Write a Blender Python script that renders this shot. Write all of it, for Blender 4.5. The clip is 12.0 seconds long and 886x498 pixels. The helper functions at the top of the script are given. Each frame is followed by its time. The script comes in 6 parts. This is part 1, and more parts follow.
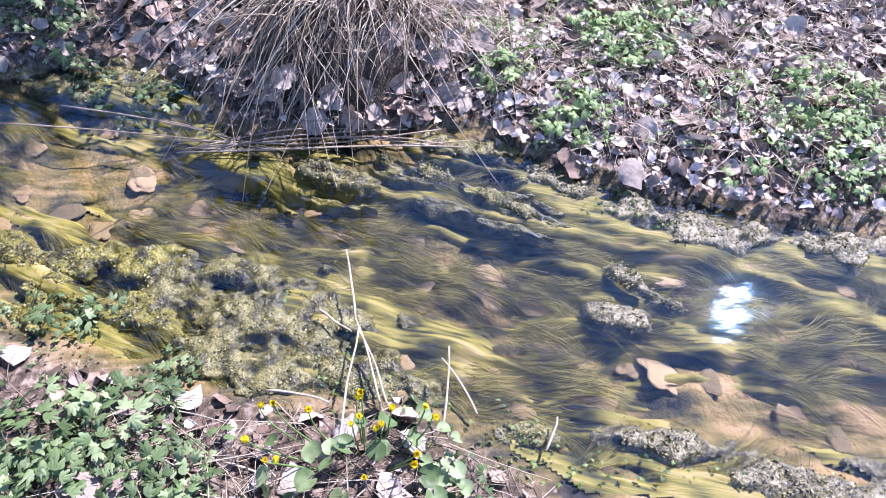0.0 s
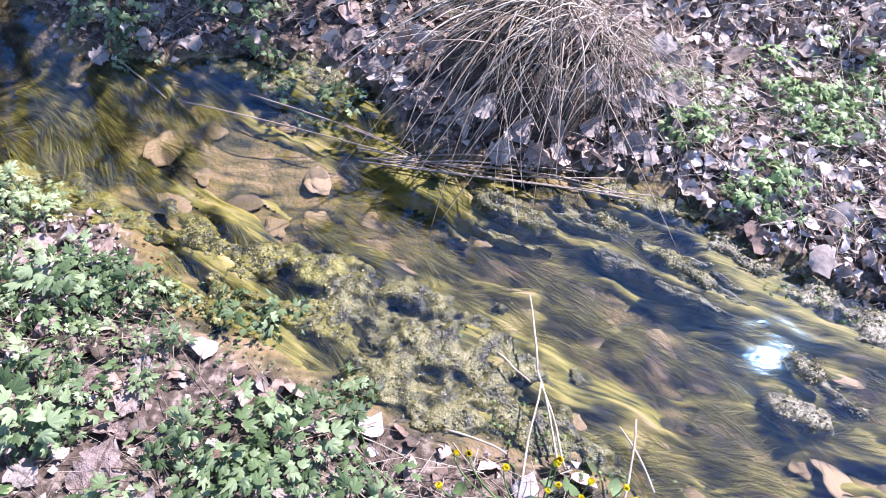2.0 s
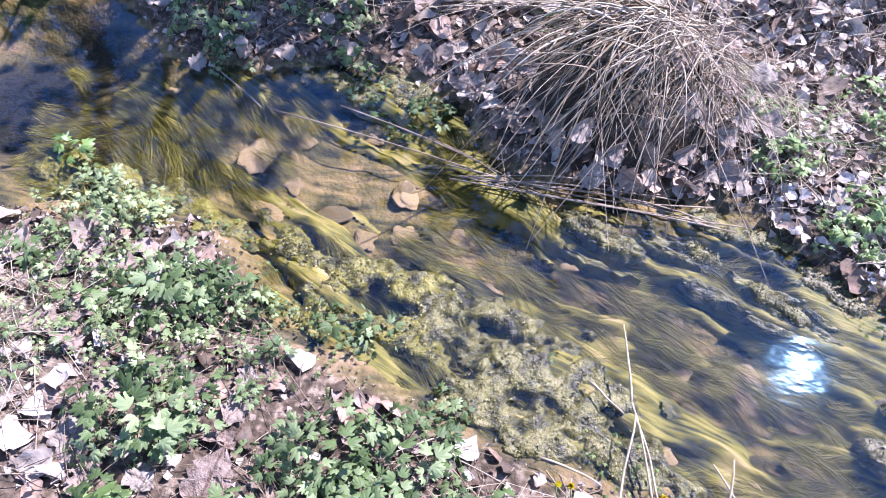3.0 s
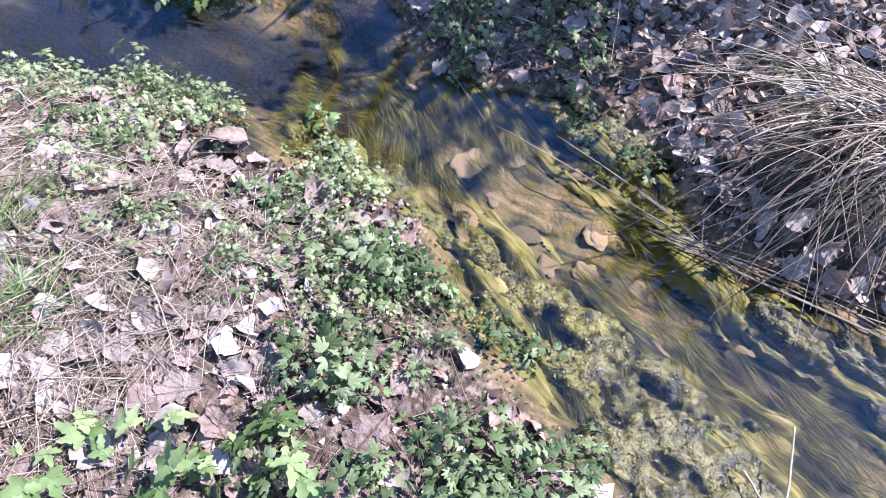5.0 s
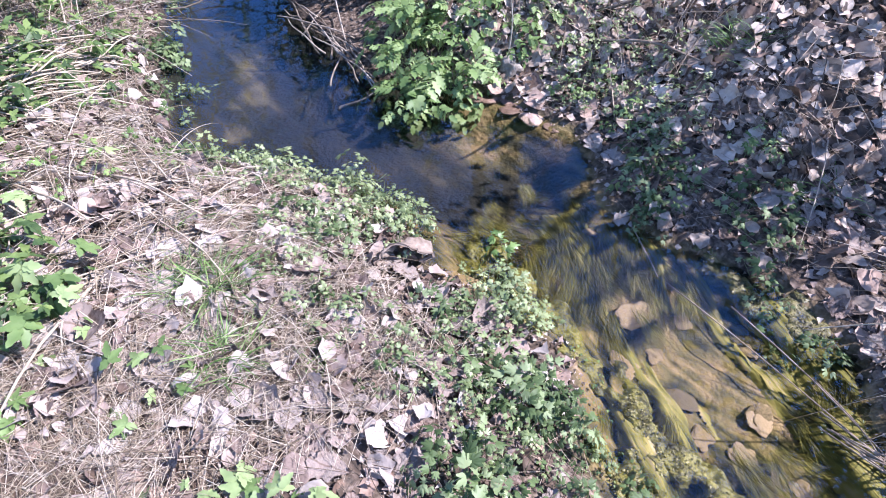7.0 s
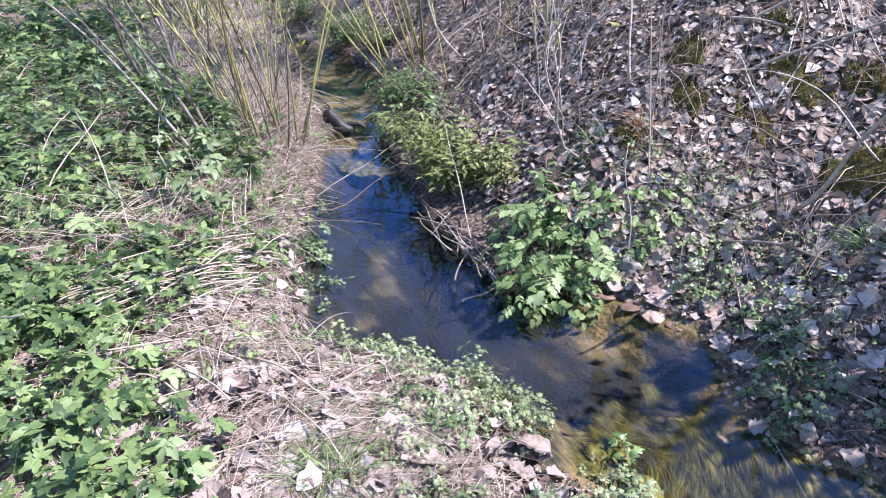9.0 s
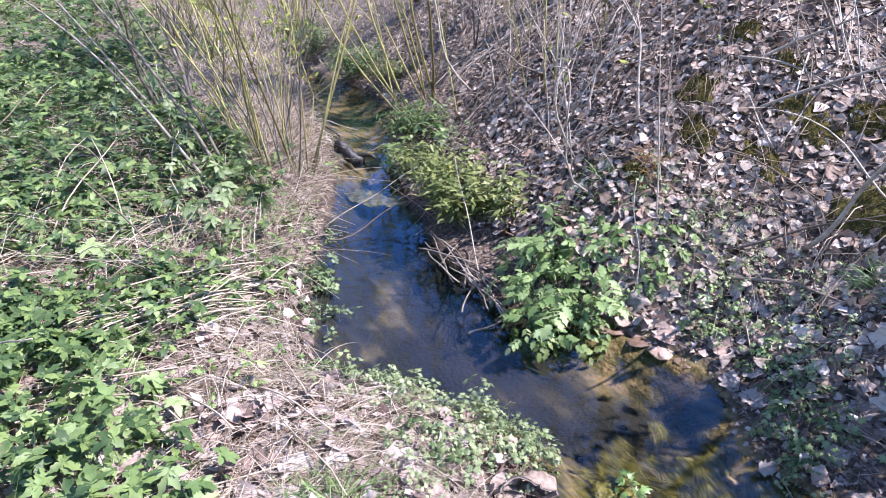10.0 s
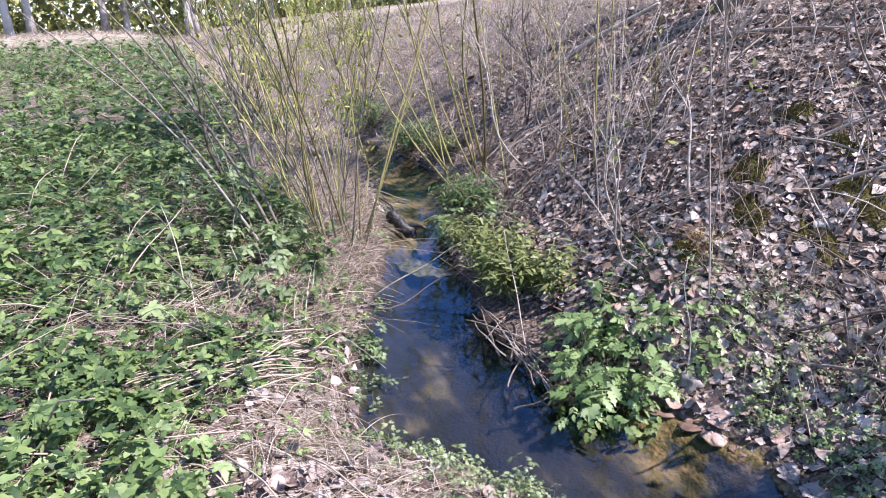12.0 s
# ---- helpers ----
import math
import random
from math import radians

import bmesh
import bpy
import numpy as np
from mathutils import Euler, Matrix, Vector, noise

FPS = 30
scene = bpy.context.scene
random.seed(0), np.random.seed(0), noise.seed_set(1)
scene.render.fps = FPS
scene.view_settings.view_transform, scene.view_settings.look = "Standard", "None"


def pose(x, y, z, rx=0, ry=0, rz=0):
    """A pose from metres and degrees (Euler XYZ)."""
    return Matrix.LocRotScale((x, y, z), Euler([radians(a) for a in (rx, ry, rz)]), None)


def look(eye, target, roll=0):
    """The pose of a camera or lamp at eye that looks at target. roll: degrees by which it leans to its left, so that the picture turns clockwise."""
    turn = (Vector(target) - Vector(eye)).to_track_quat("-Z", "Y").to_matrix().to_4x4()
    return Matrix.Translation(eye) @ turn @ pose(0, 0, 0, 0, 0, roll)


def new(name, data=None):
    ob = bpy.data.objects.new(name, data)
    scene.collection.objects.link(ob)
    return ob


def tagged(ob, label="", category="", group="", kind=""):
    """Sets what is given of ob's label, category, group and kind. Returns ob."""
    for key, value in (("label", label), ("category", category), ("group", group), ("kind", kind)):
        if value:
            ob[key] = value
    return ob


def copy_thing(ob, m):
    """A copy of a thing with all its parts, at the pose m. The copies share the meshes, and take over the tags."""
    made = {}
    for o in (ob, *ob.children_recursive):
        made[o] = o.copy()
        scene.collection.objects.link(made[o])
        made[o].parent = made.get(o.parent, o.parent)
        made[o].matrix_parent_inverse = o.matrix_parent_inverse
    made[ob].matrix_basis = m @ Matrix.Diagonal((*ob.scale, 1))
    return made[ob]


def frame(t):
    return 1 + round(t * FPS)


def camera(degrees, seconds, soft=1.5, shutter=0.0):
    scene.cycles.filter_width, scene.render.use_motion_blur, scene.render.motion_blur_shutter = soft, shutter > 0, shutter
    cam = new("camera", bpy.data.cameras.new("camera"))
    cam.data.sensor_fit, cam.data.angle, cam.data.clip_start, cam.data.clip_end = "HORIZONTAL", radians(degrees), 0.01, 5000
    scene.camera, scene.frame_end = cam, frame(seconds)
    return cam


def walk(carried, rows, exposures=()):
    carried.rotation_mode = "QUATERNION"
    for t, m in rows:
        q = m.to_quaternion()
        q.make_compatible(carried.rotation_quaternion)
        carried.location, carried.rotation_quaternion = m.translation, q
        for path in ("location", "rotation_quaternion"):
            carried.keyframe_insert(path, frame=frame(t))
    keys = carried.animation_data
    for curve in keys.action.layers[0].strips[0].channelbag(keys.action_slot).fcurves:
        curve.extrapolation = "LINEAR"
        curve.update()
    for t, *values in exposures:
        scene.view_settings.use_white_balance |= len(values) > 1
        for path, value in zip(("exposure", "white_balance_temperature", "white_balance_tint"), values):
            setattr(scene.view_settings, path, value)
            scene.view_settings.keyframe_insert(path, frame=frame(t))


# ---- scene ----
cam = camera(69.3, 12.0, soft=1.0)
PATH = [
    (0, (-0.088, -0.017, 1.19), (0.032, 1.151, -0.429), 2.9),
    (0.5, (-0.149, 0.0, 1.196), (-0.083, 1.172, -0.422), 5.0),
    (1, (-0.234, 0.035, 1.208), (-0.198, 1.2, -0.417), 6.8),
    (1.5, (-0.319, 0.055, 1.211), (-0.309, 1.216, -0.418), 7.3),
    (2, (-0.411, 0.084, 1.221), (-0.411, 1.227, -0.42), 7.8),
    (2.5, (-0.501, 0.105, 1.232), (-0.527, 1.237, -0.417), 7.5),
    (2.7, (-0.53, 0.108, 1.239), (-0.578, 1.233, -0.413), 7.3),
    (4.3, (-0.618, 0.046, 1.27), (-0.954, 1.136, -0.373), 6.4),
    (4.5, (-0.626, 0.043, 1.279), (-1.018, 1.112, -0.365), 5.8),
    (5, (-0.653, 0.018, 1.285), (-1.164, 1.057, -0.346), 5.3),
    (5.5, (-0.664, 0.0, 1.301), (-1.297, 1.01, -0.304), 4.0),
    (6, (-0.678, -0.029, 1.311), (-1.433, 0.982, -0.241), 4.2),
    (6.5, (-0.681, -0.044, 1.327), (-1.573, 0.966, -0.15), 3.9),
    (7, (-0.679, -0.049, 1.345), (-1.717, 0.935, -0.053), 1.9),
    (7.5, (-0.667, -0.052, 1.356), (-1.873, 0.907, 0.08), -0.8),
    (7.7, (-0.662, -0.051, 1.36), (-1.937, 0.89, 0.141), -1.8),
    (9.3, (-0.663, -0.075, 1.395), (-2.202, 0.84, 0.504), -3.3),
    (9.5, (-0.663, -0.074, 1.396), (-2.211, 0.841, 0.522), -3.2),
    (10, (-0.664, -0.076, 1.397), (-2.227, 0.845, 0.556), -2.6),
    (10.5, (-0.661, -0.075, 1.398), (-2.242, 0.846, 0.591), -2.3),
    (11, (-0.662, -0.079, 1.406), (-2.272, 0.837, 0.649), -2.0),
    (11.5, (-0.648, -0.085, 1.415), (-2.304, 0.796, 0.723), -2.4),
    (12, (-0.643, -0.088, 1.427), (-2.344, 0.749, 0.789), -2.6),
]
walk(cam, [(t, look(eye, target, roll)) for t, eye, target, roll in PATH], exposures=[(0, 1.68, 5850, 28), (2.7, 1.68, 5850, 28), (6, 1.46, 5850, 25), (10, 1.52, 6000, 25), (12, 1.33, 6150, 26)])

# ---- sky and sun ----
SUN_TO = Vector((0.463, 0.439, 0.770)).normalized()
world = bpy.data.worlds.new("sky")
scene.world = world
world.use_nodes = True
wn = world.node_tree.nodes
sky = wn.new("ShaderNodeTexSky")
sky.sky_type, sky.sun_disc = "NISHITA", False
sky.dust_density, sky.ozone_density = 0.1, 5.0
sky.sun_elevation, sky.sun_rotation = radians(50.4), radians(46.5)
wn["Background"].inputs["Strength"].default_value = 0.14
# thin fair-weather clouds over the whole sky
sky_at, cloud_noise, cloud_ramp, cloud_mix = wn.new("ShaderNodeTexCoord"), wn.new("ShaderNodeTexNoise"), wn.new("ShaderNodeValToRGB"), wn.new("ShaderNodeMix")
cloud_noise.inputs["Scale"].default_value, cloud_noise.inputs["Detail"].default_value = 3.2, 6
cloud_ramp.color_ramp.elements[0].position, cloud_ramp.color_ramp.elements[1].position = 0.66, 0.80
cloud_ramp.color_ramp.elements[1].color = (0.7, 0.7, 0.7, 1)
cloud_mix.data_type = "RGBA"
cloud_mix.inputs["B"].default_value = (7.0, 7.0, 7.2, 1)
wl = world.node_tree.links
wl.new(sky_at.outputs["Generated"], cloud_noise.inputs["Vector"])
wl.new(cloud_noise.outputs[0], cloud_ramp.inputs[0])
wl.new(cloud_ramp.outputs[0], cloud_mix.inputs["Factor"])
wl.new(sky.outputs[0], cloud_mix.inputs["A"])
wl.new(cloud_mix.outputs["Result"], wn["Background"].inputs["Color"])
sun_data = bpy.data.lights.new("sun", "SUN")
sun_data.energy, sun_data.angle, sun_data.color = 5.0, radians(0.53), (1.0, 0.965, 0.91)
sun = new("sun", sun_data)
sun.matrix_world = look(SUN_TO * 50, (0, 0, 0))


# ---- plan: the stream's two edges, the water's height and the ground ----
NEAR_EDGE = [(-40, 1.5), (-10, 2.4), (-8.2, 2.45), (-7.2, 2.25), (-6.4, 1.95), (-5.35, 1.71), (-4.7, 1.5), (-4.19, 1.26), (-3.87, 1.08), (-3.53, 0.89), (-3.25, 0.76), (-2.83, 0.58),
             (-2.66, 0.51), (-2.53, 0.5), (-2.41, 0.59), (-2.28, 0.69), (-2.07, 0.81), (-1.85, 0.86), (-1.66, 0.82), (-1.44, 0.84), (-1.17, 0.9),
             (-1.05, 0.78), (-0.97, 0.69), (-0.83, 0.64), (-0.65, 0.57), (-0.43, 0.52), (-0.11, 0.47), (0.06, 0.38), (0.22, 0.27),
             (0.44, 0.23), (0.88, 0.2), (1.5, 0.12), (8, -1), (60, -8)]
FAR_EDGE = [(-40, 1.9), (-10, 2.8), (-8.2, 2.9), (-7.1, 2.8), (-6.4, 2.7), (-5.7, 2.47), (-4.95, 2.06), (-4.02, 1.63), (-3.54, 1.49), (-3.42, 1.45), (-3.0, 1.37),
            (-2.6, 1.29), (-2.4, 1.42), (-2.25, 1.55), (-2.13, 1.6), (-1.92, 1.63), (-1.8, 1.63), (-1.64, 1.53), (-1.5, 1.42), (-1.4, 1.39), (-1.19, 1.45),
            (-0.94, 1.51), (-0.8, 1.49), (-0.66, 1.42), (-0.55, 1.25), (-0.46, 1.2), (-0.26, 1.19), (-0.09, 1.22), (0.1, 1.25), (0.21, 1.14),
            (0.34, 1.04), (0.53, 0.97), (0.76, 0.9), (1.14, 0.8), (2.0, 0.62), (8, 0), (60, -6)]
NEAR_EDGE, FAR_EDGE = np.array(NEAR_EDGE), np.array(FAR_EDGE)


def value_noise(x, y, seed=0):
    xi, yi = np.floor(x).astype(np.int64), np.floor(y).astype(np.int64)
    fx, fy = x - xi, y - yi
    fx, fy = fx * fx * (3 - 2 * fx), fy * fy * (3 - 2 * fy)

    def lattice(a, b):
        k = (a * 374761393 + b * 668265263 + seed * 974634777) & 0x7FFFFFFF
        k = ((k ^ (k >> 13)) * 1274126177) & 0x7FFFFFFF
        return ((k ^ (k >> 16)) & 0xFFFF) / 65535.0
    low = lattice(xi, yi) * (1 - fx) + lattice(xi + 1, yi) * fx
    high = lattice(xi, yi + 1) * (1 - fx) + lattice(xi + 1, yi + 1) * fx
    return low * (1 - fy) + high * fy


def fbm(x, y, scale, octaves=3, seed=0):
    x, y = np.asarray(x, float), np.asarray(y, float)
    total, weight, amp = 0.0, 0.0, 1.0
    for k in range(octaves):
        total = total + amp * (value_noise(x * scale, y * scale, seed + 17 * k) * 2 - 1)
        weight, amp, scale = weight + amp, amp * 0.5, scale * 2.03
    return total / weight


def ramp(v, a, b):
    v = np.clip((np.asarray(v, float) - a) / (b - a), 0, 1)
    return v * v * (3 - 2 * v)


def near_edge(x):
    return np.interp(x, NEAR_EDGE[:, 0], NEAR_EDGE[:, 1])


def far_edge(x):
    return np.interp(x, FAR_EDGE[:, 0], FAR_EDGE[:, 1])


def water_level(x):
    return 0.03 * ramp(-np.asarray(x, float), 1.1, 1.6) + 0.05 * ramp(-np.asarray(x, float), 3.2, 5.2) + 0.9 * ramp(-np.asarray(x, float), 9, 60)


def into_water(x, y):
    """Distance inside the stream, less than zero on the banks."""
    wobble = 0.025 * fbm(x, y, 9, 2, 5)
    return np.minimum(y - near_edge(x), far_edge(x) - y) + wobble


def ground(x, y):
    x, y = np.asarray(x, float), np.asarray(y, float)
    level, inside = water_level(x), into_water(x, y)
    depth = 0.075 + 0.05 * ramp(-x, 1.3, 2.0) + 0.02 * fbm(x, y, 4, 2, 3)
    bed = level - depth * ramp(inside, -0.02, 0.22) + 0.012 * fbm(x, y, 14, 2, 8)
    out = np.maximum(0, -inside)
    rough = 0.022 * fbm(x, y, 5, 3, 1) * ramp(out, 0.0, 0.25) + 0.035 * fbm(x, y, 1.3, 2, 2) * ramp(out, 0.1, 0.8)
    # the near bank, the meadow and the raised track behind it
    near = level + 0.02 + 0.10 * ramp(out, 0, 0.5) + 0.08 * ramp(out, 0.4, 2.0) * ramp(-x, 0.5, 2.5) + rough
    near = near + 1.02 * ramp(-x, 4.5, 21) + 0.12 * fbm(x, y, 0.22, 2, 6) * ramp(np.hypot(x, y), 4, 10)
    near = near + 0.28 * ramp(-x, 18.5, 20.5)
    # the far bank: a flat foot, then the slope
    foot = far_edge(x) + np.interp(x, [-6, -3, -2.2, -1.4, -0.4, 0.5, 2], [0.15, 0.2, 0.1, 0.3, 0.55, 0.7, 0.9])
    up = np.maximum(0, y - foot)
    slope = np.interp(up, [0, 0.35, 1.0, 2.2, 4.0, 9, 40], [0, 0.2, 0.68, 1.34, 1.85, 2.6, 4.5])
    slope = slope * np.interp(x, [-60, -14, -9, -1, 1.5], [0.7, 0.9, 1.0, 1.0, 0.8])
    far = level + 0.02 + 0.05 * ramp(out, 0, 0.25) + slope + rough + 0.09 * fbm(x, y, 1.1, 3, 9) * ramp(up, 0.1, 0.8)
    land = np.where(y > (near_edge(x) + far_edge(x)) / 2, far, near)
    return np.where(inside > -0.02, np.minimum(bed, level + 0.02), land)
# ---- end of plan ----

rng = np.random.default_rng(7)

# ---- materials ----


def nodes_of(name):
    m = bpy.data.materials.new(name)
    m.use_nodes = True
    return m, m.node_tree.nodes, m.node_tree.links


def colour_ramp(nodes, stops):
    r = nodes.new("ShaderNodeValToRGB")
    while len(r.color_ramp.elements) < len(stops):
        r.color_ramp.elements.new(0.5)
    for e, (p, c) in zip(r.color_ramp.elements, stops):
        e.position, e.color = p, (*c, 1)
    return r


def surface(name, stops, scale=40.0, rough=0.7, bump=0.3, vary="", spread=0.5, through_light=0.0, spec=0.4, stretch=(1, 1, 1), tint=None, fine=4.0):
    """A surface whose colour runs over stops by a noise, with grain, relief and a difference from piece to piece."""
    m, n, k = nodes_of(name)
    p = n["Principled BSDF"]
    tc, mp = n.new("ShaderNodeTexCoord"), n.new("ShaderNodeMapping")
    mp.inputs["Scale"].default_value = stretch
    k.new(tc.outputs["Object"], mp.inputs[0])
    big, small = n.new("ShaderNodeTexNoise"), n.new("ShaderNodeTexNoise")
    for node, s, d in ((big, scale, 5), (small, scale * fine, 3)):
        node.inputs["Scale"].default_value, node.inputs["Detail"].default_value = s, d
        k.new(mp.outputs[0], node.inputs["Vector"])
    add = n.new("ShaderNodeMath")
    add.operation, add.inputs[1].default_value = "MULTIPLY_ADD", 0.7
    k.new(big.outputs[0], add.inputs[0])
    half = n.new("ShaderNodeMath")
    half.operation, half.inputs[1].default_value = "MULTIPLY", 0.3
    k.new(small.outputs[0], half.inputs[0])
    k.new(half.outputs[0], add.inputs[2])
    fac = add.outputs[0]
    rnd = None
    if vary == "island":
        rnd = n.new("ShaderNodeNewGeometry").outputs["Random Per Island"]
    elif vary == "object":
        rnd = n.new("ShaderNodeObjectInfo").outputs["Random"]
    if rnd is not None:
        shift = n.new("ShaderNodeMath")
        shift.operation, shift.inputs[1].default_value = "MULTIPLY_ADD", spread
        k.new(rnd, shift.inputs[0])
        less = n.new("ShaderNodeMath")
        less.operation, less.inputs[1].default_value = "SUBTRACT", spread / 2
        k.new(fac, less.inputs[0])
        k.new(less.outputs[0], shift.inputs[2])
        fac = shift.outputs[0]
    r = colour_ramp(n, stops)
    k.new(fac, r.inputs[0])
    k.new(r.outputs[0], p.inputs["Base Color"])
    p.inputs["Roughness"].default_value = rough
    p.inputs["Specular IOR Level"].default_value = spec
    if bump:
        b = n.new("ShaderNodeBump")
        b.inputs["Strength"].default_value, b.inputs["Distance"].default_value = bump, 0.01
        k.new(add.outputs[0], b.inputs["Height"])
        k.new(b.outputs[0], p.inputs["Normal"])
    if through_light:
        t, mix = n.new("ShaderNodeBsdfTranslucent"), n.new("ShaderNodeMixShader")
        k.new(r.outputs[0], t.inputs[0])
        mix.inputs[0].default_value = through_light
        k.new(p.outputs[0], mix.inputs[1])
        k.new(t.outputs[0], mix.inputs[2])
        k.new(mix.outputs[0], n["Material Output"].inputs[0])
    return m


def vein_on(m):
    """A darker midrib along the leaf's own length."""
    n, k = m.node_tree.nodes, m.node_tree.links
    tc, sep, size, r, mix = n.new("ShaderNodeTexCoord"), n.new("ShaderNodeSeparateXYZ"), n.new("ShaderNodeMath"), n.new("ShaderNodeValToRGB"), n.new("ShaderNodeMix")
    k.new(tc.outputs["Object"], sep.inputs[0])
    size.operation = "ABSOLUTE"
    k.new(sep.outputs["Y"], size.inputs[0])
    r.color_ramp.elements[0].position, r.color_ramp.elements[1].position = 0.012, 0.03
    r.color_ramp.elements[0].color = (0.62, 0.56, 0.52, 1)
    k.new(size.outputs[0], r.inputs[0])
    mix.data_type, mix.blend_type = "RGBA", "MULTIPLY"
    mix.inputs["Factor"].default_value = 1
    p = n["Principled BSDF"]
    k.new(p.inputs["Base Color"].links[0].from_socket, mix.inputs["A"])
    k.new(r.outputs[0], mix.inputs["B"])
    k.new(mix.outputs["Result"], p.inputs["Base Color"])


M_DEAD = surface("dead_leaf", [(0.12, (0.09, 0.06, 0.046)), (0.36, (0.27, 0.205, 0.175)), (0.58, (0.33, 0.275, 0.238)), (0.85, (0.41, 0.36, 0.325))], 18, 0.7, 0.6, "island", 0.7, 0.12, 0.2)
M_DEAD_OB = surface("dead_leaf_single", [(0.12, (0.09, 0.06, 0.046)), (0.36, (0.27, 0.205, 0.175)), (0.58, (0.255, 0.21, 0.182)), (0.85, (0.33, 0.285, 0.255))], 7, 0.72, 0.8, "object", 0.55, 0.12, 0.18, (1, 1, 1), None, 5.0)
vein_on(M_DEAD_OB)
# pale, glossier copy of the dead leaf, with sun glare put into its colour
M_DEAD_GLARE = surface("pale_glare_leaf", [(0.12, (0.12, 0.085, 0.068)), (0.36, (0.32, 0.25, 0.22)), (0.58, (0.46, 0.395, 0.365)), (0.85, (0.58, 0.53, 0.50))], 18, 0.42, 0.6, "island", 0.7, 0.3, 0.5)
M_LITTER = surface("slope_litter", [(0.18, (0.115, 0.080, 0.060)), (0.5, (0.31, 0.25, 0.203)), (0.85, (0.50, 0.43, 0.37))], 18, 0.75, 0.5, "island", 0.6, 0.1, 0.18)
M_DEAD_OLD = surface("rotted_leaf", [(0.2, (0.0525, 0.036, 0.0255)), (0.5, (0.165, 0.108, 0.078)), (0.8, (0.375, 0.262, 0.203))], 18, 0.65, 0.5, "island", 0.6, 0.08, 0.4)
M_STRAW = surface("dry_straw", [(0.2, (0.16, 0.12, 0.08)), (0.5, (0.35, 0.285, 0.205)), (0.8, (0.50, 0.435, 0.35))], 25, 0.7, 0.2, "island", 0.7, 0.10, 0.25)
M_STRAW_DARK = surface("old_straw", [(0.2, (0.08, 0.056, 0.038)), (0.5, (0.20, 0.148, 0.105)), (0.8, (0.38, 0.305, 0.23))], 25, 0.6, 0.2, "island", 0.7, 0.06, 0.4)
M_HERB = surface("herb_leaf", [(0.2, (0.052, 0.084, 0.03)), (0.5, (0.11, 0.16, 0.06)), (0.8, (0.225, 0.28, 0.14))], 9, 0.52, 0.35, "object", 0.75, 0.30, 0.3)
M_HERB_STUFF = surface("herb_carpet_leaf", [(0.2, (0.045, 0.085, 0.03)), (0.5, (0.095, 0.155, 0.05)), (0.8, (0.205, 0.28, 0.088))], 14, 0.5, 0.3, "island", 0.75, 0.42, 0.4)
M_BRIGHT = surface("fresh_leaf", [(0.2, (0.09, 0.16, 0.04)), (0.5, (0.17, 0.27, 0.075)), (0.8, (0.29, 0.40, 0.15))], 9, 0.38, 0.3, "object", 0.45, 0.34, 0.5)
M_FRESH = surface("fresh_herb_leaf", [(0.2, (0.10, 0.165, 0.05)), (0.5, (0.18, 0.26, 0.09)), (0.8, (0.30, 0.38, 0.17))], 9, 0.5, 0.3, "object", 0.6, 0.34, 0.35)
M_PALE = surface("cress_leaf", [(0.2, (0.10, 0.14, 0.055)), (0.5, (0.19, 0.24, 0.10)), (0.8, (0.32, 0.37, 0.19))], 9, 0.4, 0.3, "object", 0.5, 0.28, 0.5)
M_OLIVE = surface("olive_leaf", [(0.2, (0.07, 0.095, 0.025)), (0.5, (0.14, 0.17, 0.045)), (0.8, (0.25, 0.27, 0.09))], 14, 0.5, 0.3, "island", 0.6, 0.28, 0.4)
M_GRASS = surface("grass_blade", [(0.2, (0.06, 0.12, 0.03)), (0.5, (0.11, 0.20, 0.05)), (0.8, (0.22, 0.31, 0.10))], 20, 0.45, 0.2, "island", 0.6, 0.28, 0.4)
M_BARK = surface("grey_bark", [(0.25, (0.07, 0.055, 0.042)), (0.5, (0.15, 0.125, 0.10)), (0.75, (0.27, 0.24, 0.20))], 30, 0.85, 0.8, "object", 0.3, 0, 0.2, (1, 1, 0.25))
M_TWIG = surface("dry_twig", [(0.25, (0.16, 0.12, 0.09)), (0.5, (0.30, 0.25, 0.20)), (0.75, (0.47, 0.41, 0.34))], 40, 0.75, 0.5, "object", 0.5, 0, 0.3)
M_DRIFT = surface("driftwood", [(0.25, (0.08, 0.06, 0.045)), (0.5, (0.18, 0.145, 0.11)), (0.75, (0.33, 0.28, 0.225))], 40, 0.75, 0.5, "object", 0.5, 0, 0.3)
M_WILLOW = surface("willow_bark", [(0.25, (0.13, 0.105, 0.04)), (0.5, (0.23, 0.20, 0.065)), (0.75, (0.34, 0.305, 0.12))], 30, 0.6, 0.4, "object", 0.6, 0, 0.4, (1, 1, 0.3))
M_WET_WOOD = surface("wet_wood", [(0.25, (0.006, 0.005, 0.004)), (0.5, (0.018, 0.015, 0.012)), (0.8, (0.06, 0.05, 0.04))], 40, 0.5, 0.8, "", 0, 0, 0.5)
M_STONE = surface("stream_stone", [(0.2, (0.09, 0.066, 0.03)), (0.5, (0.23, 0.16, 0.08)), (0.8, (0.34, 0.24, 0.145))], 14, 0.6, 0.5, "object", 0.5, 0, 0.4)
M_MOSS = surface("hill_moss", [(0.3, (0.022, 0.019, 0.008)), (0.5, (0.07, 0.06, 0.017)), (0.8, (0.18, 0.15, 0.045))], 30, 0.9, 1.0, "", 0, 0.1, 0.1)
M_PETAL = surface("yellow_petal", [(0.2, (0.62, 0.50, 0.012)), (0.5, (0.80, 0.66, 0.015)), (0.8, (0.86, 0.76, 0.03))], 20, 0.4, 0.1, "object", 0.4, 0.3, 0.4)
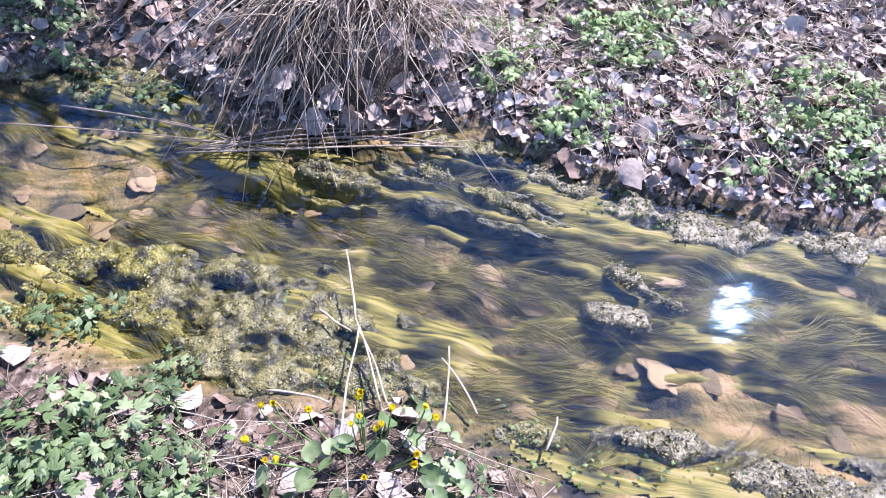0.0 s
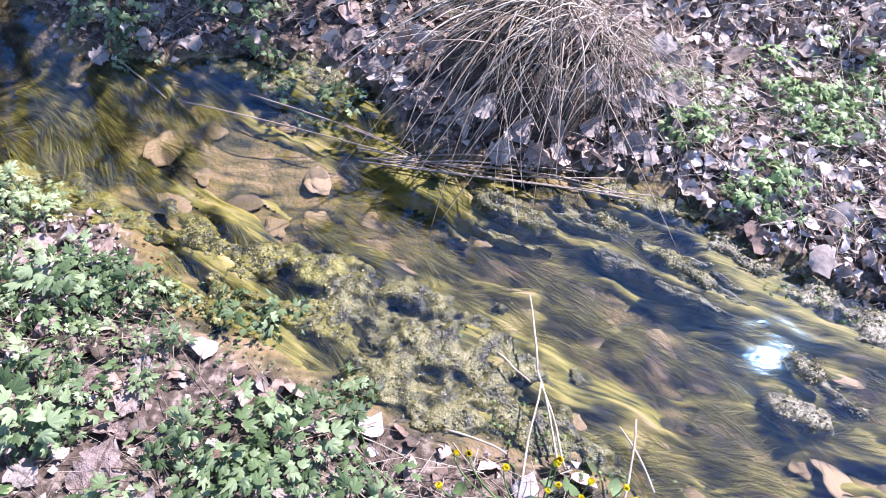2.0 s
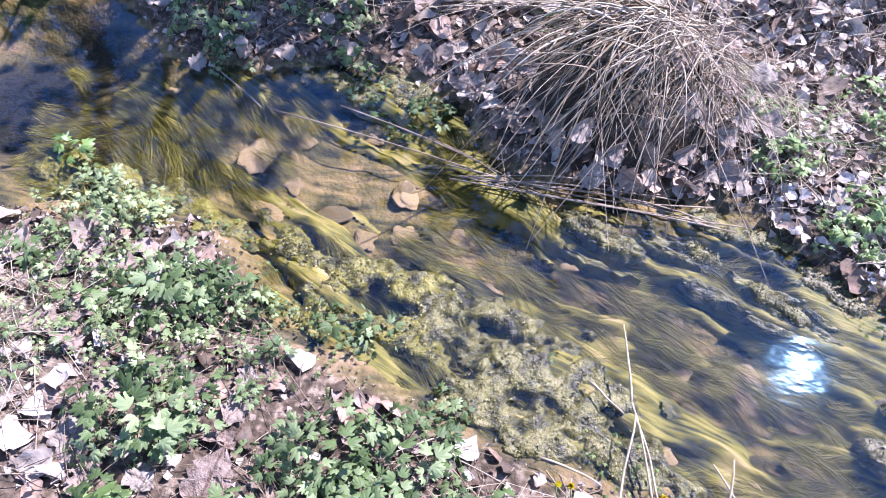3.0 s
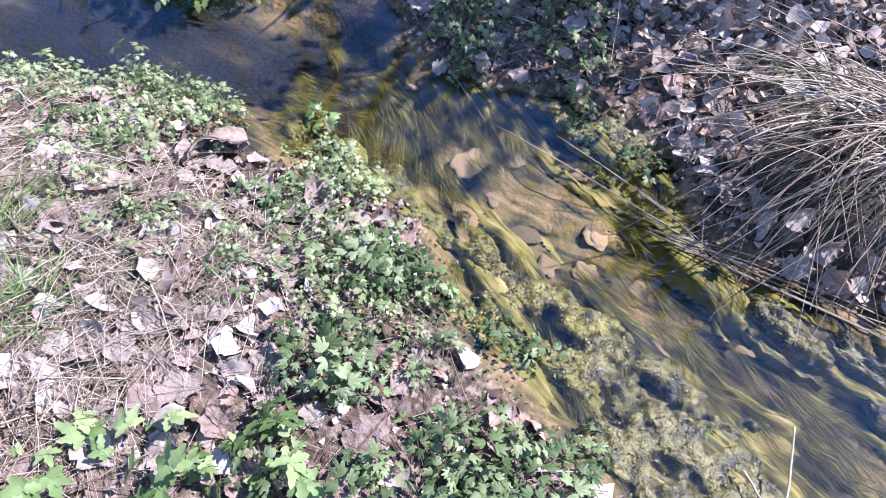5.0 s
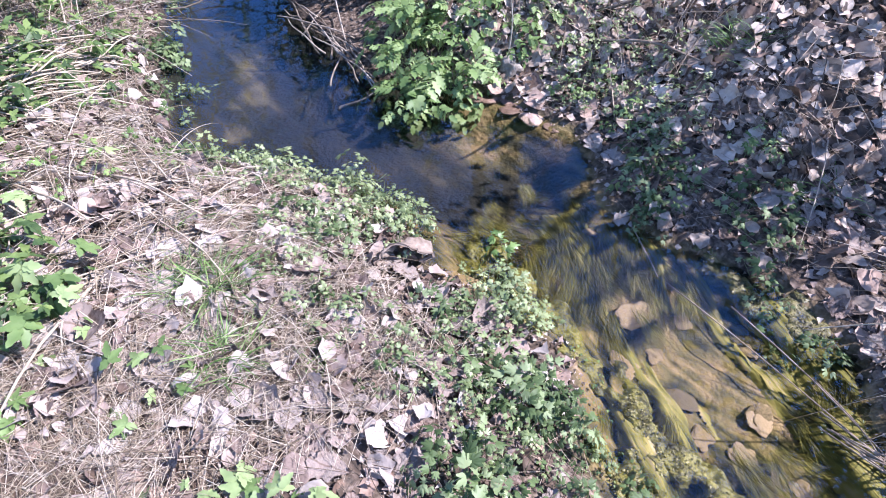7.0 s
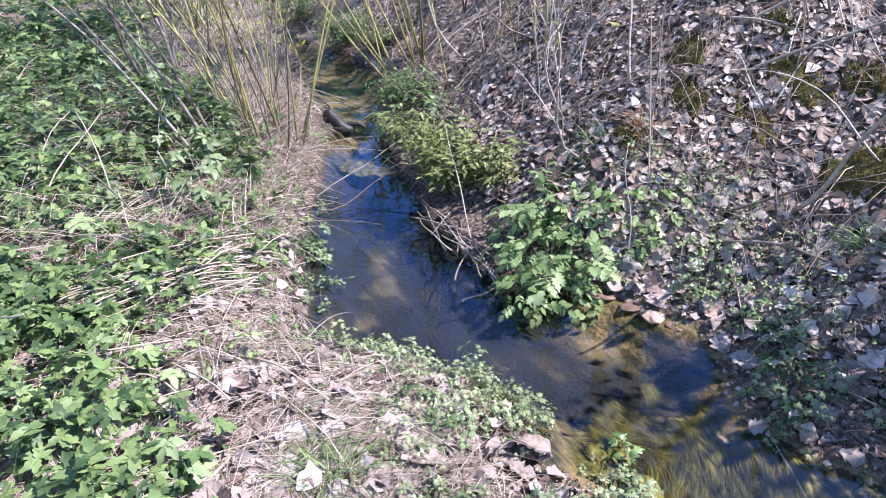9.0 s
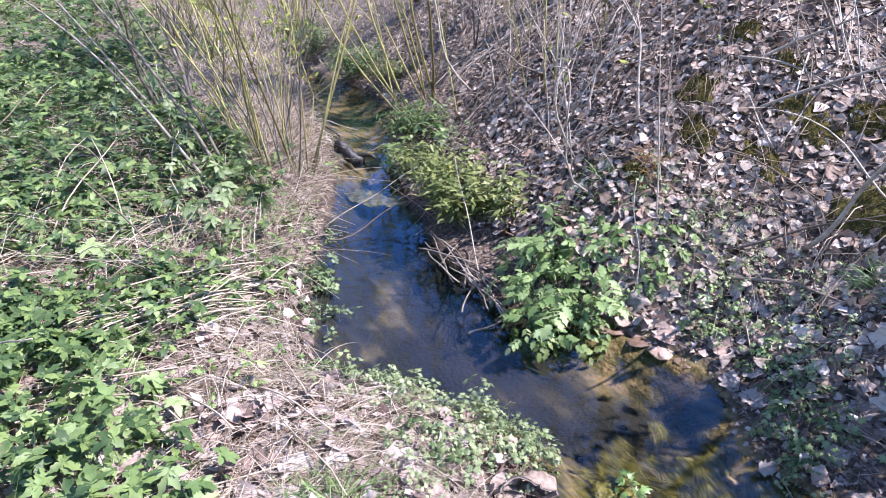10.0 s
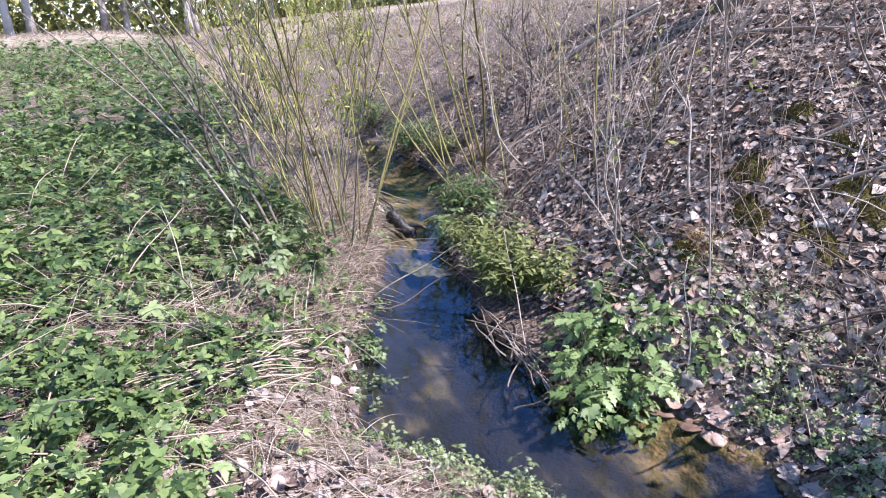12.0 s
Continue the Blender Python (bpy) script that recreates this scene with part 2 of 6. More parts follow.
M_ALGAE = surface("algae_strands", [(0.28, (0.022, 0.024, 0.010)), (0.42, (0.085, 0.08, 0.016)), (0.55, (0.21, 0.185, 0.03)), (0.73, (0.35, 0.30, 0.085))], 5, 0.6, 0.3, "island", 0.26, 0.2, 0.3)
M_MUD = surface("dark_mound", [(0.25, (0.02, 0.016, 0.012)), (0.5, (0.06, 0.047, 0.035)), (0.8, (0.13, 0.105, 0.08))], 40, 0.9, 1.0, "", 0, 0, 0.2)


def mat_material(name, stops):
    """Wet algae mat: yellow-green lumps, beaded with fine bubbles."""
    m, n, k = nodes_of(name)
    p, tc = n["Principled BSDF"], n.new("ShaderNodeTexCoord")
    a, b, v = n.new("ShaderNodeTexNoise"), n.new("ShaderNodeTexNoise"), n.new("ShaderNodeTexVoronoi")
    for node, s in ((a, 26.0), (b, 170.0), (v, 420.0)):
        node.inputs["Scale"].default_value = s
        k.new(tc.outputs["Object"], node.inputs["Vector"])
    a.inputs["Detail"].default_value, b.inputs["Detail"].default_value = 5, 4
    mix = n.new("ShaderNodeMath")
    mix.operation, mix.inputs[1].default_value = "MULTIPLY_ADD", 0.6
    half = n.new("ShaderNodeMath")
    half.operation, half.inputs[1].default_value = "MULTIPLY", 0.4
    k.new(a.outputs[0], mix.inputs[0])
    k.new(b.outputs[0], half.inputs[0])
    k.new(half.outputs[0], mix.inputs[2])
    r = colour_ramp(n, stops)
    k.new(mix.outputs[0], r.inputs[0])
    k.new(r.outputs[0], p.inputs["Base Color"])
    p.inputs["Roughness"].default_value = 0.40
    p.inputs["Specular IOR Level"].default_value = 0.45
    bump, bump2 = n.new("ShaderNodeBump"), n.new("ShaderNodeBump")
    bump.inputs["Strength"].default_value, bump.inputs["Distance"].default_value = 0.7, 0.006
    bump2.inputs["Strength"].default_value, bump2.inputs["Distance"].default_value = 0.35, 0.002
    bump2.invert = True
    k.new(b.outputs[0], bump.inputs["Height"])
    k.new(v.outputs["Distance"], bump2.inputs["Height"])
    k.new(bump.outputs[0], bump2.inputs["Normal"])
    k.new(bump2.outputs[0], p.inputs["Normal"])
    return m


M_MAT = mat_material("algae_mat", [(0.37, (0.00864, 0.00792, 0.00576)), (0.45, (0.0396, 0.0353, 0.0115)), (0.52, (0.09, 0.0806, 0.0216)), (0.59, (0.137, 0.119, 0.0396)), (0.69, (0.18, 0.148, 0.0864))])
M_MAT_PALE = mat_material("pale_algae_mat", [(0.38, (0.023, 0.0207, 0.0138)), (0.47, (0.0805, 0.069, 0.0368)), (0.56, (0.172, 0.149, 0.092)), (0.70, (0.322, 0.287, 0.207))])
M_MAT_YELLOW = mat_material("yellow_algae_mat", [(0.37, (0.0105, 0.0098, 0.0056)), (0.45, (0.0595, 0.0525, 0.0112)), (0.53, (0.133, 0.116, 0.0175)), (0.65, (0.203, 0.175, 0.042))])


def streak_material():
    """Soft algae drawn out along the current."""
    m, n, k = nodes_of("streaked_algae")
    p, at, mp = n["Principled BSDF"], n.new("ShaderNodeAttribute"), n.new("ShaderNodeMapping")
    at.attribute_name = "flow"
    mp.inputs["Scale"].default_value = (0.13, 1, 1)
    k.new(at.outputs["Vector"], mp.inputs[0])
    fine, broad = n.new("ShaderNodeTexNoise"), n.new("ShaderNodeTexNoise")
    for node, s, d, src in ((fine, 80.0, 6, mp.outputs[0]), (broad, 7.0, 4, at.outputs["Vector"])):
        node.inputs["Scale"].default_value, node.inputs["Detail"].default_value, node.inputs["Distortion"].default_value = s, d, 0.6
        k.new(src, node.inputs["Vector"])
    a, b = n.new("ShaderNodeMath"), n.new("ShaderNodeMath")
    a.operation, a.inputs[1].default_value = "MULTIPLY", 0.5
    b.operation, b.inputs[1].default_value = "MULTIPLY_ADD", 0.5
    k.new(broad.outputs[0], a.inputs[0])
    k.new(fine.outputs[0], b.inputs[0])
    k.new(a.outputs[0], b.inputs[2])
    r = colour_ramp(n, [(0.37, (0.014, 0.015, 0.008)), (0.43, (0.065, 0.06, 0.016)), (0.485, (0.14, 0.125, 0.027)), (0.55, (0.225, 0.188, 0.05)), (0.65, (0.31, 0.235, 0.125))])
    k.new(b.outputs[0], r.inputs[0])
    k.new(r.outputs[0], p.inputs["Base Color"])
    p.inputs["Roughness"].default_value, p.inputs["Specular IOR Level"].default_value = 0.7, 0.2
    bump = n.new("ShaderNodeBump")
    bump.inputs["Strength"].default_value, bump.inputs["Distance"].default_value = 0.6, 0.008
    k.new(fine.outputs[0], bump.inputs["Height"])
    k.new(bump.outputs[0], p.inputs["Normal"])
    return m


def ground_material():
    """Soil with litter crumbs; the stream's bed, the dry grass and the sandy track by the sheet's zones."""
    m, n, k = nodes_of("ground")
    p, tc = n["Principled BSDF"], n.new("ShaderNodeTexCoord")
    zone = n.new("ShaderNodeVertexColor")
    zone.layer_name = "zone"
    sep = n.new("ShaderNodeSeparateColor")
    k.new(zone.outputs[0], sep.inputs[0])

    def noise_at(scale, detail=5, vec=None):
        t = n.new("ShaderNodeTexNoise")
        t.inputs["Scale"].default_value, t.inputs["Detail"].default_value = scale, detail
        k.new(vec or tc.outputs["Object"], t.inputs["Vector"])
        return t.outputs[0]
    flow = n.new("ShaderNodeMapping")
    flow.inputs["Rotation"].default_value = (0, 0, radians(16))
    flow.inputs["Scale"].default_value = (0.22, 1, 1)
    k.new(tc.outputs["Object"], flow.inputs[0])
    crumbs = noise_at(55, 6)
    soil = colour_ramp(n, [(0.32, (0.022, 0.016, 0.012)), (0.5, (0.075, 0.053, 0.039)), (0.62, (0.17, 0.13, 0.102)), (0.8, (0.32, 0.26, 0.215))])
    k.new(crumbs, soil.inputs[0])
    bed = colour_ramp(n, [(0.39, (0.008, 0.009, 0.008)), (0.45, (0.042, 0.037, 0.015)), (0.51, (0.13, 0.10, 0.036)), (0.58, (0.24, 0.165, 0.078)), (0.67, (0.34, 0.235, 0.145))])
    mixn = n.new("ShaderNodeMath")
    mixn.operation, mixn.inputs[1].default_value = "MULTIPLY_ADD", 0.45
    half = n.new("ShaderNodeMath")
    half.operation, half.inputs[1].default_value = "MULTIPLY", 0.55
    k.new(noise_at(26, 5, flow.outputs[0]), mixn.inputs[0])
    k.new(noise_at(5.5, 4), half.inputs[0])
    k.new(half.outputs[0], mixn.inputs[2])
    k.new(mixn.outputs[0], bed.inputs[0])
    dry = colour_ramp(n, [(0.3, (0.09, 0.066, 0.05)), (0.5, (0.25, 0.195, 0.155)), (0.7, (0.44, 0.375, 0.32))])
    k.new(noise_at(38, 6), dry.inputs[0])
    sand = colour_ramp(n, [(0.3, (0.22, 0.18, 0.13)), (0.7, (0.36, 0.30, 0.23))])
    k.new(noise_at(2.5, 6), sand.inputs[0])

    def over(fac, a, b):
        x = n.new("ShaderNodeMix")
        x.data_type = "RGBA"
        k.new(fac, x.inputs["Factor"])
        k.new(a, x.inputs["A"])
        k.new(b, x.inputs["B"])
        return x.outputs["Result"]
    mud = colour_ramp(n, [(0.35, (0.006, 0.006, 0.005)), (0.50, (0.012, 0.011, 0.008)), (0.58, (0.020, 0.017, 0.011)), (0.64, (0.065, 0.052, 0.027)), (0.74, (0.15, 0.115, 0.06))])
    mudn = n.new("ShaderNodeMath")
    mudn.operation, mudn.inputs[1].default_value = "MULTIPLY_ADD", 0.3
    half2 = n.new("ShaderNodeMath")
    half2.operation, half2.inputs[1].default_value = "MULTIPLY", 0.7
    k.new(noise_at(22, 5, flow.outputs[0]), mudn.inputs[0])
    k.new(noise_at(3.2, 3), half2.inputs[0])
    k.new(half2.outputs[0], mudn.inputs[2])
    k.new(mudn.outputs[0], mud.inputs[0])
    c = over(sep.outputs["Green"], soil.outputs[0], dry.outputs[0])
    c = over(sep.outputs["Blue"], c, sand.outputs[0])
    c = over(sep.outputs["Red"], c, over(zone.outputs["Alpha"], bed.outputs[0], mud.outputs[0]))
    k.new(c, p.inputs["Base Color"])
    p.inputs["Roughness"].default_value = 0.85
    p.inputs["Specular IOR Level"].default_value = 0.25
    b = n.new("ShaderNodeBump")
    b.inputs["Strength"].default_value, b.inputs["Distance"].default_value = 0.8, 0.015
    k.new(crumbs, b.inputs["Height"])
    k.new(b.outputs[0], p.inputs["Normal"])
    return m


def water_material():
    m, n, k = nodes_of("stream_water")
    tc, mp = n.new("ShaderNodeTexCoord"), n.new("ShaderNodeMapping")
    mp.inputs["Scale"].default_value, mp.inputs["Rotation"].default_value = (0.5, 1, 1), (0, 0, radians(16))
    k.new(tc.outputs["Object"], mp.inputs[0])
    a, b = n.new("ShaderNodeTexNoise"), n.new("ShaderNodeTexNoise")
    for node, s in ((a, 9.0), (b, 34.0)):
        node.inputs["Scale"].default_value, node.inputs["Detail"].default_value = s, 2
        k.new(mp.outputs[0], node.inputs["Vector"])
    bump, bump2 = n.new("ShaderNodeBump"), n.new("ShaderNodeBump")
    bump.inputs["Strength"].default_value, bump.inputs["Distance"].default_value = 0.09, 0.02
    bump2.inputs["Strength"].default_value, bump2.inputs["Distance"].default_value = 0.05, 0.006
    k.new(a.outputs[0], bump.inputs["Height"])
    k.new(b.outputs[0], bump2.inputs["Height"])
    k.new(bump.outputs[0], bump2.inputs["Normal"])
    clear, gloss, fres, mix = n.new("ShaderNodeBsdfTransparent"), n.new("ShaderNodeBsdfGlossy"), n.new("ShaderNodeFresnel"), n.new("ShaderNodeMixShader")
    clear.inputs[0].default_value = (0.82, 0.83, 0.78, 1)
    gloss.inputs["Roughness"].default_value = 0.024
    # reflection strengthened and tinted blue, so that the mirrored sky looks bluer
    fres.inputs["IOR"].default_value = 1.53
    gloss.inputs["Color"].default_value = (0.38, 0.68, 1.0, 1)
    for node in (gloss, fres):
        k.new(bump2.outputs[0], node.inputs["Normal"])
    k.new(fres.outputs[0], mix.inputs[0])
    k.new(clear.outputs[0], mix.inputs[1])
    k.new(gloss.outputs[0], mix.inputs[2])
    k.new(mix.outputs[0], n["Material Output"].inputs[0])
    return m


# ---- mesh helpers ----


def mesh_of(name, V, F, material, smooth=True):
    """A mesh from arrays of corners and triangles."""
    V, F = np.asarray(V, np.float32).reshape(-1, 3), np.asarray(F, np.int32).reshape(-1, 3)
    me = bpy.data.meshes.new(name)
    me.vertices.add(len(V))
    me.vertices.foreach_set("co", V.ravel())
    me.loops.add(F.size)
    me.loops.foreach_set("vertex_index", F.ravel())
    me.polygons.add(len(F))
    me.polygons.foreach_set("loop_start", np.arange(0, F.size, 3, dtype=np.int32))
    me.polygons.foreach_set("use_smooth", np.full(len(F), smooth))
    me.update(calc_edges=True)
    me.materials.append(material)
    return me


def join(pieces):
    Vs, Fs, at = [], [], 0
    for V, F in pieces:
        Vs.append(np.asarray(V, float).reshape(-1, 3))
        Fs.append(np.asarray(F, int).reshape(-1, 3) + at)
        at += len(Vs[-1])
    return np.concatenate(Vs), np.concatenate(Fs)


def part(name, geo, material, parent=None, label="", smooth=True):
    ob = new(name, mesh_of(name, geo[0], geo[1], material, smooth))
    if parent is not None:
        ob.parent = parent
    return tagged(ob, label)


def base(name, x, y, z, label, category, group=""):
    e = new(name)
    e.location, e.empty_display_size = (x, y, z), 0.05
    return tagged(e, label, category, group)


def grid_faces(nu, nv):
    i = np.arange((nu - 1) * (nv - 1))
    a = (i // (nv - 1)) * nv + i % (nv - 1)
    return np.concatenate([np.stack([a, a + nv, a + nv + 1], 1), np.stack([a, a + nv + 1, a + 1], 1)])


def strands(root, way, length, radius, bend, segs=5, sides=3, taper=0.35):
    """Many thin tapered stalks: roots, directions, lengths and radii, each bent by a vector."""
    root, way, bend = (np.asarray(a, float).reshape(-1, 3) for a in (root, way, bend))
    count = len(root)
    length, radius = np.broadcast_to(length, count), np.broadcast_to(radius, count)
    way = way / np.linalg.norm(way, axis=1)[:, None]
    s = np.linspace(0, 1, segs + 1)
    P = root[:, None] + way[:, None] * (length[:, None] * s)[..., None] + bend[:, None] * (s ** 2)[None, :, None]
    u = np.cross(way, rng.normal(size=(count, 3)))
    u /= np.linalg.norm(u, axis=1)[:, None]
    w = np.cross(way, u)
    ang = np.arange(sides) * 2 * math.pi / sides
    ring = u[:, None] * np.cos(ang)[None, :, None] + w[:, None] * np.sin(ang)[None, :, None]
    r = radius[:, None] * (1 - (1 - taper) * s)[None]
    V = P[:, :, None] + ring[:, None] * r[:, :, None, None]
    one = []
    for i in range(segs):
        for j in range(sides):
            a, b = i * sides + j, i * sides + (j + 1) % sides
            one += [(a, b, b + sides), (a, b + sides, a + sides)]
    one = np.array(one)
    F = one[None] + (np.arange(count) * (segs + 1) * sides)[:, None, None]
    return V.reshape(-1, 3), F.reshape(-1, 3)


def blades(root, way, length, width, bend, segs=4):
    """Flat grass blades with a fold."""
    root, way, bend = (np.asarray(a, float).reshape(-1, 3) for a in (root, way, bend))
    count = len(root)
    length, width = np.broadcast_to(length, count), np.broadcast_to(width, count)
    way = way / np.linalg.norm(way, axis=1)[:, None]
    s = np.linspace(0, 1, segs + 1)
    P = root[:, None] + way[:, None] * (length[:, None] * s)[..., None] + bend[:, None] * (s ** 2)[None, :, None]
    side = np.cross(way, rng.normal(size=(count, 3)))
    side /= np.linalg.norm(side, axis=1)[:, None]
    fold = np.cross(way, side)
    half = width[:, None] * np.array([0.6, 1.0, 0.95, 0.65, 0.08])[None, :segs + 1] / 2
    V = np.stack([P - side[:, None] * half[..., None], P + fold[:, None] * (half * 0.5)[..., None], P + side[:, None] * half[..., None]], 2)
    F = grid_faces(segs + 1, 3)[None] + (np.arange(count) * (segs + 1) * 3)[:, None, None]
    return V.reshape(-1, 3), F.reshape(-1, 3)


def tube(points, radii, sides=7, rough=0.0):
    P = np.asarray(points, float)
    T = np.gradient(P, axis=0)
    T /= np.linalg.norm(T, axis=1)[:, None]
    ref = np.array([0.31, 0.87, 0.38])
    U = np.cross(T, ref)
    U /= np.linalg.norm(U, axis=1)[:, None]
    W = np.cross(T, U)
    ang = np.arange(sides) * 2 * math.pi / sides
    R = np.asarray(radii, float)[:, None] * (1 + rough * rng.normal(size=(len(P), sides)))
    V = P[:, None] + (U[:, None] * np.cos(ang)[None, :, None] + W[:, None] * np.sin(ang)[None, :, None]) * R[..., None]
    V = np.concatenate([V.reshape(-1, 3), P[:1], P[-1:]])
    F, last = [], (len(P) - 1) * sides
    for i in range(len(P) - 1):
        for j in range(sides):
            a, b = i * sides + j, i * sides + (j + 1) % sides
            F += [(a, b, b + sides), (a, b + sides, a + sides)]
    for j in range(sides):
        F += [(len(P) * sides, (j + 1) % sides, j), (len(P) * sides + 1, last + j, last + (j + 1) % sides)]
    return V, np.array(F)


def bowed(a, b, sag=(0, 0, 0), count=8, wobble=0.0):
    """Points from a to b, bowed by sag in the middle."""
    s = np.linspace(0, 1, count)[:, None]
    P = np.array(a, float) * (1 - s) + np.array(b, float) * s + np.array(sag, float) * 4 * s * (1 - s)
    for k in (1, 2, 3):
        P += np.sin(math.pi * k * s) * rng.normal(size=3) * wobble * 1.6 / k
    return P


def turned(V, rx=0.0, ry=0.0, rz=0.0, scale=1.0, to=(0, 0, 0)):
    R = np.array(Euler((rx, ry, rz)).to_matrix())
    return (np.asarray(V, float) * scale) @ R.T + np.array(to)


def normals_at(x, y):
    e = 0.03
    nx, ny = (ground(x - e, y) - ground(x + e, y)) / (2 * e), (ground(x, y - e) - ground(x, y + e)) / (2 * e)
    N = np.stack([nx, ny, np.ones_like(nx)], 1)
    return N / np.linalg.norm(N, axis=1)[:, None]


def frames_on(x, y, tilt):
    """Turning matrices that lay things on the ground with a random heading and some tilt."""
    N = normals_at(x, y) + rng.normal(size=(len(x), 3)) * tilt
    N[:, 2] = np.abs(N[:, 2]) + 0.05
    N /= np.linalg.norm(N, axis=1)[:, None]
    a = rng.uniform(0, 2 * math.pi, len(x))
    X = np.stack([np.cos(a), np.sin(a), np.zeros_like(a)], 1)
    X -= N * (X * N).sum(1)[:, None]
    X /= np.linalg.norm(X, axis=1)[:, None]
    return np.stack([X, np.cross(N, X), N], 2)


def scatter(templates, pos, R, size):
    """All copies of the templates, joined."""
    pick, out = rng.integers(0, len(templates), len(pos)), []
    for i, (V, F) in enumerate(templates):
        s = np.where(pick == i)[0]
        if len(s) == 0:
            continue
        W = np.einsum("nij,mj->nmi", R[s], V) * size[s][:, None, None] + pos[s][:, None]
        out.append((W.reshape(-1, 3), (F[None] + (np.arange(len(s)) * len(V))[:, None, None]).reshape(-1, 3)))
    return join(out)


# ---- leaf shapes, one unit long ----


def dead_leaf(seed, nu=8, nv=5, curl=1.0):
    r = np.random.default_rng(seed)
    u, v = np.meshgrid(np.linspace(0, 1, nu), np.linspace(-1, 1, nv), indexing="ij")
    w = r.uniform(0.30, 0.48) * np.sin(math.pi * np.clip(u, 0.02, 0.985) ** r.uniform(0.6, 0.9)) ** r.uniform(0.5, 0.8) * (1 + 0.12 * r.normal(size=(nu, 1)))
    w = w * (1 + 0.16 * r.normal(size=(nu, nv)) * (np.abs(v) > 0.9))
    x = u - 0.5 + 0.02 * r.normal(size=u.shape) + 0.06 * np.abs(v) * (0.5 - u)
    y = v * w + 0.10 * r.normal() * (u - 0.5) ** 2
    cup, roll, twist, edge = r.uniform(-0.3, 1.7) * curl, r.uniform(-0.9, 0.9) * curl, r.normal() * 0.7 * curl, r.normal(size=3)
    z = cup * (v * w) ** 2 * 1.6 + roll * (u - 0.5) ** 2 + twist * (u - 0.5) * v * w + 0.03 * r.normal(size=u.shape) + 0.04
    z = z + curl * 0.06 * np.sin(5 * u + edge[0]) * np.sin(3 * v + edge[1]) * np.abs(v) + 0.03 * curl * np.cos(9 * u + 2 * v + edge[2])
    y = y * (1 - 0.25 * curl * np.clip(cup, 0, 1.5) * np.abs(v) * 0.5)
    blade = (np.stack([x, y, z], 2).reshape(-1, 3), grid_faces(nu, nv))
    stalk = strands([(-0.48, 0, 0.05)], [(-1, r.normal() * 0.5, 0.1)], 0.45, 0.012, [(0, r.normal() * 0.12, -0.03)], 3)
    return join([blade, stalk]) if nu > 6 else blade


def leaflet(length, width, seed=0, nu=7, teeth=0.1, cup=0.2):
    r = np.random.default_rng(seed)
    nv = 3
    u, v = np.meshgrid(np.linspace(0, 1, nu), np.linspace(-1, 1, nv), indexing="ij")
    w = width / 2 * np.sin(math.pi * np.clip(u, 0.03, 0.98) ** 0.8) ** 0.8 * (1 + teeth * np.where(np.arange(nu) % 2, 1, -1))[:, None]
    z = cup * np.abs(v) * w - 0.18 * length * u ** 2 + 0.01 * r.normal(size=u.shape) * length
    return np.stack([u * length, v * w, z], 2).reshape(-1, 3), grid_faces(nu, nv)


def lobed_leaf(seed, lobes=(0, 64, -64, 122, -122), notch=0.30):
    """A leaf cut into toothed lobes; its stalk joins at the origin."""
    r = np.random.default_rng(seed)
    th = np.radians(np.linspace(-158, 158, 39))
    rad = np.full_like(th, notch)
    for i, a in enumerate(lobes):
        d = np.abs(np.degrees(th) - a - r.normal() * 4) / (30 if i else 33)
        rad = np.maximum(rad, (1.0 if i == 0 else 0.92 if i < 3 else 0.74) * np.clip(1 - 0.45 * d ** 1.3, 0, 1) * (d < 1.02))
    rad = rad * (1 + 0.10 * np.where(np.arange(len(th)) % 2, 1, -1)) * (1 + 0.05 * r.normal(size=len(th)))
    rim = np.stack([rad * np.cos(th), rad * np.sin(th), -0.16 * rad ** 2 + 0.10 * np.cos(3 * th) * rad], 1)
    mid = rim * [0.5, 0.5, 0] + np.stack([0 * th, 0 * th, 0.04 + 0.02 * r.normal(size=len(th))], 1)
    V = np.concatenate([[(0, 0, 0)], mid, rim]) * 0.6
    k, n = np.arange(len(th) - 1), len(th)
    F = np.concatenate([np.stack([0 * k, 1 + k, 2 + k], 1), np.stack([1 + k, 1 + n + k, 2 + n + k], 1), np.stack([1 + k, 2 + n + k, 2 + k], 1)])
    return V, F


def butter_leaf(seed):
    """Three fan-shaped leaflets, each cut into toothed lobes."""
    r = np.random.default_rng(seed)
    out = []
    for a, l, off in ((0, 0.62, 0.30), (78, 0.54, 0.16), (-78, 0.54, 0.16)):
        th = np.radians(np.linspace(-80, 80, 19))
        rad = np.full_like(th, 0.36)
        for c, top in ((0, 1.0), (36, 0.90), (-36, 0.90), (66, 0.66), (-66, 0.66)):
            d = np.abs(np.degrees(th) - c - r.normal() * 3) / 19
            rad = np.maximum(rad, top * (1 - 0.52 * np.clip(d, 0, 1) ** 1.5) * (d < 1))
        rad = l * rad * (1 + 0.05 * r.normal(size=19))
        rim = np.stack([rad * np.cos(th), rad * np.sin(th) * 0.74, -0.25 * rad ** 2 + 0.07 * np.cos(4 * th) * rad], 1)
        mid = rim * [0.5, 0.5, 0] + [0, 0, 0.03]
        V = np.concatenate([[(0, 0, 0)], mid, rim])
        k = np.arange(18)
        F = np.concatenate([np.stack([0 * k, 1 + k, 2 + k], 1), np.stack([1 + k, 20 + k, 21 + k], 1), np.stack([1 + k, 21 + k, 2 + k], 1)])
        turn = radians(a + r.normal() * 8)
        out.append((turned(V, r.normal() * 0.3, r.normal() * 0.25, turn, 1.0, (off * math.cos(turn), off * math.sin(turn), 0)), F))
    return join(out)


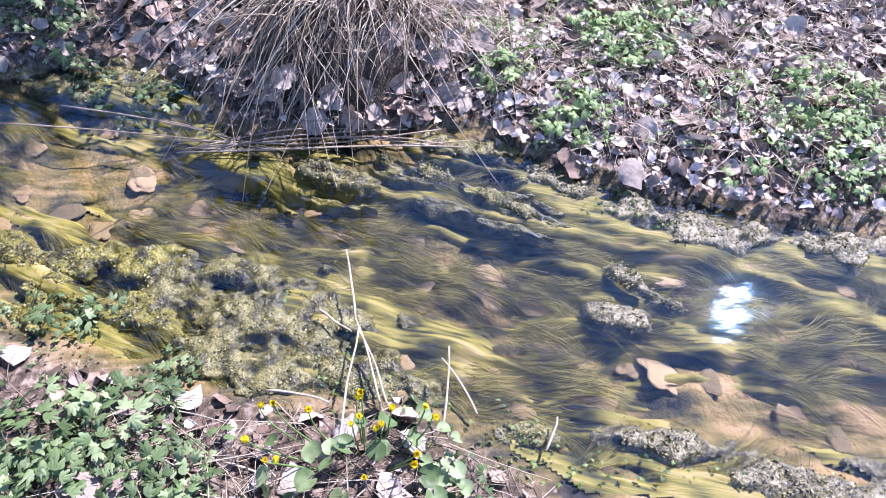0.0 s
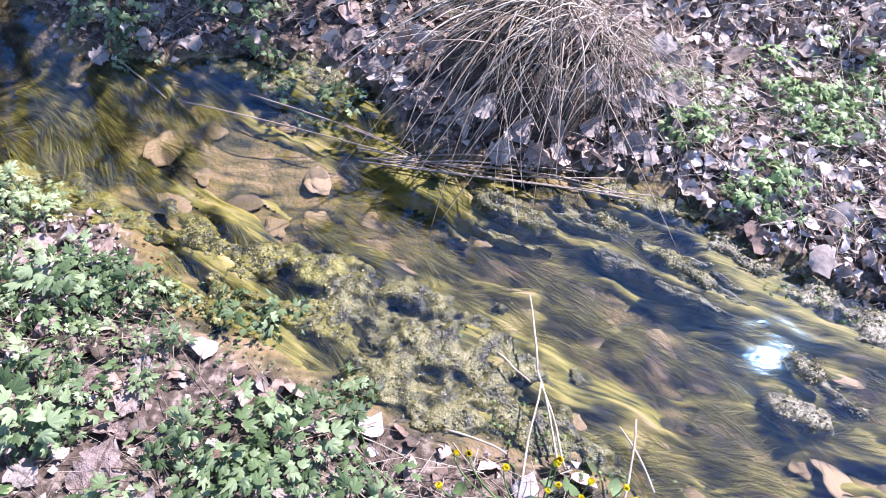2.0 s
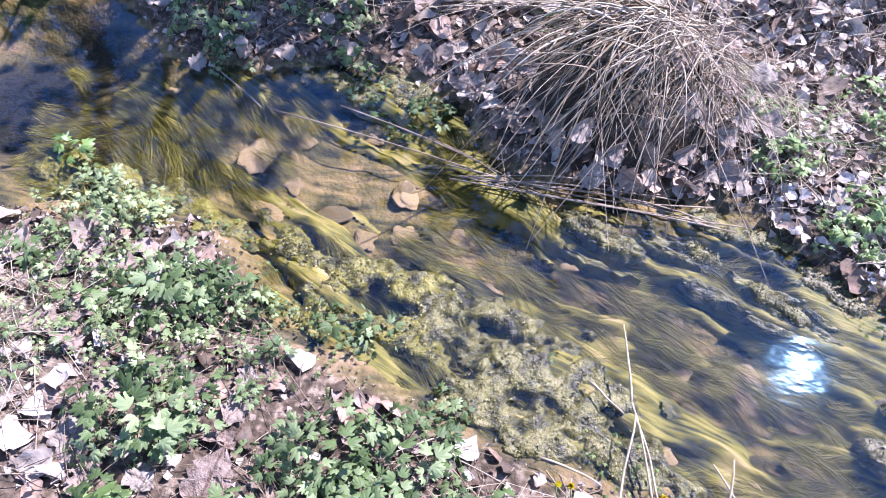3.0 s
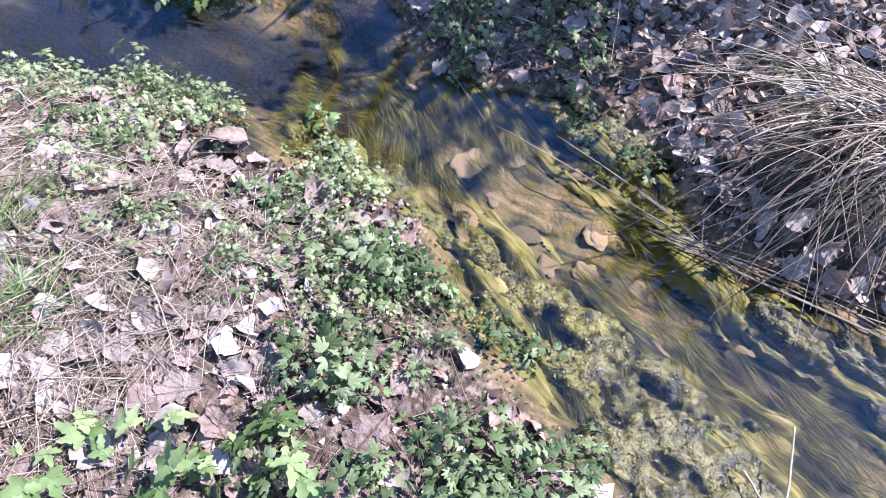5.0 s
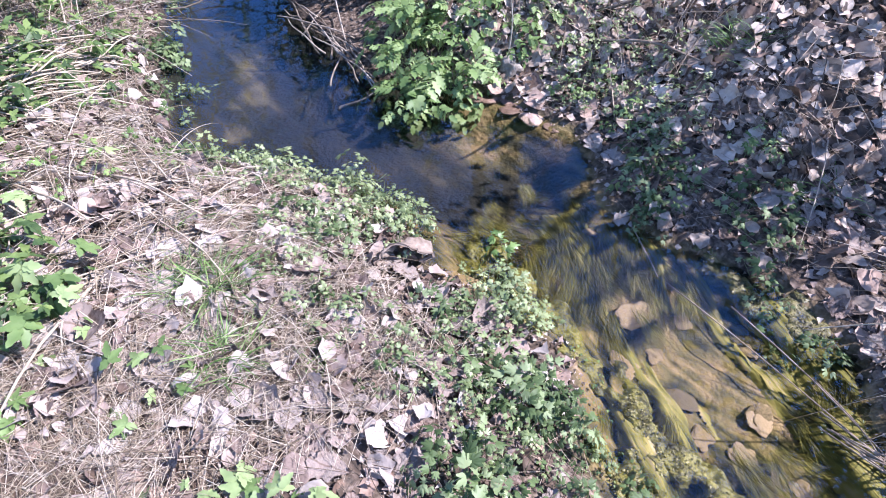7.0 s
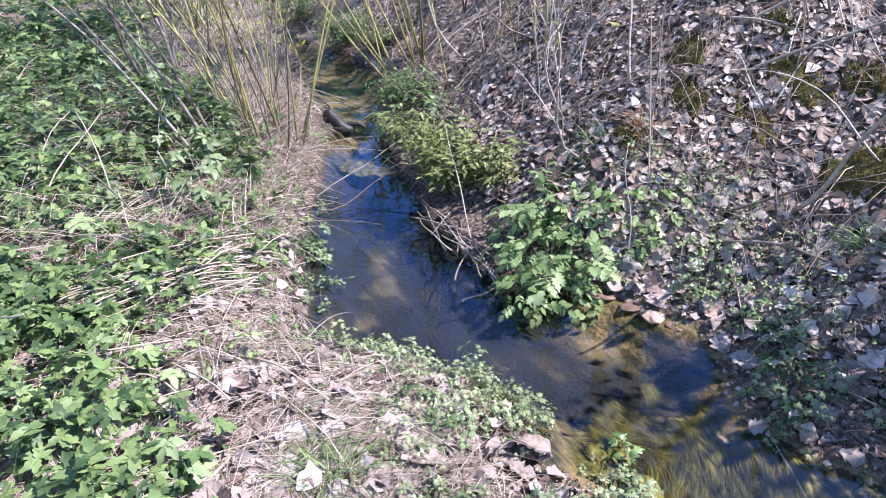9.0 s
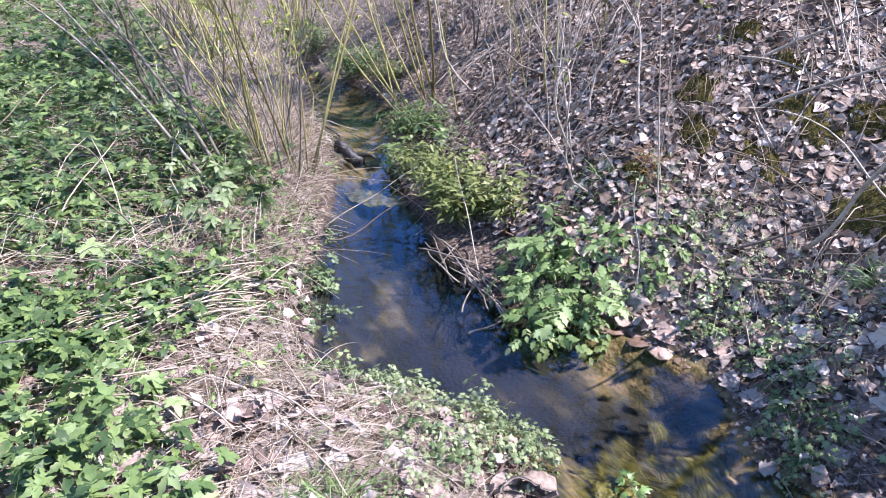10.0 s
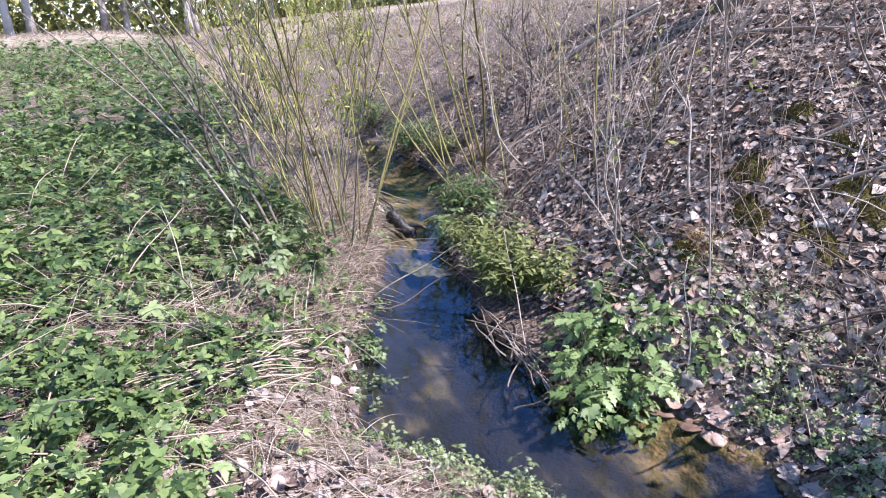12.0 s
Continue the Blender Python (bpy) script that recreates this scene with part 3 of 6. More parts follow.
def three_leaf(seed, spread=70, nu=7):
    """Three ovate toothed leaflets, as of ground elder."""
    r = np.random.default_rng(seed)
    out = []
    for a, l in ((0, 0.75), (spread * 0.8, 0.66), (-spread * 0.8, 0.66), (spread * 1.6, 0.5), (-spread * 1.6, 0.5)):
        V, F = leaflet(l, 0.33, int(seed + abs(a)), nu, 0.2)
        V = turned(V, r.normal() * 0.25, r.normal() * 0.2, radians(a + r.normal() * 8), 1.0, (0.10 if a == 0 else 0, 0, 0))
        out.append((V, F))
    return join(out)


def feather_leaf(seed, pairs=4, width=0.17, long=0.36):
    """A leaf of paired narrow leaflets on one stalk."""
    r = np.random.default_rng(seed)
    out = [strands([(0, 0, 0)], [(1, 0, 0.15)], 0.95, 0.012, [(0, 0, -0.22)], 4)]
    for i in range(pairs):
        s = 0.2 + 0.65 * i / pairs
        at = (s * 0.95, 0, 0.14 * s - 0.22 * s * s)
        for side in (1, -1):
            V, F = leaflet(long * (1.05 - 0.5 * abs(s - 0.5)), width, seed + i, 8, 0.32)
            out.append((turned(V, side * -0.3 + r.normal() * 0.2, 0.15, side * radians(58 + r.normal() * 8), 1, at), F))
    V, F = leaflet(long * 1.15, width * 1.3, seed, 8, 0.32)
    out.append((turned(V, r.normal() * 0.2, 0.3, 0, 1, (0.88, 0, -0.04)), F))
    return join(out)


def round_leaf(seed):
    """A kidney-shaped cupped leaf."""
    r = np.random.default_rng(seed)
    th = np.radians(np.linspace(-163, 163, 25))
    rad = (0.86 + 0.14 * np.cos(th)) * (1 + 0.03 * r.normal(size=len(th)))
    rim = np.stack([rad * np.cos(th), rad * np.sin(th), 0.45 * rad ** 2 * np.abs(np.sin(th)) + 0.10 * np.sin(2 * th + r.normal())], 1)
    mid = rim * [0.55, 0.55, 0] + np.stack([0 * th, 0 * th, 0.05 + 0 * th], 1)
    V = np.concatenate([[(0, 0, 0)], mid, rim]) * 0.62
    k, n = np.arange(len(th) - 1), len(th)
    F = np.concatenate([np.stack([0 * k, 1 + k, 2 + k], 1), np.stack([1 + k, 1 + n + k, 2 + n + k], 1), np.stack([1 + k, 2 + n + k, 2 + k], 1)])
    return V, F


def stalked(blade, seed, tall, out, size, thick=0.0014, segs=4):
    """A blade on its stalk, rising from the origin and leaning towards +x."""
    r = np.random.default_rng(seed)
    V, F = blade
    top = np.array([out, 0, tall])
    way = np.array([out * 0.4, 0, tall])
    stalk = strands([(0, 0, -0.015)], [way], np.linalg.norm(way), thick, [top - way], segs)
    V = turned(V, r.normal() * 0.25, 0.25 + r.normal() * 0.25, r.normal() * 0.3, size, top)
    return join([(V, F), stalk])


def leaf_set(name, maker, material, tall, out, size, count=6, seed=0):
    """A few leaf meshes of one kind, to be shared by the plants."""
    r = np.random.default_rng(seed + 100)
    return [mesh_of(name, *stalked(maker(seed + i), seed + i, tall * r.uniform(0.55, 1.25), out * r.uniform(0.2, 1.35), size * r.uniform(0.75, 1.2)), material) for i in range(count)]


def plant(name, x, y, meshes, count, radius, label, category="plant", group="", z=None, scale=1.0, lean=0.25):
    """A clump: each leaf a part of its own."""
    z = float(ground(x, y)) if z is None else z
    e = base(name, x, y, z, label, category, group)
    for i in range(count):
        ob = new("leaf", meshes[int(rng.integers(len(meshes)))])
        ob.parent = e
        d, a = radius * math.sqrt(rng.uniform()), rng.uniform(0, 2 * math.pi)
        px, py = d * math.cos(a), d * math.sin(a)
        pz = float(max(ground(x + px, y + py), water_level(x + px) - 0.05)) - z
        s = scale * rng.uniform(0.75, 1.25) * (1.25 - 0.5 * d / radius)
        ob.matrix_local = pose(px, py, pz, rng.normal() * 24, rng.normal() * 24, math.degrees(a) + rng.normal() * 60) @ Matrix.Diagonal((s, s, s, 1))
    return e

# ---- the ground, one sheet to the horizon ----


def graded(fine_from, fine_to, step, far_from, far_to, growth=1.09):
    mid = list(np.arange(fine_from, fine_to + 1e-6, step))
    d = step
    while mid[-1] < far_to:
        d *= growth
        mid.append(mid[-1] + d)
    d = step
    low = [mid[0]]
    while low[-1] > far_from:
        d *= growth
        low.append(low[-1] - d)
    return np.array(low[:0:-1] + mid)


gx, gy = graded(-3.6, 1.5, 0.022, -600, 600), graded(-0.3, 2.4, 0.022, -600, 600)
X, Y = np.meshgrid(gx, gy, indexing="ij")
Z = ground(X, Y)
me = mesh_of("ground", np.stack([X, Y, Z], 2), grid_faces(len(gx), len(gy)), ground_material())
inside = into_water(X, Y)
zone = np.zeros((X.size, 4), np.float32)
zone[:, 0] = ramp(inside, -0.06, 0.03).ravel()
grassy = ramp(-X, 1.0, 1.8) * (1 - 0.75 * ramp(-X, 2.4, 3.0)) * ramp(near_edge(X) - Y, 0.12, 0.4) * ramp(Y - near_edge(X), -1.3, -0.8) * (Y < 1.3) * (0.55 + 0.45 * ramp(fbm(X, Y, 2.5, 2, 4), -0.3, 0.3))
zone[:, 1] = np.maximum(grassy, ramp(np.hypot(X, Y), 7, 11) * np.where(Y > 1.8, 0.9, 0.35) * (0.8 + 0.3 * fbm(X, Y, 0.4, 2, 14))).ravel()
zone[:, 2] = (ramp(-X, 19.2, 20.2) * ramp(X, -27, -25) * (Y < 14)).ravel()
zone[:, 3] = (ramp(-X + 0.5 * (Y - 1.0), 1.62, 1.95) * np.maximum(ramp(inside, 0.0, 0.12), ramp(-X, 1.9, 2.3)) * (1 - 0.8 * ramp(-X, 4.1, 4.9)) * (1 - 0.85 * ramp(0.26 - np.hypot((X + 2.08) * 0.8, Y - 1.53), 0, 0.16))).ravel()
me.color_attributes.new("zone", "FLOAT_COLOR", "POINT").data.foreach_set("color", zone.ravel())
tagged(new("ground", me), "leaf-strewn stream banks, meadow and sandy bed", "ground", kind="structure")

# ---- the water ----
wx, wy = graded(-3.6, 1.5, 0.05, -12, 12, 1.08), graded(-0.4, 2.4, 0.06, -4, 4, 1.2)
WX, WY = np.meshgrid(wx, wy, indexing="ij")
WF = grid_faces(len(wx), len(wy))
keep = (into_water(WX, WY).ravel() > -0.13)[WF].any(1)
used, inv = np.unique(WF[keep], return_inverse=True)
WV = np.stack([WX, WY, water_level(WX)], 2).reshape(-1, 3)[used]
water = new("water", mesh_of("water", WV, inv.reshape(-1, 3), water_material()))
water.visible_shadow = False
tagged(water, "clear shallow stream water with small ripples", "water", kind="structure")

# ---- algae under the water: long strands combed by the flow ----


def flow_angle(x):
    return np.radians(np.interp(x, [-4, -2, -1.4, -0.8, 0, 0.6, 1.5], [20, -10, -28, -24, -16, -14, -8]))


def algae():
    n = 1500
    cx, cy = rng.uniform(-1.75, 1.7, n), rng.uniform(0.1, 1.55, n)
    ok = (into_water(cx, cy) > 0.03) & (fbm(cx * 0.5, cy, 4.5, 3, 31) > -0.1)
    cx, cy = cx[ok], cy[ok]
    per = 60
    x = np.repeat(cx, per) + rng.normal(size=len(cx) * per) * 0.010
    y = np.repeat(cy, per) + rng.normal(size=len(cx) * per) * 0.012
    a = flow_angle(x) + np.repeat(0.5 * fbm(cx, cy, 3.0, 2, 36) + rng.normal(size=len(cx)) * 0.10, per) + rng.normal(size=len(x)) * 0.17
    L = np.repeat(rng.uniform(0.05, 0.20, len(cx)), per) * rng.uniform(0.6, 1.2, len(x))
    top = np.repeat(rng.uniform(-0.055, -0.008, len(cx)), per)
    z = np.minimum(np.maximum(ground(x, y) + 0.01, water_level(x) + top), water_level(x) - 0.006)
    way = np.stack([np.cos(a), np.sin(a), np.full_like(a, 0.02)], 1)
    bend = np.stack([0 * a, np.repeat(rng.normal(size=len(cx)) * 0.05, per) + rng.normal(size=len(a)) * 0.014, -0.02 + 0 * a], 1)
    bend[:, 2] = np.minimum(bend[:, 2], 0)
    return blades(np.stack([x, y, z], 1), way, L, rng.uniform(0.0005, 0.0014, len(x)), bend)


tagged(part("algae_strands", algae(), M_ALGAE), "yellow-green filamentous algae combed by the current", "algae", kind="stuff")

# a soft carpet of algae over the bed, in ridges drawn out along the current
DRIFT_X = np.linspace(-4, 3, 400)
DRIFT_Y = np.concatenate([[0], np.cumsum(np.tan(flow_angle(DRIFT_X[:-1])) * np.diff(DRIFT_X))])


def algae_carpet():
    gx, gy = np.arange(-1.8, 1.9, 0.009), np.arange(0.05, 1.6, 0.007)
    X, Y = np.meshgrid(gx, gy, indexing="ij")
    across = Y - np.interp(X, DRIFT_X, DRIFT_Y)
    wave = across + 0.05 * fbm(X, Y, 3.0, 3, 64)
    ridge = fbm(X * 0.22, wave, 15, 4, 61) + 0.6 * fbm(X * 0.5, wave, 7, 2, 62)
    high = np.clip(ridge + 0.14, 0, 1) * ramp(X, -1.72, -1.35) * (1 - 0.35 * ramp(-X, 0.5, 0.8) * ramp(Y, 0.95, 1.1))
    Z = ground(X, Y) - 0.008 + 0.085 * high + 0.005 * fbm(X * 0.3, wave, 70, 2, 63)
    Z = np.minimum(Z, water_level(X) - 0.006 + 0.01 * np.clip(ridge - 0.3, 0, 1))
    F = grid_faces(len(gx), len(gy))
    keep = ((high > 0.02) & (into_water(X, Y) > 0.02)).ravel()[F].all(1)
    used, inv = np.unique(F[keep], return_inverse=True)
    return np.stack([X, Y, Z], 2).reshape(-1, 3)[used], inv.reshape(-1, 3), np.stack([X, across, 0 * X], 2).reshape(-1, 3)[used]


carpet_v, carpet_f, carpet_flow = algae_carpet()
ob = part("algae_carpet", (carpet_v, carpet_f), streak_material())
ob.data.attributes.new("flow", "FLOAT_VECTOR", "POINT").data.foreach_set("vector", carpet_flow.astype(np.float32).ravel())
tagged(ob, "soft olive algae covering the stream bed", "algae", kind="stuff")

# floating and emerging mats: centre, half-lengths, heading, height
MATS = [
    ((-0.90, 0.855), (0.17, 0.03), -14, -0.004), ((-0.68, 0.84), (0.16, 0.045), -8, -0.003), ((-0.52, 0.80), (0.12, 0.05), -10, 0.004), ((-0.38, 0.69), (0.26, 0.10), -18, 0.005),
    ((-0.45, 0.58), (0.22, 0.06), -14, 0.004), ((-0.22, 0.56), (0.17, 0.05), -24, 0.003), ((-0.70, 0.70), (0.18, 0.06), -10, -0.005), ((-0.87, 0.74), (0.10, 0.05), -30, -0.006),
    ((-1.53, 0.93), (0.14, 0.06), -45, -0.016), ((-1.38, 0.94), (0.20, 0.05), -20, -0.016), ((-1.22, 0.94), (0.16, 0.035), -25, -0.016), ((-0.94, 0.87), (0.14, 0.03), -38, -0.005),
    ((-0.25, 1.085), (0.10, 0.035), -20, 0.006), ((-0.04, 1.09), (0.13, 0.025), -26, 0.002), ((0.14, 1.0), (0.13, 0.028), -30, 0), ((0.21, 0.955), (0.08, 0.028), -28, 0.006),
    ((-0.94, 1.43), (0.14, 0.045), -8, -0.004), ((-0.85, 1.45), (0.10, 0.05), -20, -0.004), ((-1.08, 1.45), (0.10, 0.04), -10, -0.005), ((0.10, 1.18), (0.16, 0.035), -6, 0.005),
    ((0.30, 1.04), (0.14, 0.03), -30, 0.004), ((0.41, 0.75), (0.11, 0.022), -40, 0.003), ((0.37, 0.65), (0.07, 0.03), -10, 0.004), ((0.48, 0.94), (0.15, 0.045), -22, 0.005),
    ((0.64, 0.87), (0.14, 0.045), -12, 0.006), ((0.82, 0.84), (0.14, 0.045), -8, 0.006), ((1.02, 0.80), (0.16, 0.05), -8, 0.005), ((0.14, 0.40), (0.06, 0.025), -10, 0.002),
    ((0.40, 0.37), (0.14, 0.03), -18, 0.004), ((0.56, 0.31), (0.13, 0.04), -14, 0.005), ((0.82, 0.25), (0.20, 0.05), -6, 0.004),
    ((-4.18, 1.42), (0.16, 0.10), 30, -0.04), ((-4.0, 1.50), (0.12, 0.06), 30, -0.045),
]


def algae_mat(c, half, heading, high, seed):
    ca, sa = math.cos(radians(heading)), math.sin(radians(heading))
    step = 0.005
    a = np.arange(-half[0] * 1.5, half[0] * 1.5, step)
    b = np.arange(-half[1] * 1.9, half[1] * 1.9, step)
    A, B = np.meshgrid(a, b, indexing="ij")
    x, y = c[0] + A * ca - B * sa, c[1] + A * sa + B * ca
    f = 1 - (A / half[0]) ** 2 - (B / half[1]) ** 2 + 2.2 * fbm(x * 0.7, y, 21, 5, 55) - 0.15
    lump = fbm(x, y, 85, 3, 51)
    z = water_level(x) - 0.02 + (high * 0.45 + 0.0228) * ramp(f, -0.4, 0.7) + 0.005 * lump * ramp(f, 0, 0.6) + 0.007 * fbm(x, y, 30, 3, 52)
    z = np.maximum(z, np.where(f > 0.1, ground(x, y) + 0.004, -1))
    F = grid_faces(len(a), len(b))
    F = F[(f.ravel() > -0.4)[F].all(1)]
    used, inv = np.unique(F, return_inverse=True)
    return np.stack([x, y, z], 2).reshape(-1, 3)[used], inv.reshape(-1, 3)


mat_tops = []
for i, (c, half, heading, high) in enumerate(MATS):
    geo = algae_mat(c, half, heading, high, 60 + i)
    ob = part("algae_mat", geo, M_MAT_YELLOW if -1.56 < c[0] < -0.6 and c[1] < 1.1 else M_MAT_PALE if c[0] > 0.25 else M_MAT)
    tagged(ob, "bubbly yellow-green algae mat at the water surface", "algae", "algae mats")
    up = geo[0][geo[0][:, 2] > water_level(geo[0][:, 0]) - 0.001]
    if -1.2 < c[0] and len(up):
        mat_tops.append(up[rng.integers(0, len(up), int((620 if c[0] > 0.25 else 330) * half[0] / 0.15))])


def bubbles(at):
    """Small gas bubbles held in the mats: domes of two rings."""
    ang = np.arange(6) * math.pi / 3
    dome = np.array([(math.cos(a), math.sin(a), 0) for a in ang] + [(0.72 * math.cos(a + 0.5), 0.72 * math.sin(a + 0.5), 0.7) for a in ang] + [(0, 0, 1)])
    F = []
    for j in range(6):
        k = (j + 1) % 6
        F += [(j, k, 6 + j), (k, 6 + k, 6 + j), (6 + j, 6 + k, 12)]
    n = len(at)
    at = at + rng.normal(size=(n, 3)) * [0.004, 0.004, 0]
    R = np.tile(np.eye(3), (n, 1, 1))
    return scatter([(dome, np.array(F))], at, R, 0.0007 + 0.0018 * rng.uniform(size=n) ** 3)


def bubble_material():
    m, n, k = nodes_of("bubble_skin")
    clear, gloss, fres, mix = n.new("ShaderNodeBsdfTransparent"), n.new("ShaderNodeBsdfGlossy"), n.new("ShaderNodeFresnel"), n.new("ShaderNodeMixShader")
    gloss.inputs["Roughness"].default_value, fres.inputs["IOR"].default_value = 0.12, 1.6
    clear.inputs[0].default_value = (0.92, 0.93, 0.9, 1)
    k.new(fres.outputs[0], mix.inputs[0])
    k.new(clear.outputs[0], mix.inputs[1])
    k.new(gloss.outputs[0], mix.inputs[2])
    k.new(mix.outputs[0], n["Material Output"].inputs[0])
    return m


# loose flakes and threads that give the mats their grain
M_FLAKE = surface("algae_flake", [(0.15, (0.016, 0.016, 0.0064)), (0.4, (0.064, 0.06, 0.0144)), (0.6, (0.136, 0.12, 0.028)), (0.85, (0.256, 0.224, 0.104))], 30, 0.5, 0.3, "island", 0.9, 0.15, 0.5)
flake_shapes = [leaflet(1.0, 0.7, 520 + i, 4, 0.3, 0.9) for i in range(6)]
flake_at = np.concatenate(mat_tops)
flake_at = flake_at + rng.normal(size=flake_at.shape) * [0.008, 0.008, 0.0008]
ob = part("algae_flakes", scatter(flake_shapes, flake_at, frames_on(flake_at[:, 0], flake_at[:, 1], 0.6), 0.002 + 0.006 * rng.uniform(size=len(flake_at)) ** 2), M_FLAKE)
tagged(ob, "olive and tan flakes on the algae mats", "algae", kind="stuff")

ob = part("bubbles", bubbles(np.concatenate(mat_tops)), bubble_material())
ob.visible_shadow = False
tagged(ob, "tiny clear gas bubbles on the algae mats", "bubbles", kind="stuff")

# tongues of algae drawn out by the current, wide upstream and pointed downstream


def algae_tongue(x, y, L, wide, top):
    a = float(flow_angle(x)) + rng.normal() * 0.16
    nu, nv = int(L / 0.007) + 4, 11
    s, v = np.meshgrid(np.linspace(0, 1, nu), np.linspace(-1, 1, nv), indexing="ij")
    half = wide * np.sin(math.pi * np.clip(s, 0, 1) ** 0.62) ** 0.8 + 0.0015
    along = s * L
    across = v * half + rng.normal() * 0.10 * L * s ** 2
    px, py = x + along * math.cos(a) - across * math.sin(a), y + along * math.sin(a) + across * math.cos(a)
    ragged = fbm(px, py, 55, 3, 57)
    px, py = px + 0.012 * ragged * math.cos(a), py + 0.010 * fbm(px, py, 40, 2, 58)
    bed, relief = ground(px, py), 0.007 * fbm(px, py, 45, 3, 59) + 0.003 * np.sin(v * 9 + 3 * ragged)
    z = np.where(top > -0.01, water_level(px) + top - 0.026 * v ** 2 - 0.012 * s, np.minimum(bed + 0.024, water_level(px) - 0.012) - 0.028 * v ** 2 - 0.012 * s) + relief
    return np.stack([px, py, z], 2).reshape(-1, 3), grid_faces(nu, nv)


for i in range(26):
    x, y = float(rng.uniform(-0.4, 0.5)), 1.05 + float(rng.normal()) * 0.07
    if into_water(x, y) < 0.05 or into_water(x + 0.12, y - 0.03) < 0.03:
        continue
    ob = part("algae_tongue", algae_tongue(x, y, float(rng.uniform(0.09, 0.24)), float(rng.uniform(0.012, 0.032)), float(rng.uniform(-0.006, 0.004))), M_MAT_YELLOW if i % 3 else M_MAT)
    tagged(ob, "yellow-green tongue of algae drawn out by the current", "algae", "algae tongues")

# small wet cress leaves growing through the mats
n = 6000
x, y = rng.uniform(-1.2, 1.4, n), rng.uniform(0.3, 1.5, n)
ok = (np.abs(into_water(x, y)) < 0.10) & (fbm(x, y, 5, 2, 71) > 0.0) & ((y < 1.0) | (x > 0.0))
x, y = x[ok], y[ok]
small = [stalked(lobed_leaf(900 + i, (0, 70, -70)), i, 0.5, 0.3, 0.7, 0.03) for i in range(4)]
pos = np.stack([x, y, np.maximum(ground(x, y), water_level(x))], 1)
geo = scatter(small, pos, frames_on(x, y, 0.2), rng.uniform(0.008, 0.02, len(x)))
tagged(part("water_cress", geo, M_HERB_STUFF), "tiny green cress leaves in wet mud", "plant", kind="stuff")

# ---- stones on the bed ----


def stone_mesh(seed, material):
    bm = bmesh.new()
    bmesh.ops.create_icosphere(bm, subdivisions=3, radius=0.5)
    for v in bm.verts:
        d = noise.noise(v.co * 2.2 + Vector((seed * 3.1, 0, 0))) * 0.75 + noise.noise(v.co * 5 + Vector((0, seed, 0))) * 0.14
        v.co = v.co * (1 + d)
        v.co.z *= 0.5
    for f in bm.faces:
        f.smooth = True
    me = bpy.data.meshes.new("stone")
    bm.to_mesh(me)
    bm.free()
    me.materials.append(material)
    return me


stone_meshes = [stone_mesh(i, M_STONE) for i in range(5)]
STONES = [(-0.08, 0.89, 0.09), (0.11, 0.77, 0.12), (-0.08, 0.68, 0.06), (0.22, 0.70, 0.12), (-0.03, 0.82, 0.12), (-0.51, 0.89, 0.09), (-0.23, 0.55, 0.07), (-0.41, 0.57, 0.07),
          (-1.08, 1.01, 0.10), (-0.75, 1.13, 0.09), (0.70, 0.42, 0.09), (-0.62, 1.02, 0.10), (-0.30, 0.93, 0.09), (0.45, 0.55, 0.13), (0.30, 0.48, 0.10), (-1.15, 1.16, 0.12), (0.02, 1.22, 0.07)]
for i in range(46):
    sx = float(rng.uniform(-1.5, 1.4))
    STONES.append((sx, float(rng.uniform(near_edge(sx) + 0.08, far_edge(sx) - 0.06)), float(rng.uniform(0.05, 0.10))))
for i, (sx, sy, size) in enumerate(STONES):
    ob = new("stone", stone_meshes[i % 5])
    ob.matrix_world = pose(sx, sy, min(float(ground(sx, sy)) + size * 0.06, float(water_level(sx)) - size * 0.2), float(rng.normal()) * 8, float(rng.normal()) * 8, float(rng.uniform(0, 360))) @ Matrix.Diagonal((size * 0.9, size * 0.65, size * 0.24, 1))
    tagged(ob, "rounded tan stone lying in the shallow stream", "stone", "stream stones")

M_ROSE = surface("rose_stone", [(0.2, (0.14, 0.085, 0.065)), (0.5, (0.27, 0.18, 0.14)), (0.8, (0.40, 0.30, 0.25))], 6, 0.5, 0.5, "object", 0.5, 0, 0.45)
rose_meshes = [stone_mesh(20 + i, M_ROSE) for i in range(3)]
for i, (sx, sy, size) in enumerate(((-2.14, 1.60, 0.10), (-2.06, 1.63, 0.13), (-2.21, 1.56, 0.09), (-1.97, 1.62, 0.11), (-2.10, 1.66, 0.12), (-2.20, 1.63, 0.10), (-1.88, 1.63, 0.08), (-2.26, 1.58, 0.07))):
    ob = new("stone", rose_meshes[i % 3])
    ob.matrix_world = pose(sx, sy, 0.022, 0, 0, float(rng.uniform(0, 360))) @ Matrix.Diagonal((size, size * 0.8, size * 0.4, 1))
    tagged(ob, "flat rosy stone at the pond's edge", "stone", "edge stones")

ob = new("stone", stone_mesh(31, surface("round_stone", [(0.2, (0.10, 0.085, 0.07)), (0.5, (0.22, 0.19, 0.16)), (0.8, (0.36, 0.32, 0.28))], 12, 0.7, 0.5)))
ob.matrix_world = pose(-2.18, 1.71, float(ground(-2.18, 1.71)) + 0.015, 0, 0, 40) @ Matrix.Diagonal((0.085, 0.08, 0.13, 1))
tagged(ob, "round grey-brown stone on the pond's bank", "stone")

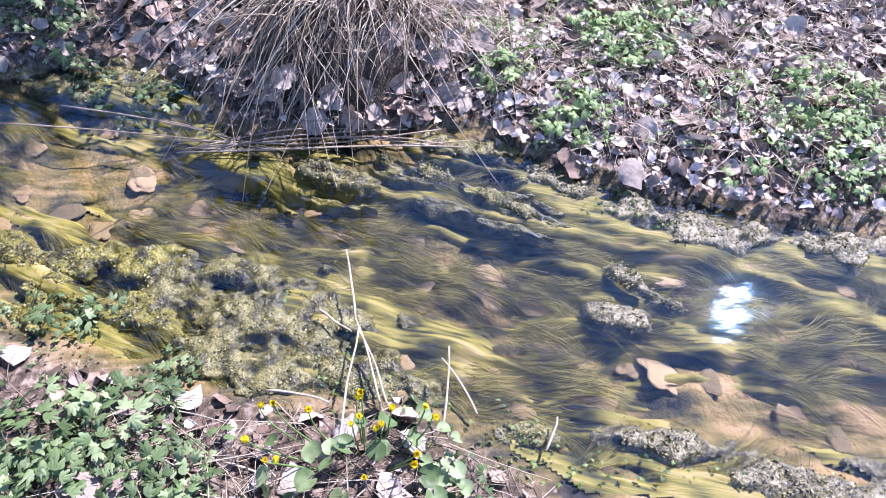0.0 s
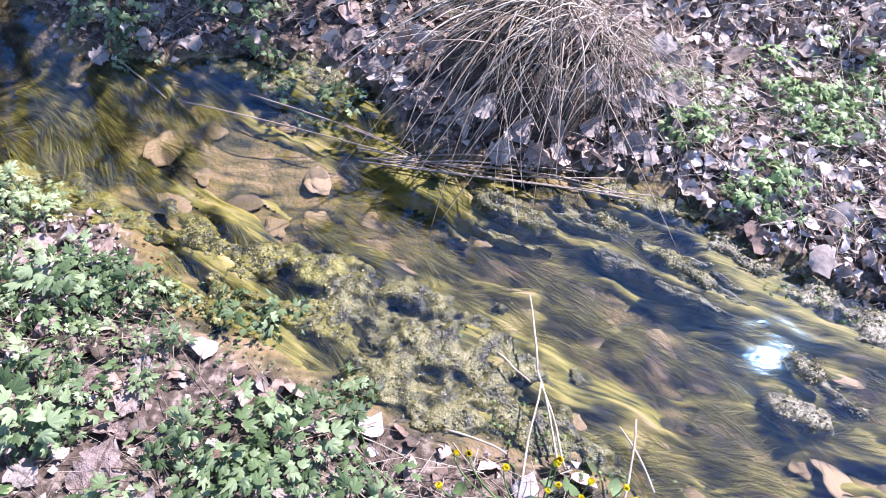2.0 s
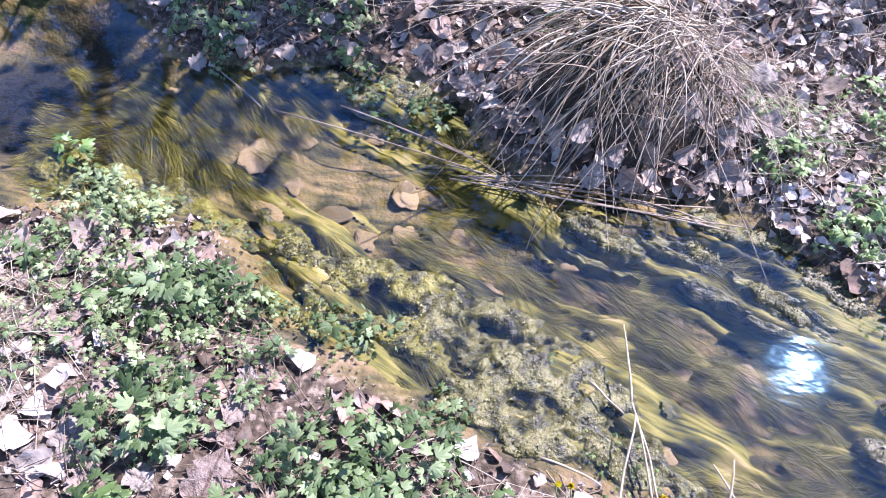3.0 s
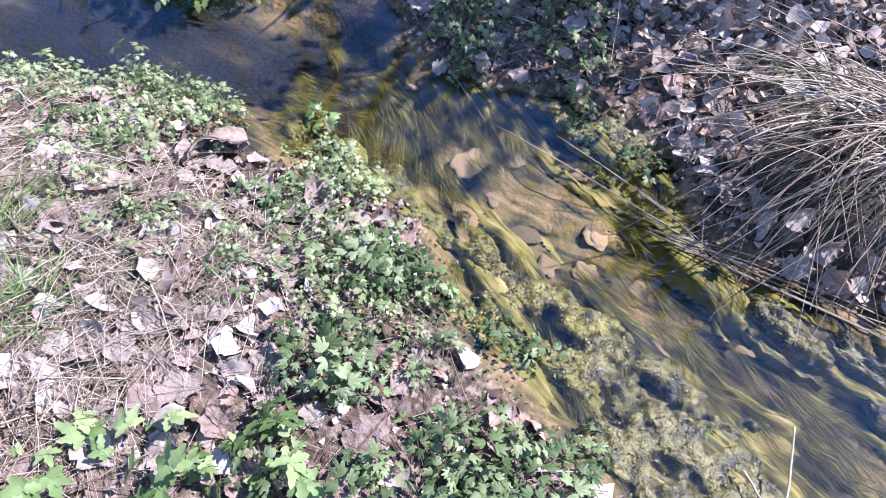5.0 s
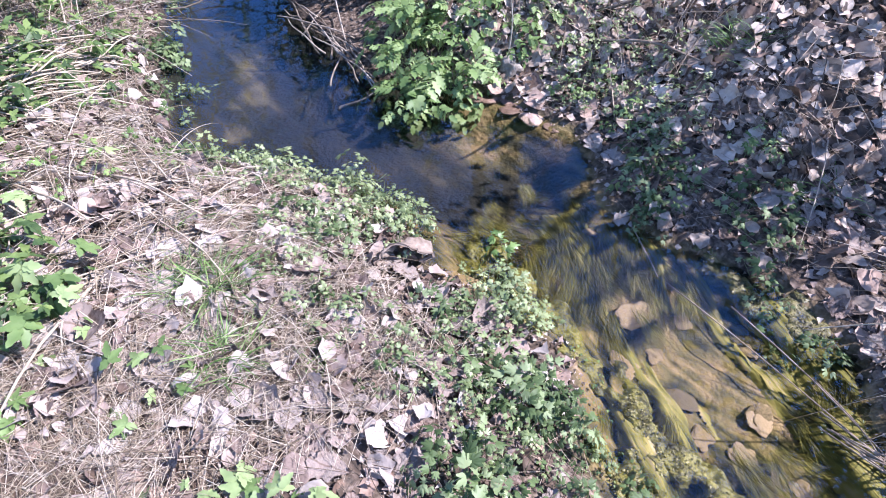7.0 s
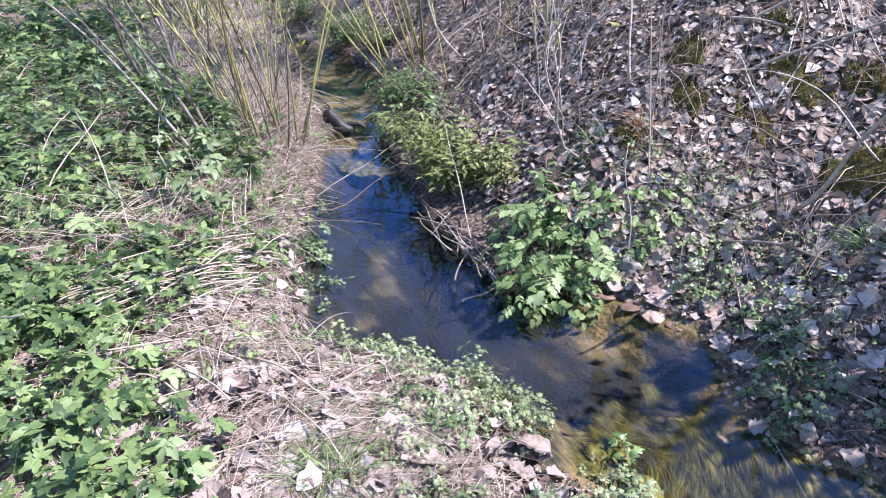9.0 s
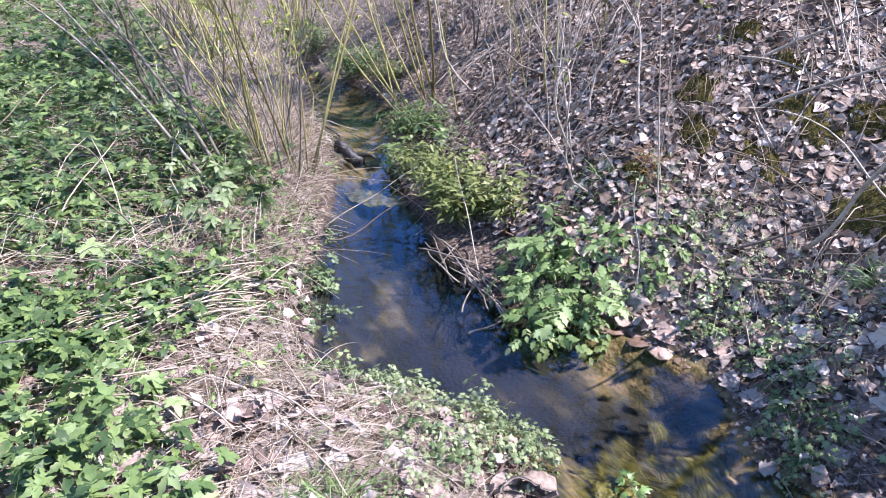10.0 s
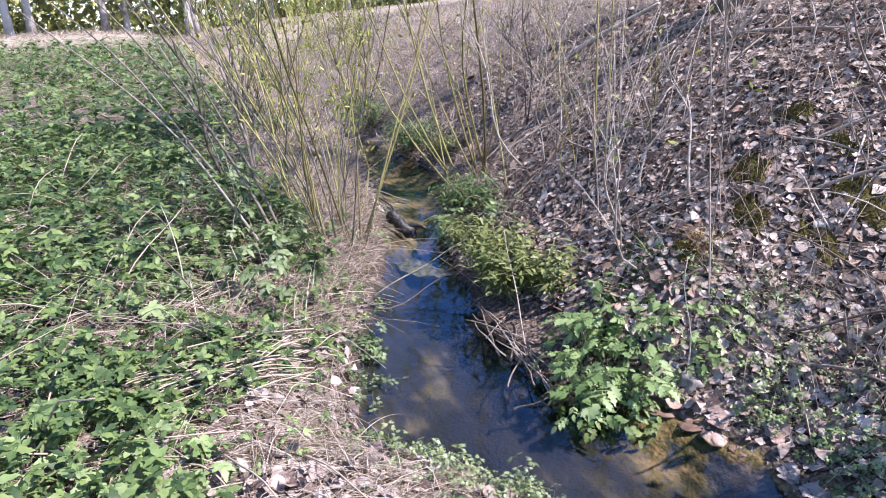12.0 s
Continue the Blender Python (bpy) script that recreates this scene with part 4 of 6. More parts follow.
# ---- fallen leaves ----
dead_templates = [dead_leaf(i, 6, 4, 0.7) for i in range(14)]
far_templates = [dead_leaf(i, 5, 3, 0.45) for i in range(14)]
dead_meshes = [mesh_of("fallen_leaf", *dead_leaf(40 + i, 13, 9, 0.8), M_DEAD_OB) for i in range(14)]


def dry_spots(n, x0, x1, y0, y1, clear=0.0):
    x, y = rng.uniform(x0, x1, n), rng.uniform(y0, y1, n)
    ok = into_water(x, y) < -clear
    return x[ok], y[ok]


# single leaves nearest to the way
single = 0
for x0, x1, y0, y1, n in ((-2.4, -0.9, -0.15, 0.8, 150), (-1.9, -0.6, 1.4, 2.0, 40), (0.1, 1.3, 1.1, 1.75, 75)):
    x, y = dry_spots(n * 2, x0, x1, y0, y1, 0.03)
    x, y = x[:n], y[:n]
    R = frames_on(x, y, 0.24)
    for i in range(len(x)):
        size = float(rng.uniform(0.03, 0.06) if x0 > 0 else rng.uniform(0.045, 0.085) if rng.uniform() < 0.7 else rng.uniform(0.085, 0.12))
        ob = new("fallen_leaf", dead_meshes[single % 14])
        ob.matrix_world = Matrix.LocRotScale((x[i], y[i], float(ground(x[i], y[i])) + 0.012), Matrix(R[i].tolist()).to_quaternion(), (size,) * 3)
        tagged(ob, "dry grey-brown curled fallen leaf on the bank", "leaf", "fallen leaves")
        single += 1


for lx, ly, size, rx, ry, rz in ((-0.92, 0.325, 0.115, 6, -14, 80), (-0.90, 0.22, 0.10, -15, 4, 20), (-0.60, 0.32, 0.10, 18, 10, 100), (-1.26, 0.21, 0.09, -12, 5, 30), (-1.405, 0.27, 0.10, 12, 10, 10), (-1.88, 0.38, 0.10, 4, -12, 60),
                                  (-1.40, 0.21, 0.075, 12, 0, 140), (-0.77, 1.53, 0.075, 50, 0, 20), (-0.67, 1.53, 0.07, 40, 20, 70), (0.78, 1.52, 0.085, 20, 0, 30), (-1.39, 1.38, 0.065, 60, 0, 70),
                                  (-2.42, 0.50, 0.10, 40, 0, 20), (-2.36, 0.47, 0.10, 20, 20, 80), (-2.27, 0.18, 0.09, 10, 5, 40), (-2.1, 0.22, 0.09, 30, -10, 0), (-1.52, 0.40, 0.08, 0, 20, 30), (-1.70, 0.33, 0.09, -15, 0, 110)):
    ob = new("fallen_leaf", dead_meshes[single % 14])
    ob.matrix_world = pose(lx, ly, float(max(ground(lx, ly), water_level(lx))) + 0.022, rx, ry, rz) @ Matrix.Diagonal((size, size * 0.95, size * 0.6, 1))
    tagged(ob, "large pale brown fallen leaf on the bank", "leaf", "large fallen leaves")
    single += 1


def litter(n, x0, x1, y0, y1, lo, hi, tilt, lift, patch=-2.0, seed=0, shapes=None):
    x, y = dry_spots(n, x0, x1, y0, y1, 0.02)
    wet = (x > -1.95) & (x < -0.7) & (y > 1.1) & (y < far_edge(x) + 0.28)
    ok = (fbm(x, y, 1.8, 2, 80 + seed) > patch) & (~wet | (rng.uniform(size=len(x)) < 0.25))
    x, y = x[ok], y[ok]
    pos = np.stack([x, y, ground(x, y) + rng.uniform(0.003, lift, len(x))], 1)
    return scatter(shapes or dead_templates, pos, frames_on(x, y, tilt), rng.uniform(lo, hi, len(x)))


far_bank = [litter(1200, -2.3, 2.2, 1.0, 2.2, 0.025, 0.08, 0.5, 0.035), litter(10000, -7.5, 1.0, 1.6, 4.2, 0.018, 0.062, 0.30, 0.03, -0.35, 1, far_templates), litter(5000, -11, -1, 2.5, 8, 0.025, 0.07, 0.32, 0.03, -0.35, 2, far_templates)]
tagged(part("leaf_litter", join(far_bank), M_LITTER), "thick litter of dry grey-brown leaves on the slope", "leaf litter", kind="stuff")
slope = [litter(19000, -7.5, -1.2, 1.65, 4.0, 0.015, 0.05, 0.32, 0.02, -0.5, 21, far_templates), litter(700, 0.0, 2.0, 0.95, 2.1, 0.02, 0.05, 0.5, 0.02), litter(900, -2.4, 0.0, 1.3, 2.1, 0.02, 0.06, 0.5, 0.02)]
tagged(part("leaf_litter", join(slope), M_LITTER), "dense tan leaf litter covering the slope", "leaf litter", kind="stuff")
near_bank = [litter(420, -2.9, -1.7, -0.3, 0.6, 0.05, 0.09, 0.45, 0.03), litter(1100, -4.6, -2.2, -0.5, 1.1, 0.025, 0.07, 0.5, 0.04), litter(600, -2.6, -1.1, -0.5, 0.85, 0.02, 0.07, 0.4, 0.03), litter(90, -1.1, -0.2, -0.3, 0.6, 0.02, 0.06, 0.4, 0.02), litter(1100, -5.2, -2.3, -1.0, 1.1, 0.03, 0.08, 0.5, 0.03, -0.4, 3), litter(260, -0.6, 1.6, -0.4, 0.5, 0.02, 0.07, 0.45, 0.02)]
tagged(part("leaf_litter", join(near_bank), M_DEAD), "scattered dry leaves among dead grass", "leaf litter", kind="stuff")
old = [litter(1800, -2.4, 1.8, 0.95, 2.3, 0.03, 0.08, 0.4, 0.012), litter(5200, -8, 1, 1.6, 5, 0.04, 0.09, 0.45, 0.015, -2.0, 0, far_templates), litter(900, -2.8, 0.6, -0.4, 0.9, 0.02, 0.06, 0.4, 0.01)]
tagged(part("rotted_litter", join(old), M_DEAD_OLD), "dark rotted leaves beneath the dry litter", "leaf litter", kind="stuff")
crumb_templates = [leaflet(1.0, 0.8, 500 + i, 4, 0.3, 0.9) for i in range(6)]


def crumbs(n, x0, x1, y0, y1, lo, hi):
    x, y = dry_spots(n, x0, x1, y0, y1, -0.01)
    pos = np.stack([x, y, ground(x, y) + rng.uniform(0.001, 0.012, len(x))], 1)
    return scatter(crumb_templates, pos, frames_on(x, y, 0.7), rng.uniform(lo, hi, len(x)))


tagged(part("leaf_crumbs", join([crumbs(6000, -2.7, -1.05, -0.4, 0.9, 0.004, 0.02), crumbs(1800, -1.05, 1.6, -0.4, 0.6, 0.004, 0.018), crumbs(7000, -2.4, 2.0, 0.9, 2.2, 0.006, 0.025), crumbs(6000, -6, 0, 1.8, 4, 0.012, 0.035)]), M_DEAD), "crumbled bits of dry leaves", "leaf litter", kind="stuff")

# ---- dead grass ----


def lying_straw(n, x0, x1, y0, y1, lo, hi, heading=None, patch=-2.0, seed=0, lift=0.25, thick=(0.0007, 0.0016), clear=0.0):
    x, y = dry_spots(n, x0, x1, y0, y1, clear)
    ok = fbm(x, y, 2.2, 2, 90 + seed) > patch
    x, y = x[ok], y[ok]
    a = rng.uniform(0, 2 * math.pi, len(x)) if heading is None else np.radians(heading) + rng.normal(size=len(x)) * 0.55
    way = np.stack([np.cos(a), np.sin(a), rng.uniform(0.02, lift, len(x))], 1)
    L = rng.uniform(lo, hi, len(x))
    dry_tip = into_water(x + way[:, 0] * L, y + way[:, 1] * L) < -0.03
    x, y, way, L = x[dry_tip], y[dry_tip], way[dry_tip], L[dry_tip]
    e = 0.5 * L
    tip = ground(x + way[:, 0] * e * 2, y + way[:, 1] * e * 2) - ground(x, y)
    bend = rng.normal(size=(len(x), 3)) * (L * 0.12)[:, None]
    bend[:, 2] = np.clip(tip, -0.3, 0.5) - way[:, 2] * L * 0.8
    z = ground(x, y) + rng.uniform(0.004, 0.03, len(x))
    return strands(np.stack([x, y, z], 1), way, L, rng.uniform(thick[0], thick[1], len(x)), bend, 4 if hi < 0.3 else 3)


# leaves at the right end of the far bank, coloured lighter for the glare
bright = litter(3200, 0.0, 1.8, 0.85, 2.0, 0.010, 0.036, 0.4, 0.03)
tagged(part("leaf_litter", bright, M_DEAD_GLARE), "pale dry leaves on the far bank, lightened for sun glare", "leaf litter", kind="stuff")
straw = [lying_straw(3000, -0.1, 1.7, 0.95, 2.0, 0.04, 0.18, None, -0.5, 9, 0.5, (0.0006, 0.0018)), lying_straw(7500, -2.6, -1.3, -0.4, 0.62, 0.04, 0.20, None, -0.3, 0, 0.45, (0.0005, 0.0014)), lying_straw(2100, -3.2, -1.9, -0.3, 0.75, 0.08, 0.36, None, -0.5, 1, 0.9, (0.0008, 0.0022)),
         lying_straw(500, -0.9, 1.2, -0.4, 0.45, 0.05, 0.2, None, -2, 0, 0.3, (0.0005, 0.0012)), lying_straw(1600, -8, -3.6, -2.4, 0.5, 0.25, 0.7, None, -0.3, 32, 2.0, (0.001, 0.003)), lying_straw(1100, -4.9, -2.5, -0.9, 1.1, 0.10, 0.55, None, -0.3, 2, 1.1, (0.001, 0.003)),
         lying_straw(3000, -9, -4.4, -3.0, 1.3, 0.2, 0.7, 70, -0.2, 4, 0.8, (0.0012, 0.0028)), lying_straw(3000, -16, -5, -7, 1.5, 0.3, 0.9, None, -0.3, 3, 0.9, (0.002, 0.005))]
tagged(part("dead_grass", join(straw), M_STRAW), "matted pale dead grass on the bank", "dry grass", kind="stuff")
dull = [lying_straw(1500, -8, -3.2, -2.0, 0.4, 0.2, 0.6, None, -0.5, 31, 2.2, (0.001, 0.003)), lying_straw(1500, -5.2, -2.5, -0.6, 1.1, 0.10, 0.5, None, -0.5, 2, 1.2, (0.001, 0.003)), lying_straw(900, -5.9, -4.2, 0.0, 1.0, 0.25, 0.7, None, -2, 0, 2.5, (0.001, 0.003)), lying_straw(2200, -9, -1.6, 2.0, 4.2, 0.2, 0.7, None, -0.4, 17, 3.0, (0.0008, 0.0022)),
        lying_straw(420, -0.6, 0.4, 0.15, 0.6, 0.05, 0.22, None, -2, 0, 0.3, (0.0007, 0.002)), lying_straw(1100, -6.5, -1.2, 1.9, 4.0, 0.15, 0.6, None, -0.6, 8, 1.2, (0.001, 0.003)), lying_straw(1800, -2.6, 0.3, -0.4, 0.7, 0.05, 0.2), lying_straw(1600, -2.4, 2.0, 1.1, 2.2, 0.06, 0.25), lying_straw(2200, -8, 0, 1.7, 4.6, 0.1, 0.5, None, -0.3, 5, 0.7, (0.001, 0.003)),
        lying_straw(1500, -12, -5, 2.3, 6, 0.2, 0.8, None, -0.3, 6, 0.9, (0.002, 0.004))]
tagged(part("dead_stalks", join(dull), M_STRAW_DARK), "brown broken stalks and twiglets in the litter", "dry grass", kind="stuff")


def sunlit_dry_slope():
    """Tall dead grass standing on the far slope behind the willows."""
    n = 16000
    x, y = rng.uniform(-20, -6.3, n), rng.uniform(1.2, 9, n)
    ok = into_water(x, y) < -0.1
    x, y = x[ok], y[ok]
    way = np.stack([rng.normal(size=len(x)) * 0.5, rng.normal(size=len(x)) * 0.5, np.ones(len(x)) * 0.7], 1)
    L = rng.uniform(0.15, 0.5, len(x))
    bend = rng.normal(size=(len(x), 3)) * 0.12
    bend[:, 2] = -0.5 * L
    return strands(np.stack([x, y, ground(x, y)], 1), way, L, rng.uniform(0.002, 0.005, len(x)), bend, 2)


tagged(part("dead_grass", sunlit_dry_slope(), M_STRAW), "tall bleached dead grass on the far slope", "dry grass", kind="stuff")

# ---- the dry sedge tussock that hangs over the water ----


def tussock():
    e = base("sedge_tussock", -0.24, 1.52, float(ground(-0.24, 1.52)), "large dry straw-coloured sedge tussock hanging over the water", "tussock")
    x = np.linspace(-0.30, 0.30, 26)
    A, B = np.meshgrid(x, np.linspace(-0.26, 0.26, 22), indexing="ij")
    r = (A / 0.27) ** 2 + (B / 0.24) ** 2
    h = 0.22 * np.sqrt(np.clip(1 - r, 0, 1)) + 0.05 * fbm(A, B, 12, 3, 41) - 0.06
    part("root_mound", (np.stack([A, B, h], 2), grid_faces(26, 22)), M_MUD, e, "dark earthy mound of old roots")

    def hang(n, cx, cy, spread, out, up, droop, L, thick, heading, turn):
        x, y = cx + rng.normal(size=n) * spread, cy + rng.normal(size=n) * spread * 0.6
        a = np.radians(heading) + rng.normal(size=n) * turn
        a = a + 0.35 * np.sin(7 * a) * rng.uniform(size=n)
        way = np.stack([np.cos(a) * out, np.sin(a) * out, up + rng.normal(size=n) * 0.3], 1)
        ll = rng.uniform(L[0], L[1], n)
        bend = np.stack([0.08 * rng.normal(size=n), 0.08 * rng.normal(size=n), -droop * ll * rng.uniform(0.55, 1.35, n)], 1)
        z = np.clip(0.24 - 1.2 * (x / 0.34) ** 2 * 0.2 - (y / 0.3) ** 2 * 0.15, 0.02, 0.3) + rng.normal(size=n) * 0.02
        return strands(np.stack([x, y, z], 1), way, ll, rng.uniform(thick[0], thick[1], n), bend, 7)
    geo = [hang(46, 0.0, 0.02, 0.07, 1.0, 0.30, 0.55, (0.22, 0.56), (0.0014, 0.0046), -160, 0.42),
           hang(30, 0.03, -0.05, 0.07, 0.9, 0.3, 0.8, (0.16, 0.40), (0.0012, 0.0038), -140, 0.5),
           hang(26, -0.06, 0.12, 0.06, 1.0, 0.22, 0.34, (0.30, 0.60), (0.0014, 0.0030), -172, 0.2),
           hang(30, 0.02, 0.14, 0.10, 0.8, 0.6, 0.7, (0.2, 0.5), (0.0012, 0.0026), 175, 0.5),
           hang(44, 0.11, 0.0, 0.06, 0.7, 0.35, 1.0, (0.15, 0.30), (0.0010, 0.0022), -110, 0.4),
           hang(230, 0.20, 0.04, 0.13, 0.8, 0.4, 0.9, (0.10, 0.28), (0.0008, 0.0024), -80, 1.8)]
    straw = part("straw", join(geo), M_STRAW, e, "long pale drooping dry stalks")
    tagged(straw, kind="stuff")
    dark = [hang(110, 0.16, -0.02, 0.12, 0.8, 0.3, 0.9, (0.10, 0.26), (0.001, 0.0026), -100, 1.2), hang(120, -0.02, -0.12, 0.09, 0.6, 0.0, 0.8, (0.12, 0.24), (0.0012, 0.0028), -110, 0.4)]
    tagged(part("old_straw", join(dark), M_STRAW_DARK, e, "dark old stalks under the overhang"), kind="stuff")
    return e


tussock()
# leaves caught in the tussock
for lx, ly, lz, rx, ry in ((-0.26, 1.26, 0.12, 70, 0), (-0.36, 1.24, 0.18, 50, -20), (-0.03, 1.40, 0.12, 40, 10), (-0.17, 1.28, 0.10, 80, 20), (-0.33, 1.30, 0.08, 75, -10),
                           (-0.42, 1.33, 0.10, 60, -30), (-0.10, 1.36, 0.2, 35, 0), (-0.24, 1.40, 0.27, 25, 10), (-0.5, 1.5, 0.12, 40, 0), (-0.2, 1.22, 0.06, 80, 0), (0.0, 1.47, 0.2, 20, 10), (0.06, 1.42, 0.14, 40, -10), (-0.06, 1.52, 0.24, 15, 20), (-0.14, 1.46, 0.26, 30, 0), (0.1, 1.5, 0.18, 25, 30), (-0.30, 1.20, 0.07, 70, 10),
                           (0.02, 1.36, 0.13, 50, 10), (-0.08, 1.31, 0.10, 60, -10), (0.08, 1.50, 0.22, 25, 0), (-0.02, 1.56, 0.26, 15, -15), (0.14, 1.44, 0.12, 35, 20), (-0.20, 1.34, 0.16, 65, 0), (-0.40, 1.27, 0.11, 70, 15), (0.05, 1.30, 0.06, 55, 0)):
    ob = new("fallen_leaf", dead_meshes[int(rng.integers(14))])
    ob.matrix_world = pose(lx, ly, lz, rx, ry, float(rng.uniform(-60, 60))) @ Matrix.Diagonal((0.075, 0.075, 0.075, 1))
    tagged(ob, "pale dry leaf caught in the sedge tussock", "leaf", "leaves in the tussock")

# a drooping tussock of dead grass at the pond's meadow side


def straw_clump(x, y, n, heading, turn, lo, hi, droop, label):
    e = base("straw_clump", x, y, float(ground(x, y)), label, "dry grass", "straw clumps")
    px, py = rng.normal(size=n) * 0.09, rng.normal(size=n) * 0.09
    a = np.radians(heading) + rng.normal(size=n) * turn
    way = np.stack([np.cos(a), np.sin(a), rng.uniform(0.2, 0.9, n)], 1)
    L = rng.uniform(lo, hi, n)
    bend = np.stack([rng.normal(size=n) * 0.04, rng.normal(size=n) * 0.04, -droop * L * rng.uniform(0.8, 1.2, n)], 1)
    tagged(part("straw", strands(np.stack([px, py, 0 * px], 1), way, L, rng.uniform(0.0009, 0.0022, n), bend, 7), M_STRAW, e, "long pale drooping blades"), kind="stuff")


for x, y, n, heading, turn, lo, hi in ((-2.42, 0.24, 150, 10, 1.0, 0.12, 0.28), (-2.62, 0.2, 150, 10, 1.0, 0.14, 0.28), (-2.80, 0.25, 190, 20, 0.9, 0.15, 0.30), (-2.15, 0.42, 90, 60, 0.9, 0.1, 0.25), (-2.95, 0.25, 110, 230, 1.0, 0.15, 0.3), (-3.3, 0.3, 90, 220, 1.0, 0.15, 0.3), (-3.8, 0.55, 110, 200, 1.0, 0.15, 0.3)):
    straw_clump(x, y, n, heading, turn, lo, hi, 0.8, "pale dead grass clump drooping towards the pond")
BUNDLES = [((-3.06, -0.23), (-3.19, 0.50)), ((-2.95, -0.25), (-3.08, 0.35)), ((-3.70, -0.01), (-3.91, 0.37)), ((-2.91, -0.15), (-2.99, 0.41)), ((-3.07, 0.20), (-3.15, 0.57)), ((-4.66, -0.45), (-4.51, 0.0))]
for (ax, ay), (bx, by) in BUNDLES:
    for k in range(9):
        o = rng.normal(size=4) * 0.05
        a, b = (ax + o[0], ay + o[1]), (bx + o[2], by + o[3])
        r = rng.uniform(0.0022, 0.0042)
        ob = part("dead_stalk", tube(bowed((*a, float(ground(*a)) + rng.uniform(0.03, 0.09)), (*b, float(max(ground(*b), water_level(b[0]))) + rng.uniform(0.04, 0.12)), (0, 0, 0.03), 8, 0.01), np.linspace(r, r * 0.6, 8), 5), M_STRAW)
        tagged(ob, "grey dead stalk in a flattened bundle on the bank", "stalk", "flattened stalks")
for i in range(44):
    x, y = rng.uniform(-4.2, -1.9), rng.uniform(-0.35, 0.5)
    y = min(y, float(near_edge(x)) - 0.15)
    a, L = rng.normal() * 0.9 + 0.5, rng.uniform(0.2, 0.6)
    b = (x + math.cos(a) * L, y + math.sin(a) * L)
    if into_water(b[0], b[1]) > -0.03:
        b = (x - math.cos(a) * L, y - math.sin(a) * L)
    ob = part("dead_stalk", tube(bowed((x, y, float(ground(x, y)) + 0.02), (*b, float(ground(*b)) + rng.uniform(0.02, 0.12)), (0, 0, 0.02), 7, 0.006), np.linspace(0.0035, 0.002, 7) * rng.uniform(0.7, 1.3), 5), M_STRAW)
    tagged(ob, "bleached dead stalk lying on the bank", "stalk", "dead stalks")

for i in range(70):
    x, y = rng.uniform(-6.5, -2.4), rng.uniform(-1.6, 0.3)
    a, L = rng.uniform(0, 2 * math.pi), rng.uniform(0.3, 0.8)
    b = (x + math.cos(a) * L, min(y + math.sin(a) * L, float(near_edge(x)) - 0.3))
    lift = rng.uniform(0.05, 0.14)
    ob = part("dead_stalk", tube(bowed((x, y, float(ground(x, y)) + 0.01), (*b, float(ground(*b)) + lift + (0.3 if i % 5 == 0 else 0)), (0, 0, 0.06), 7, 0.008), np.linspace(0.004, 0.002, 7) * rng.uniform(0.6, 1.3), 5), M_STRAW)
    tagged(ob, "bleached dead stalk over green herbs", "stalk", "dead stalks")

# floating reed stems at the foot of the tussock
for i in range(7):
    a = (-0.62 + rng.normal() * 0.03, 1.17 + rng.normal() * 0.015, 0.012)
    b = (0.0 + rng.normal() * 0.08, 1.20 + rng.normal() * 0.03, 0.016)
    ob = part("reed_stem", tube(bowed(a, b, (0, rng.normal() * 0.02, 0.004), 8, 0.003), np.full(8, 0.002)), M_STRAW_DARK)
    tagged(ob, "reddish-brown dead reed stem floating on the water", "reed", "floating reeds")
for a, b in (((-1.15, 1.28), (-0.42, 1.16)), ((-0.98, 1.34), (-0.38, 1.15)), ((-0.72, 1.28), (-0.45, 1.14)), ((-1.4, 1.42), (-1.18, 1.28)), ((-0.55, 1.33), (-0.5, 1.15))):
    ob = part("reed_stem", tube(bowed((*a, 0.012), (*b, 0.014), (0, 0.01, 0.003), 8, 0.002), np.linspace(0.0022, 0.0012, 8)), M_STRAW_DARK)
    tagged(ob, "tan dead reed stem drifting on the water", "reed", "floating reeds")

# ---- dry reeds standing by the marigold ----
for a, b in (((-0.22, 0.38, 0.04), (-0.184, 0.615, 0.055)), ((-0.14, 0.45, 0.02), (-0.192, 0.64, 0.05)), ((-0.192, 0.64, 0.05), (-0.214, 0.805, 0.06)), ((-0.126, 0.453, 0.02), (-0.183, 0.61, 0.05)),
             ((-0.032, 0.395, 0.04), (-0.008, 0.552, 0.08)), ((-0.27, 0.68, 0.02), (-0.2, 0.62, 0.03)), ((0.04, 0.44, 0.015), (-0.02, 0.56, 0.015)), ((-0.469, 0.374, 0.06), (-0.334, 0.329, 0.06)),
             ((-0.36, 0.50, 0.03), (-0.24, 0.47, 0.03)), ((0.16, 0.36, 0.02), (0.19, 0.42, 0.03))):
    ob = part("dry_reed", tube(bowed(a, b, (0.003, 0, 0.003), 7, 0.0015), np.linspace(0.0026, 0.0018, 7)), M_STRAW)
    tagged(ob, "bleached dry reed stalk on the muddy bank", "reed", "dry reeds")

# ---- herbs of the banks ----
butter = leaf_set("leaf", butter_leaf, M_HERB, 0.055, 0.03, 0.036, 10, 10)
butter_bright = leaf_set("leaf", butter_leaf, M_FRESH, 0.055, 0.03, 0.036, 8, 30)
cress = leaf_set("leaf", butter_leaf, M_PALE, 0.06, 0.02, 0.026, 8, 50)
elder = leaf_set("leaf", lambda s: three_leaf(s), M_FRESH, 0.07, 0.04, 0.052, 8, 70)
feather = leaf_set("leaf", lambda s: feather_leaf(s, 3, 0.22, 0.44), M_FRESH, 0.13, 0.09, 0.095, 10, 90)
elder_wide = leaf_set("leaf", lambda s: three_leaf(s), M_FRESH, 0.10, 0.05, 0.075, 8, 130)
